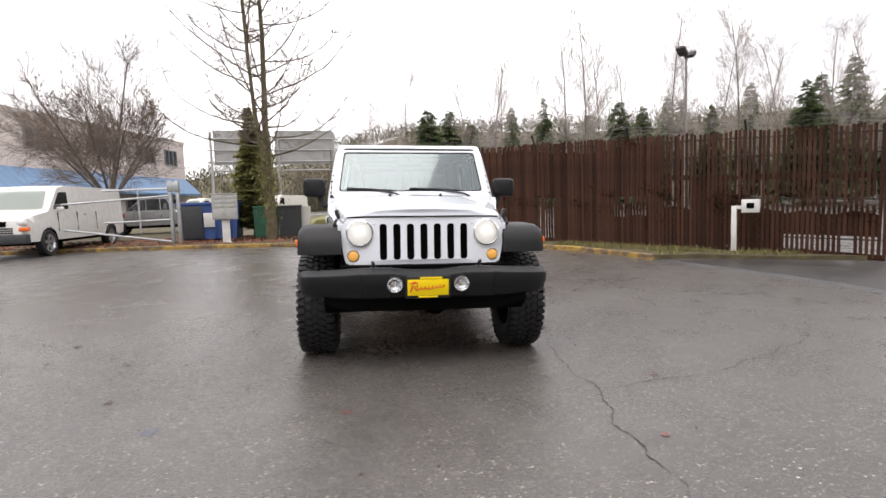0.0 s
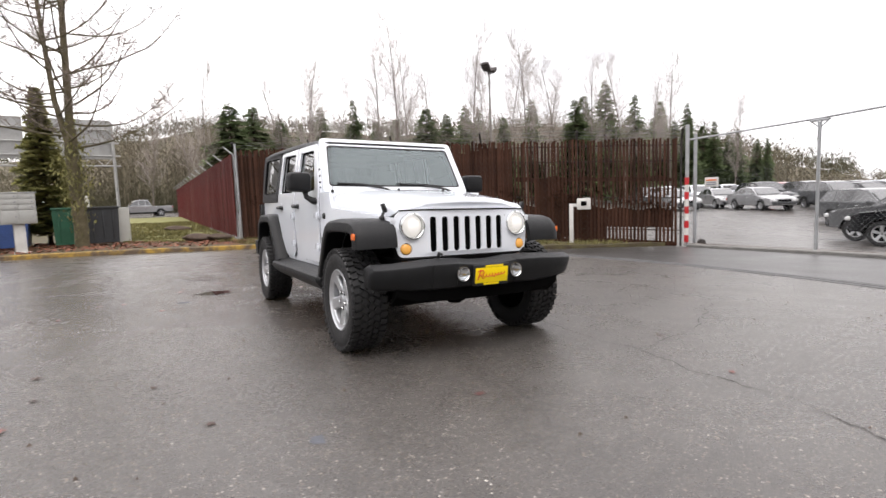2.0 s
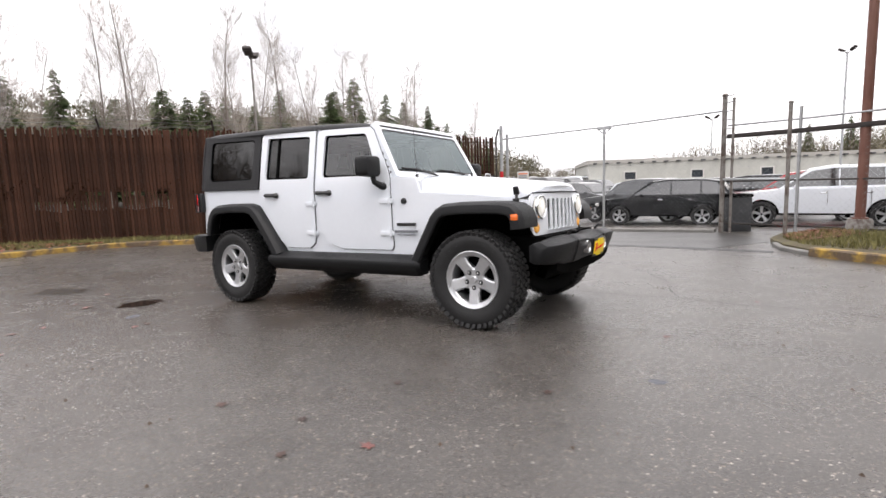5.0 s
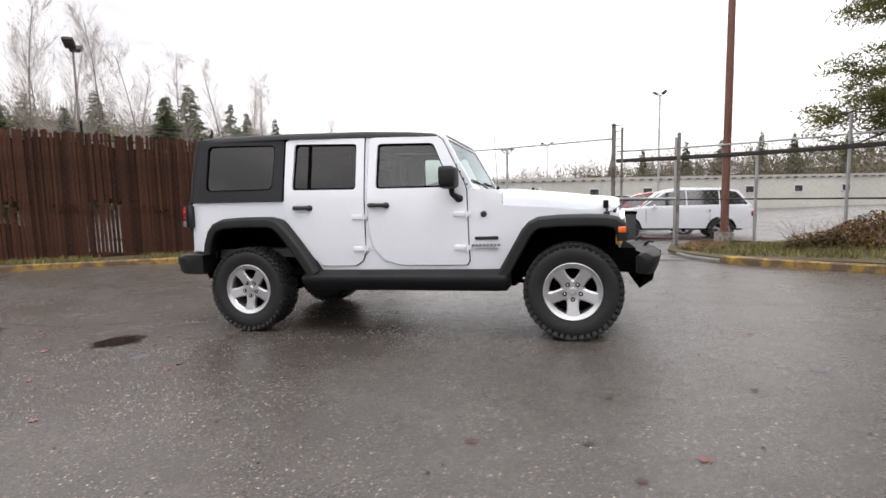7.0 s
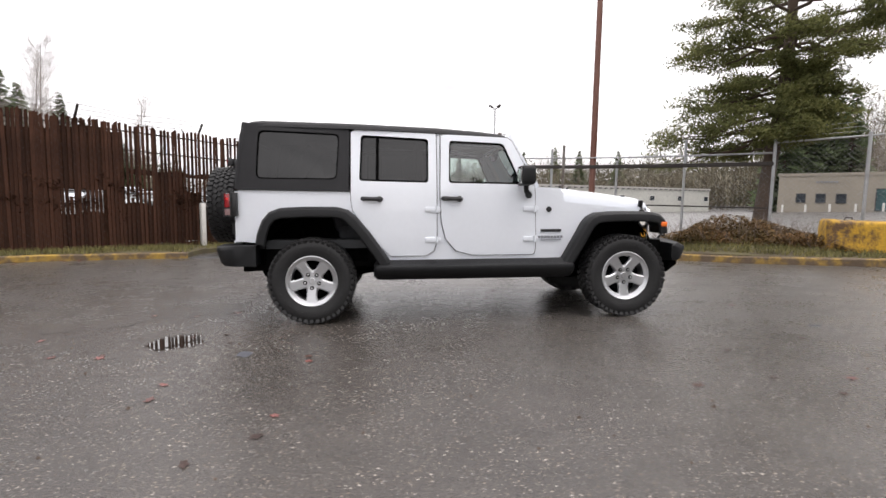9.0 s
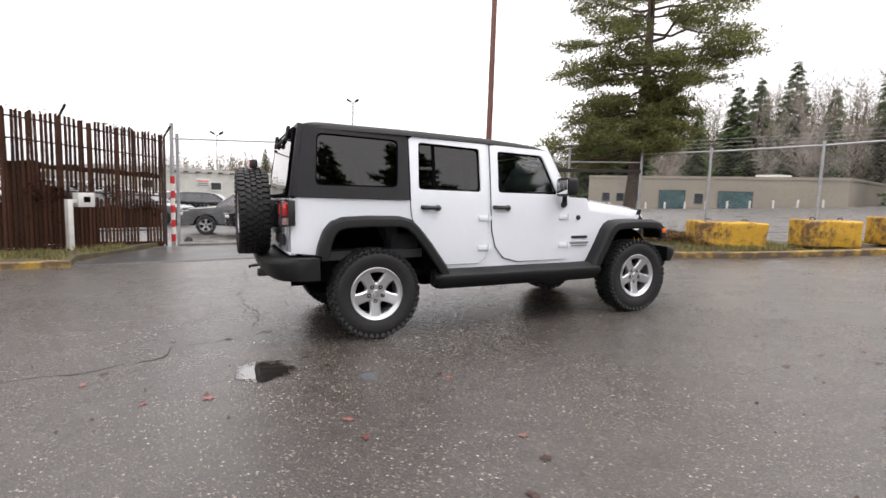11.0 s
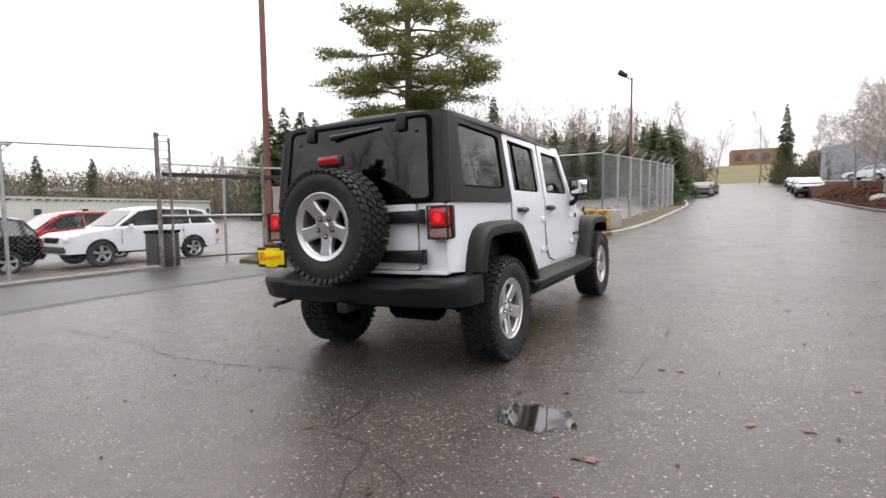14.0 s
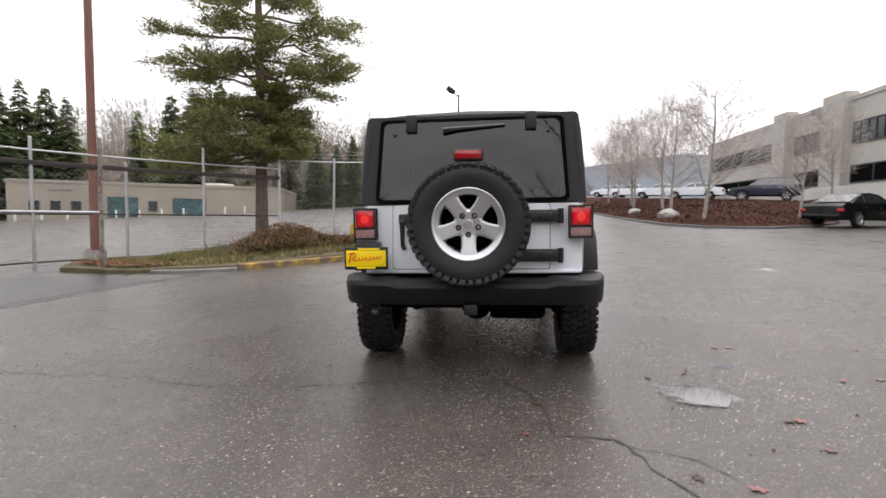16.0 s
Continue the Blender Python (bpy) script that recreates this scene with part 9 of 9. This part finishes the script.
for line, dx in ((T_LINE, 0.0), (R_LINE, -0.2)):
    for a, b in zip(line, line[1:]):
        for j in range(3):
            segs.append(((a[0] + dx * j / 2, a[1], tall_base(*a) + 2.47 + 0.19 * max(0, min(1, (-a[1] - 9) / 4)) + 0.1 * j), (b[0] + dx * j / 2, b[1], tall_base(*b) + 2.47 + 0.19 * max(0, min(1, (-b[1] - 9) / 4)) + 0.1 * j)))
tagged(lines_mesh("barbed_wire", segs, 0.004, WIRE), "three strands of barbed wire above a fence", "wire", kind="stuff")

# ecology blocks by the kerb
def eco_block(x0, y0, x1, y1, grey=0.0, h=0.61):
    a, b = Vector((x0, y0)), Vector((x1, y1))
    L = (b - a).length
    m = pose((x0 + x1) / 2, (y0 + y1) / 2, ground_z((x0 + x1) / 2, (y0 + y1) / 2) + 0.10, 0, 0, math.degrees(math.atan2(b.y - a.y, b.x - a.x)))
    root = thing("concrete_block", "big concrete block with flaking yellow paint and rust streaks" if grey < 0.5 else "big grey concrete block with some yellow paint", "barrier", m, "blocks by the kerb")
    bm = bmesh.new()
    if grey < 0.5:
        box(bm, (0, 0, h / 2), (L, 0.62, h), 0.05, seg=3)
        bmesh.ops.subdivide_edges(bm, edges=[e for e in bm.edges if e.calc_length() > 0.3], cuts=8, use_grid_fill=True)
        for v in bm.verts:
            v.co += Vector((noise.noise(v.co * 3.0 + Vector((x0, y0, 0))), noise.noise(v.co * 3.3 + Vector((0, x0, y0))), noise.noise(v.co * 3.7 + Vector((y0, 0, x0))))) * 0.03
        part("block", bm, BLOCK_YELLOW, root)
    else:
        box(bm, (L * 0.22, 0, h / 2), (L * 0.56, 0.62, h), 0.05, seg=3)
        part("block", bm, CONCRETE, root)
        bm = bmesh.new()
        box(bm, (-L * 0.28, 0, h / 2), (L * 0.44, 0.617, h - 0.003), 0.05, seg=3)
        part("painted_end", bm, BLOCK_YELLOW, root)
    for k in (-0.25, 0.25):
        bm = bmesh.new()
        tube(bm, [(k * L - 0.06, 0, h - 0.01), (k * L - 0.05, 0, h + 0.05), (k * L + 0.05, 0, h + 0.05), (k * L + 0.06, 0, h - 0.01)], 0.012, 6)
        part("lifting_loop", bm, DARK_STEEL, root)
    return root


eco_block(3.50, -5.9, 2.72, -7.28)
eco_block(2.33, -7.93, 1.87, -9.18)
eco_block(1.62, -9.65, 1.25, -11.1, grey=1.0, h=0.64)

# rust-red pole on a concrete footing
rp = thing("light_pole", "tall rust-red steel pole on a concrete footing", "pole", pose(8.87, -3.45, ground_z(8.87, -3.45)))
bm = bmesh.new()
tube(bm, [(0, 0, 0.2), (0, 0, 5), (0, 0, 9.2)], [0.092, 0.082, 0.070], 14)
part("shaft", bm, RUST_PAINT, rp)
bm = bmesh.new()
lathe(bm, [(0, 0.34), (0.19, 0.34), (0.22, 0.30), (0.24, -0.3), (0, -0.3)], 18, Matrix.Rotation(radians(-90), 4, "Y"))
part("footing", bm, RUSTED_POST, rp, "dark weathered concrete footing")
bm = bmesh.new()
box(bm, (0, 0, 0.352), (0.26, 0.26, 0.026), 0.004)
part("base_plate", bm, RUST_PAINT, rp)

# card reader post by the slatted fence
wp = thing("card_reader_post", "white square post with a small box on an arm", "post", pose(7.90, 6.94, -0.20, 0, 0, -43))
bm = bmesh.new()
box(bm, (0, 0, 0.53), (0.11, 0.11, 1.06), 0.008)
part("post", bm, WHITE_PAINT, wp)
bm = bmesh.new()
box(bm, (0.13, 0, 1.02), (0.22, 0.09, 0.08), 0.006)
part("arm", bm, WHITE_PAINT, wp)
bm = bmesh.new()
box(bm, (0.33, 0.0, 1.05), (0.36, 0.18, 0.30), 0.012)
bx = part("reader_box", bm, WHITE_PAINT, wp)
bm = bmesh.new()
box(bm, (0.33, -0.093, 1.06), (0.15, 0.01, 0.12), 0.004)
part("reader_face", bm, DARK, bx)

# ---- floodlight poles ----
def floodlight(x, y, h, yaw=0, r=0.09, heads=2, mat=None, size=1.0, name="street_lamp", label="tall pole with two floodlight heads", base=None):
    root = thing(name, label, "street lamp", pose(x, y, ground_z(x, y) if base is None else base, 0, 0, yaw))
    bm = bmesh.new()
    tube(bm, [(0, 0, -0.5), (0, 0, h)], [r, r * 0.6], 10)
    part("pole", bm, mat or GALV, root)
    for s in ((-1, 1) if heads == 2 else (1,)):
        bm = bmesh.new()
        tube(bm, [(0, 0, h - 0.1), (s * 0.35 * size, 0, h + 0.1 * size)], 0.04 * size, 8)
        part("bracket", bm, DARK_STEEL, root)
        bm = bmesh.new()
        box(bm, (0, 0, 0), (0.62 * size, 0.5 * size, 0.2 * size), 0.05 * size)
        box(bm, (0.05, 0, -0.09 * size), (0.4 * size, 0.4 * size, 0.12 * size), 0.03 * size)
        part("lamp_head", bm, DARK_STEEL, root, "", pose(s * 0.55 * size, 0, h + 0.28 * size, 0, -s * 32, 0))
    return root


floodlight(21.66, 30.7, 10.9, 35, 0.11, size=1.25, mat=RUSTED_POST)
floodlight(31.6, -5.0, 8.15, 60, 0.075, size=0.5)
floodlight(55, 3.5, 7.6, 80, 0.09, size=0.8)
floodlight(1.95, -17.94, 6.2, 20, 0.07, heads=1, mat=RUST_PAINT, size=0.7, label="brown pole with one grey floodlight head")

# ---- small growth: grass, ivy, leaves ----
rng = random.Random(15)
def inside(p, poly):
    x, y = p
    c = False
    for (x0, y0), (x1, y1) in zip(poly, poly[1:] + poly[:1]):
        if (y0 > y) != (y1 > y) and x < (x1 - x0) * (y - y0) / (y1 - y0) + x0:
            c = not c
    return c


def blades(name, label, poly, count, h, mat, lift, density=None, category="grass", extra=None, width=0.012):
    V, F = [], []
    x0, x1 = min(p[0] for p in poly), max(p[0] for p in poly)
    y0, y1 = min(p[1] for p in poly), max(p[1] for p in poly)
    n = 0
    while n < count:
        p = (rng.uniform(x0, x1), rng.uniform(y0, y1))
        if not inside(p, poly) or noise.noise((p[0] * 0.8, p[1] * 0.8, 0)) < -0.15 + rng.uniform(-0.3, 0.3):
            n += 0.2
            continue
        z = ground_z(*p) + lift + (extra(*p) if extra else 0) - 0.03
        hh = h * rng.uniform(0.4, 1.3)
        a = rng.uniform(0, 6.28)
        w = width * rng.uniform(0.7, 1.4)
        i = len(V)
        lx, ly = rng.uniform(-0.6, 0.6) * hh, rng.uniform(-0.6, 0.6) * hh
        V += [(p[0] - w * math.cos(a), p[1] - w * math.sin(a), z), (p[0] + w * math.cos(a), p[1] + w * math.sin(a), z), (p[0] + lx, p[1] + ly, z + hh)]
        F.append((i, i + 1, i + 2))
        n += 1
    return tagged(raw(name, V, F, mat), label, category, kind="stuff")


north_strip = NORTH_KERB[4:] + [(6.6, 6.7), (9.6, 5.6), (0.7, 13.8), (-0.5, 13.6)]
north_strip = [(p[0] + (0.14 if i < 6 else 0), p[1] + (0.10 if i < 6 else 0)) for i, p in enumerate(north_strip)]
blades("grass", "rough winter grass along the foot of the fence", north_strip, 15000, 0.11, GRASS, 0.12)
south_strip = [(5.8, -2.35), (4.7, -3.05), (3.5, -4.2), (2.75, -5.1), (2.2, -6.1), (1.6, -7.6), (2.4, -8.8), (4.2, -8.6), (6.4, -6.4), (8.3, -4.2), (8.9, -3.0), (7.4, -2.15)]
isl = lambda x, y: 0.30 * math.exp(-((x - 5.0) / 1.7) ** 2 - ((y + 5.4) / 1.8) ** 2)
blades("grass", "rough grass on the planted island", south_strip, 20000, 0.11, GRASS, 0.10, extra=isl)
blades("grass", "short lawn grass by the red fence", [(-3.0, 15.6), (0.1, 13.8), (0.1, 34), (-4.6, 34)], 12000, 0.10, GRASS, 0.18, width=0.02)


def leaf_litter(name, label, poly, count, size, mat, lift, extra=None, height=0.0, category="leaves", ball=None):
    V, F = [], []
    x0, x1 = min(p[0] for p in poly), max(p[0] for p in poly)
    y0, y1 = min(p[1] for p in poly), max(p[1] for p in poly)
    n = 0
    while n < count:
        p = (rng.uniform(x0, x1), rng.uniform(y0, y1))
        n += 1
        if not inside(p, poly):
            continue
        hgt = height * max(0.0, 0.35 + noise.noise((p[0] * 0.7, p[1] * 0.7, 5))) if height else 0
        z = ground_z(*p) + lift + (extra(*p) if extra else 0) + hgt * rng.random()
        a = rng.uniform(0, 6.28)
        s = size * rng.uniform(0.6, 1.4)
        u = Vector((math.cos(a), math.sin(a), rng.uniform(-0.5, 0.5) if not height else rng.uniform(-0.9, 0.9)))
        w = Vector((-math.sin(a), math.cos(a), rng.uniform(-0.5, 0.5))) * 0.6
        c = Vector((*p, z))
        i = len(V)
        V += [c - u * s, c - w * s * 0.8 + u * s * 0.1, c + u * s, c + w * s * 0.8 + u * s * 0.1]
        F.append((i, i + 1, i + 2, i + 3))
    return tagged(raw(name, V, F, mat), label, category, kind="stuff")


leaf_litter("leaf_litter", "brown and orange fallen leaves on the verge", NORTH_KERB[:6] + [(0.2, 13.6), (-3.5, 17.5), (-16, 17.5)], 11000, 0.05, LEAF, 0.15)
leaf_litter("leaf_litter", "brown leaves caught along the yellow kerb", [(p[0] - 0.35, p[1] - 0.25) for p in NORTH_KERB] + [(p[0], p[1]) for p in NORTH_KERB[::-1]], 2600, 0.034, LEAF, 0.015)
ivy_zone = [(5.0, -3.5), (3.7, -4.9), (2.9, -6.0), (3.3, -7.2), (4.6, -7.6), (6.2, -6.2), (7.0, -5.2), (6.6, -3.9)]
leaf_litter("ivy_bush", "low tangle of ivy and brown bramble leaves", ivy_zone, 42000, 0.030, IVY, 0.08, extra=isl, height=0.46, category="bush")
V, F = [], []
for k in range(500):
    p = (rng.uniform(3.2, 6.6), rng.uniform(-7.0, -3.8))
    if not inside(p, ivy_zone):
        continue
    z = ground_z(*p) + 0.1 + isl(*p)
    a = Vector((*p, z))
    b = a + Vector((rng.uniform(-0.4, 0.4), rng.uniform(-0.4, 0.4), rng.uniform(0.12, 0.48)))
    branch_mesh(V, F, a, b, 0.006, 0.002, 3)
tagged(raw("bramble_stems", V, F, TWIG), "dry bramble stems in the ivy", "stems", kind="stuff")
leaf_litter("mulch_chips", "loose red-brown bark chips and dead leaves on the bank", BANK_FRONT + [(-19.0, -25.0), (-16.0, -33), (-9.0, -40)], 20000, 0.055, material("bark_chips", (0.066, 0.030, 0.021), 0.95, spec=0.1, vary=0.5, scale=6, island=0.6), 0.05, extra=bank_rise, height=0.16, category="bark chips")
leaf_litter("leaf_litter", "scattered brown leaves by the posts", [(8.8, -2.7), (7.3, -2.15), (6.1, -2.35), (7.4, -3.4), (8.8, -3.2)], 1500, 0.04, LEAF, 0.14)

# bramble thicket against the office bank, and debris logs on the lawn
for x, y, s in ((-0.9, 14.0, 0.26), (-0.35, 13.75, 0.20), (-1.2, 22.0, 0.3)):
    lg = thing("clod", "dark clod of earth on the lawn", "earth clod", pose(x, y, 0.2))
    bm = bmesh.new()
    bmesh.ops.create_icosphere(bm, subdivisions=3, radius=s)
    for v in bm.verts:
        v.co *= 1 + 0.4 * noise.noise(v.co * 3 / s * 0.3)
        v.co.z *= 0.5
        v.co.x *= 1.8
    part("earth", bm, BARK, lg)

# ---- on the asphalt ----
def flat_blob(name, label, poly, mat, lift, category, wob=0.04, kind="", level=None):
    pts = fillet(poly, 0.2, 9)
    pts = [(x + wob * noise.noise((x * 5, y * 5, 1)) + wob * 0.35 * noise.noise((x * 19, y * 19, 4)), y + wob * noise.noise((x * 5, y * 5, 7)) + wob * 0.35 * noise.noise((x * 19, y * 19, 9))) for x, y in pts]
    bm = bmesh.new()
    plate(bm, pts, (), lambda x, y: (x, y, (ground_z(x, y) if level is None else 0.7 * level + 0.3 * ground_z(x, y)) + lift), lambda x, y: (x, y, ground_z(x, y) - 0.01), [((min(p[0] for p in pts) + 0.3 * i, 0), (1, 0)) for i in range(1, 8)])
    return tagged(part(name, bm, mat, smooth=False), label, category, kind=kind)


pud = [(-1.43 + 0.28 * math.cos(0.1 * k) * (1 + 0.16 * noise.noise((math.cos(0.1 * k) * 1.6, math.sin(0.1 * k) * 1.6, 2))), 3.93 + 0.23 * math.sin(0.1 * k) * (1 + 0.2 * noise.noise((math.cos(0.1 * k) * 1.6, math.sin(0.1 * k) * 1.6, 8)))) for k in range(63)]
flat_blob("puddle", "shallow puddle mirroring the sky", pud, PUDDLE, 0.005, "puddle", 0.05, level=ground_z(-1.43, 3.93))


def crack(points, w=0.016):
    """A ragged dark crack line lying in the asphalt."""
    pts = [Vector(p) for p in points]
    dense = []
    for a, b in zip(pts, pts[1:]):
        k = max(2, int((b - a).length / 0.035))
        d = (b - a).normalized()
        nn = Vector((-d.y, d.x))
        for i in range(k):
            q = a + (b - a) * i / k
            dense.append(q + nn * 0.07 * noise.noise((q.x * 4.0, q.y * 4.0, 2)) + nn * 0.022 * noise.noise((q.x * 17, q.y * 17, 6)) + nn * rng.uniform(-0.005, 0.005))
    dense.append(pts[-1])
    V, F = [], []
    for i, q in enumerate(dense):
        d = (dense[min(i + 1, len(dense) - 1)] - dense[max(i - 1, 0)]).normalized()
        nn = Vector((-d.y, d.x))
        t = i / max(1, len(dense) - 1)
        hw = w * 0.36 * rng.uniform(0.3, 1.2) * max(0.45, 0.85 + 1.2 * noise.noise((q.x * 3.1, q.y * 3.1, 11))) * min(1, 8 * t + 0.2, 8 * (1 - t) + 0.2)
        for s in (-1, 1):
            p = q + nn * hw * s
            V.append((p.x, p.y, ground_z(p.x, p.y) + 0.003))
        if i:
            j = 2 * i
            F.append((j - 2, j - 1, j + 1, j))
    return tagged(raw("crack", V, F, CRACK), "ragged dark crack in the asphalt", "crack", "asphalt cracks", "structure")


crack([(-0.96, 6.4), (-1.02, 5.45), (-0.96, 5.08), (-0.88, 4.8), (-0.77, 4.61), (-0.47, 4.55), (-0.42, 4.26), (-0.35, 3.98), (-0.09, 3.59)], 0.022)
crack([(4.6, 3.72), (2.4, 3.83), (1.85, 3.97), (0.8, 3.86), (0.28, 3.82), (-0.1, 3.95), (-0.36, 4.1)], 0.016)
crack([(-1.6, 3.82), (-1.81, 2.92), (-1.86, 2.4), (-1.9, 2.0), (-1.83, 1.4), (-1.87, 0.95)], 0.009)
crack([(1.5, 1.6), (1.15, 0.28), (0.97, -0.6), (0.98, -1.22), (0.87, -1.68), (0.86, -1.98), (0.80, -2.5), (0.3, -3.4)], 0.016)
crack([(-0.79, 4.62), (-1.1, 4.78), (-1.25, 4.98)], 0.010)
crack([(0.98, -1.2), (1.9, -1.0), (3.2, -0.3), (4.3, 0.9)], 0.011)
crack([(-2.0, 6.6), (-3.0, 5.2), (-4.3, 4.4), (-6.0, 4.2)], 0.012)
crack([(-4.9, -1.2), (-6.2, 0.4), (-7.6, 0.9)], 0.012)

flat_blob("damp_patch", "dark damp patch in the asphalt", [(-1.75, 5.9), (-1.55, 5.5), (-1.25, 5.5), (-1.2, 5.95), (-1.5, 6.2)], DAMP, 0.0025, "stain", 0.12)

# single wet leaves
leaf_me = []
for k in range(4):
    r2 = random.Random(k)
    n = 22
    pts = []
    for i in range(n):
        a = 2 * math.pi * i / n
        lobe = 0.55 + 0.45 * abs(math.cos(2.5 * a)) ** 1.5
        rr = 0.058 * lobe * r2.uniform(0.85, 1.12)
        pts.append((rr * math.cos(a) * 1.25, rr * math.sin(a), r2.uniform(0.0, 0.004)))
    V = [(0, 0, 0.003)] + pts + [(0.062, -0.001, 0.002), (0.105, 0.004 * k, 0.002), (0.105, 0.004 * k + 0.003, 0.002), (0.062, 0.003, 0.002)]
    me = bpy.data.meshes.new("leaf")
    me.from_pydata(V, [], [(0, 1 + i, 1 + (i + 1) % n) for i in range(n)] + [(n + 1, n + 2, n + 3, n + 4)])
    me.materials.append(LEAF_RED if k < 2 else LEAF_WET)
    leaf_me.append(me)
LEAVES = ((-2.72, 3.56), (-2.07, 2.8), (-3.26, 2.85), (-3.5, 3.08), (-1.83, 4.29), (-1.78, 4.64), (-1.48, 3.5), (-1.06, 4.95), (-1.27, 5.03), (-2.47, 3.59), (-2.83, 0.44), (-2.76, -0.09), (-2.82, -0.55), (-3.02, 2.82), (-1.95, 2.82),
          (-1.21, 3.61), (-1.28, 3.86), (-0.33, 4.56), (-0.41, 4.13), (-1.77, 4.3), (-0.27, 3.79), (2.5, 2.78), (1.47, -1.0), (-1.9, -1.0), (-0.52, -1.36), (1.03, -1.88), (-2.15, -0.2), (-3.05, -0.28))
for i, (x, y) in enumerate(LEAVES):
    lf = tagged(new("fallen_leaf", leaf_me[i % 4]), "flat wet leaf stuck to the asphalt", "leaf", "single leaves on the asphalt")
    lf.matrix_basis = pose(x, y, ground_z(x, y) + 0.004, 0, 0, 67 * i) @ Matrix.Diagonal((rng.uniform(0.35, 0.62), rng.uniform(0.35, 0.62), 1, 1))
V, F = [], []
for k in range(420):
    x, y = rng.uniform(-6, 5), rng.uniform(-4.5, 7)
    i = len(V)
    s = rng.uniform(0.004, 0.012)
    z = ground_z(x, y)
    V += [(x - s, y - s, z), (x + s, y - s * 0.6, z), (x + s * 0.7, y + s, z), (x - s * 0.6, y + s, z), (x, y, z + s * 1.2)]
    F += [(i, i + 1, i + 4), (i + 1, i + 2, i + 4), (i + 2, i + 3, i + 4), (i + 3, i, i + 4)]
tagged(raw("grit", V, F, BARK), "specks of grit and leaf crumbs on the asphalt", "grit", kind="stuff")
flat_blob("survey_mark", "faded blue survey paint spot", [(-1.55, -1.53), (-1.44, -1.55), (-1.43, -1.44), (-1.53, -1.42)], material("faded_blue_paint", (0.075, 0.08, 0.095), 0.6, vary=0.4, scale=40), 0.002, "paint mark", 0.05)
flat_blob("survey_mark", "faded blue survey paint spot", [(-1.90, 3.25), (-1.80, 3.22), (-1.76, 3.33), (-1.86, 3.36)], bpy.data.materials["faded_blue_paint"], 0.002, "paint mark", 0.05)
flat_blob("painted_arrow", "worn white road paint stroke", [(-4.62, -2.72), (-4.74, -2.55), (-4.98, -2.2), (-5.02, -2.75), (-4.9, -2.72), (-4.86, -2.55)], CONCRETE, 0.003, "road marking", 0.04)
for y in (4.6, 1.2):
    flat_blob("lot_line", "worn white parking line in the lot", [(13.4, y), (13.55, y), (13.2, y - 2.6), (13.05, y - 2.6)], GUTTER, 0.004, "road marking", 0.02)
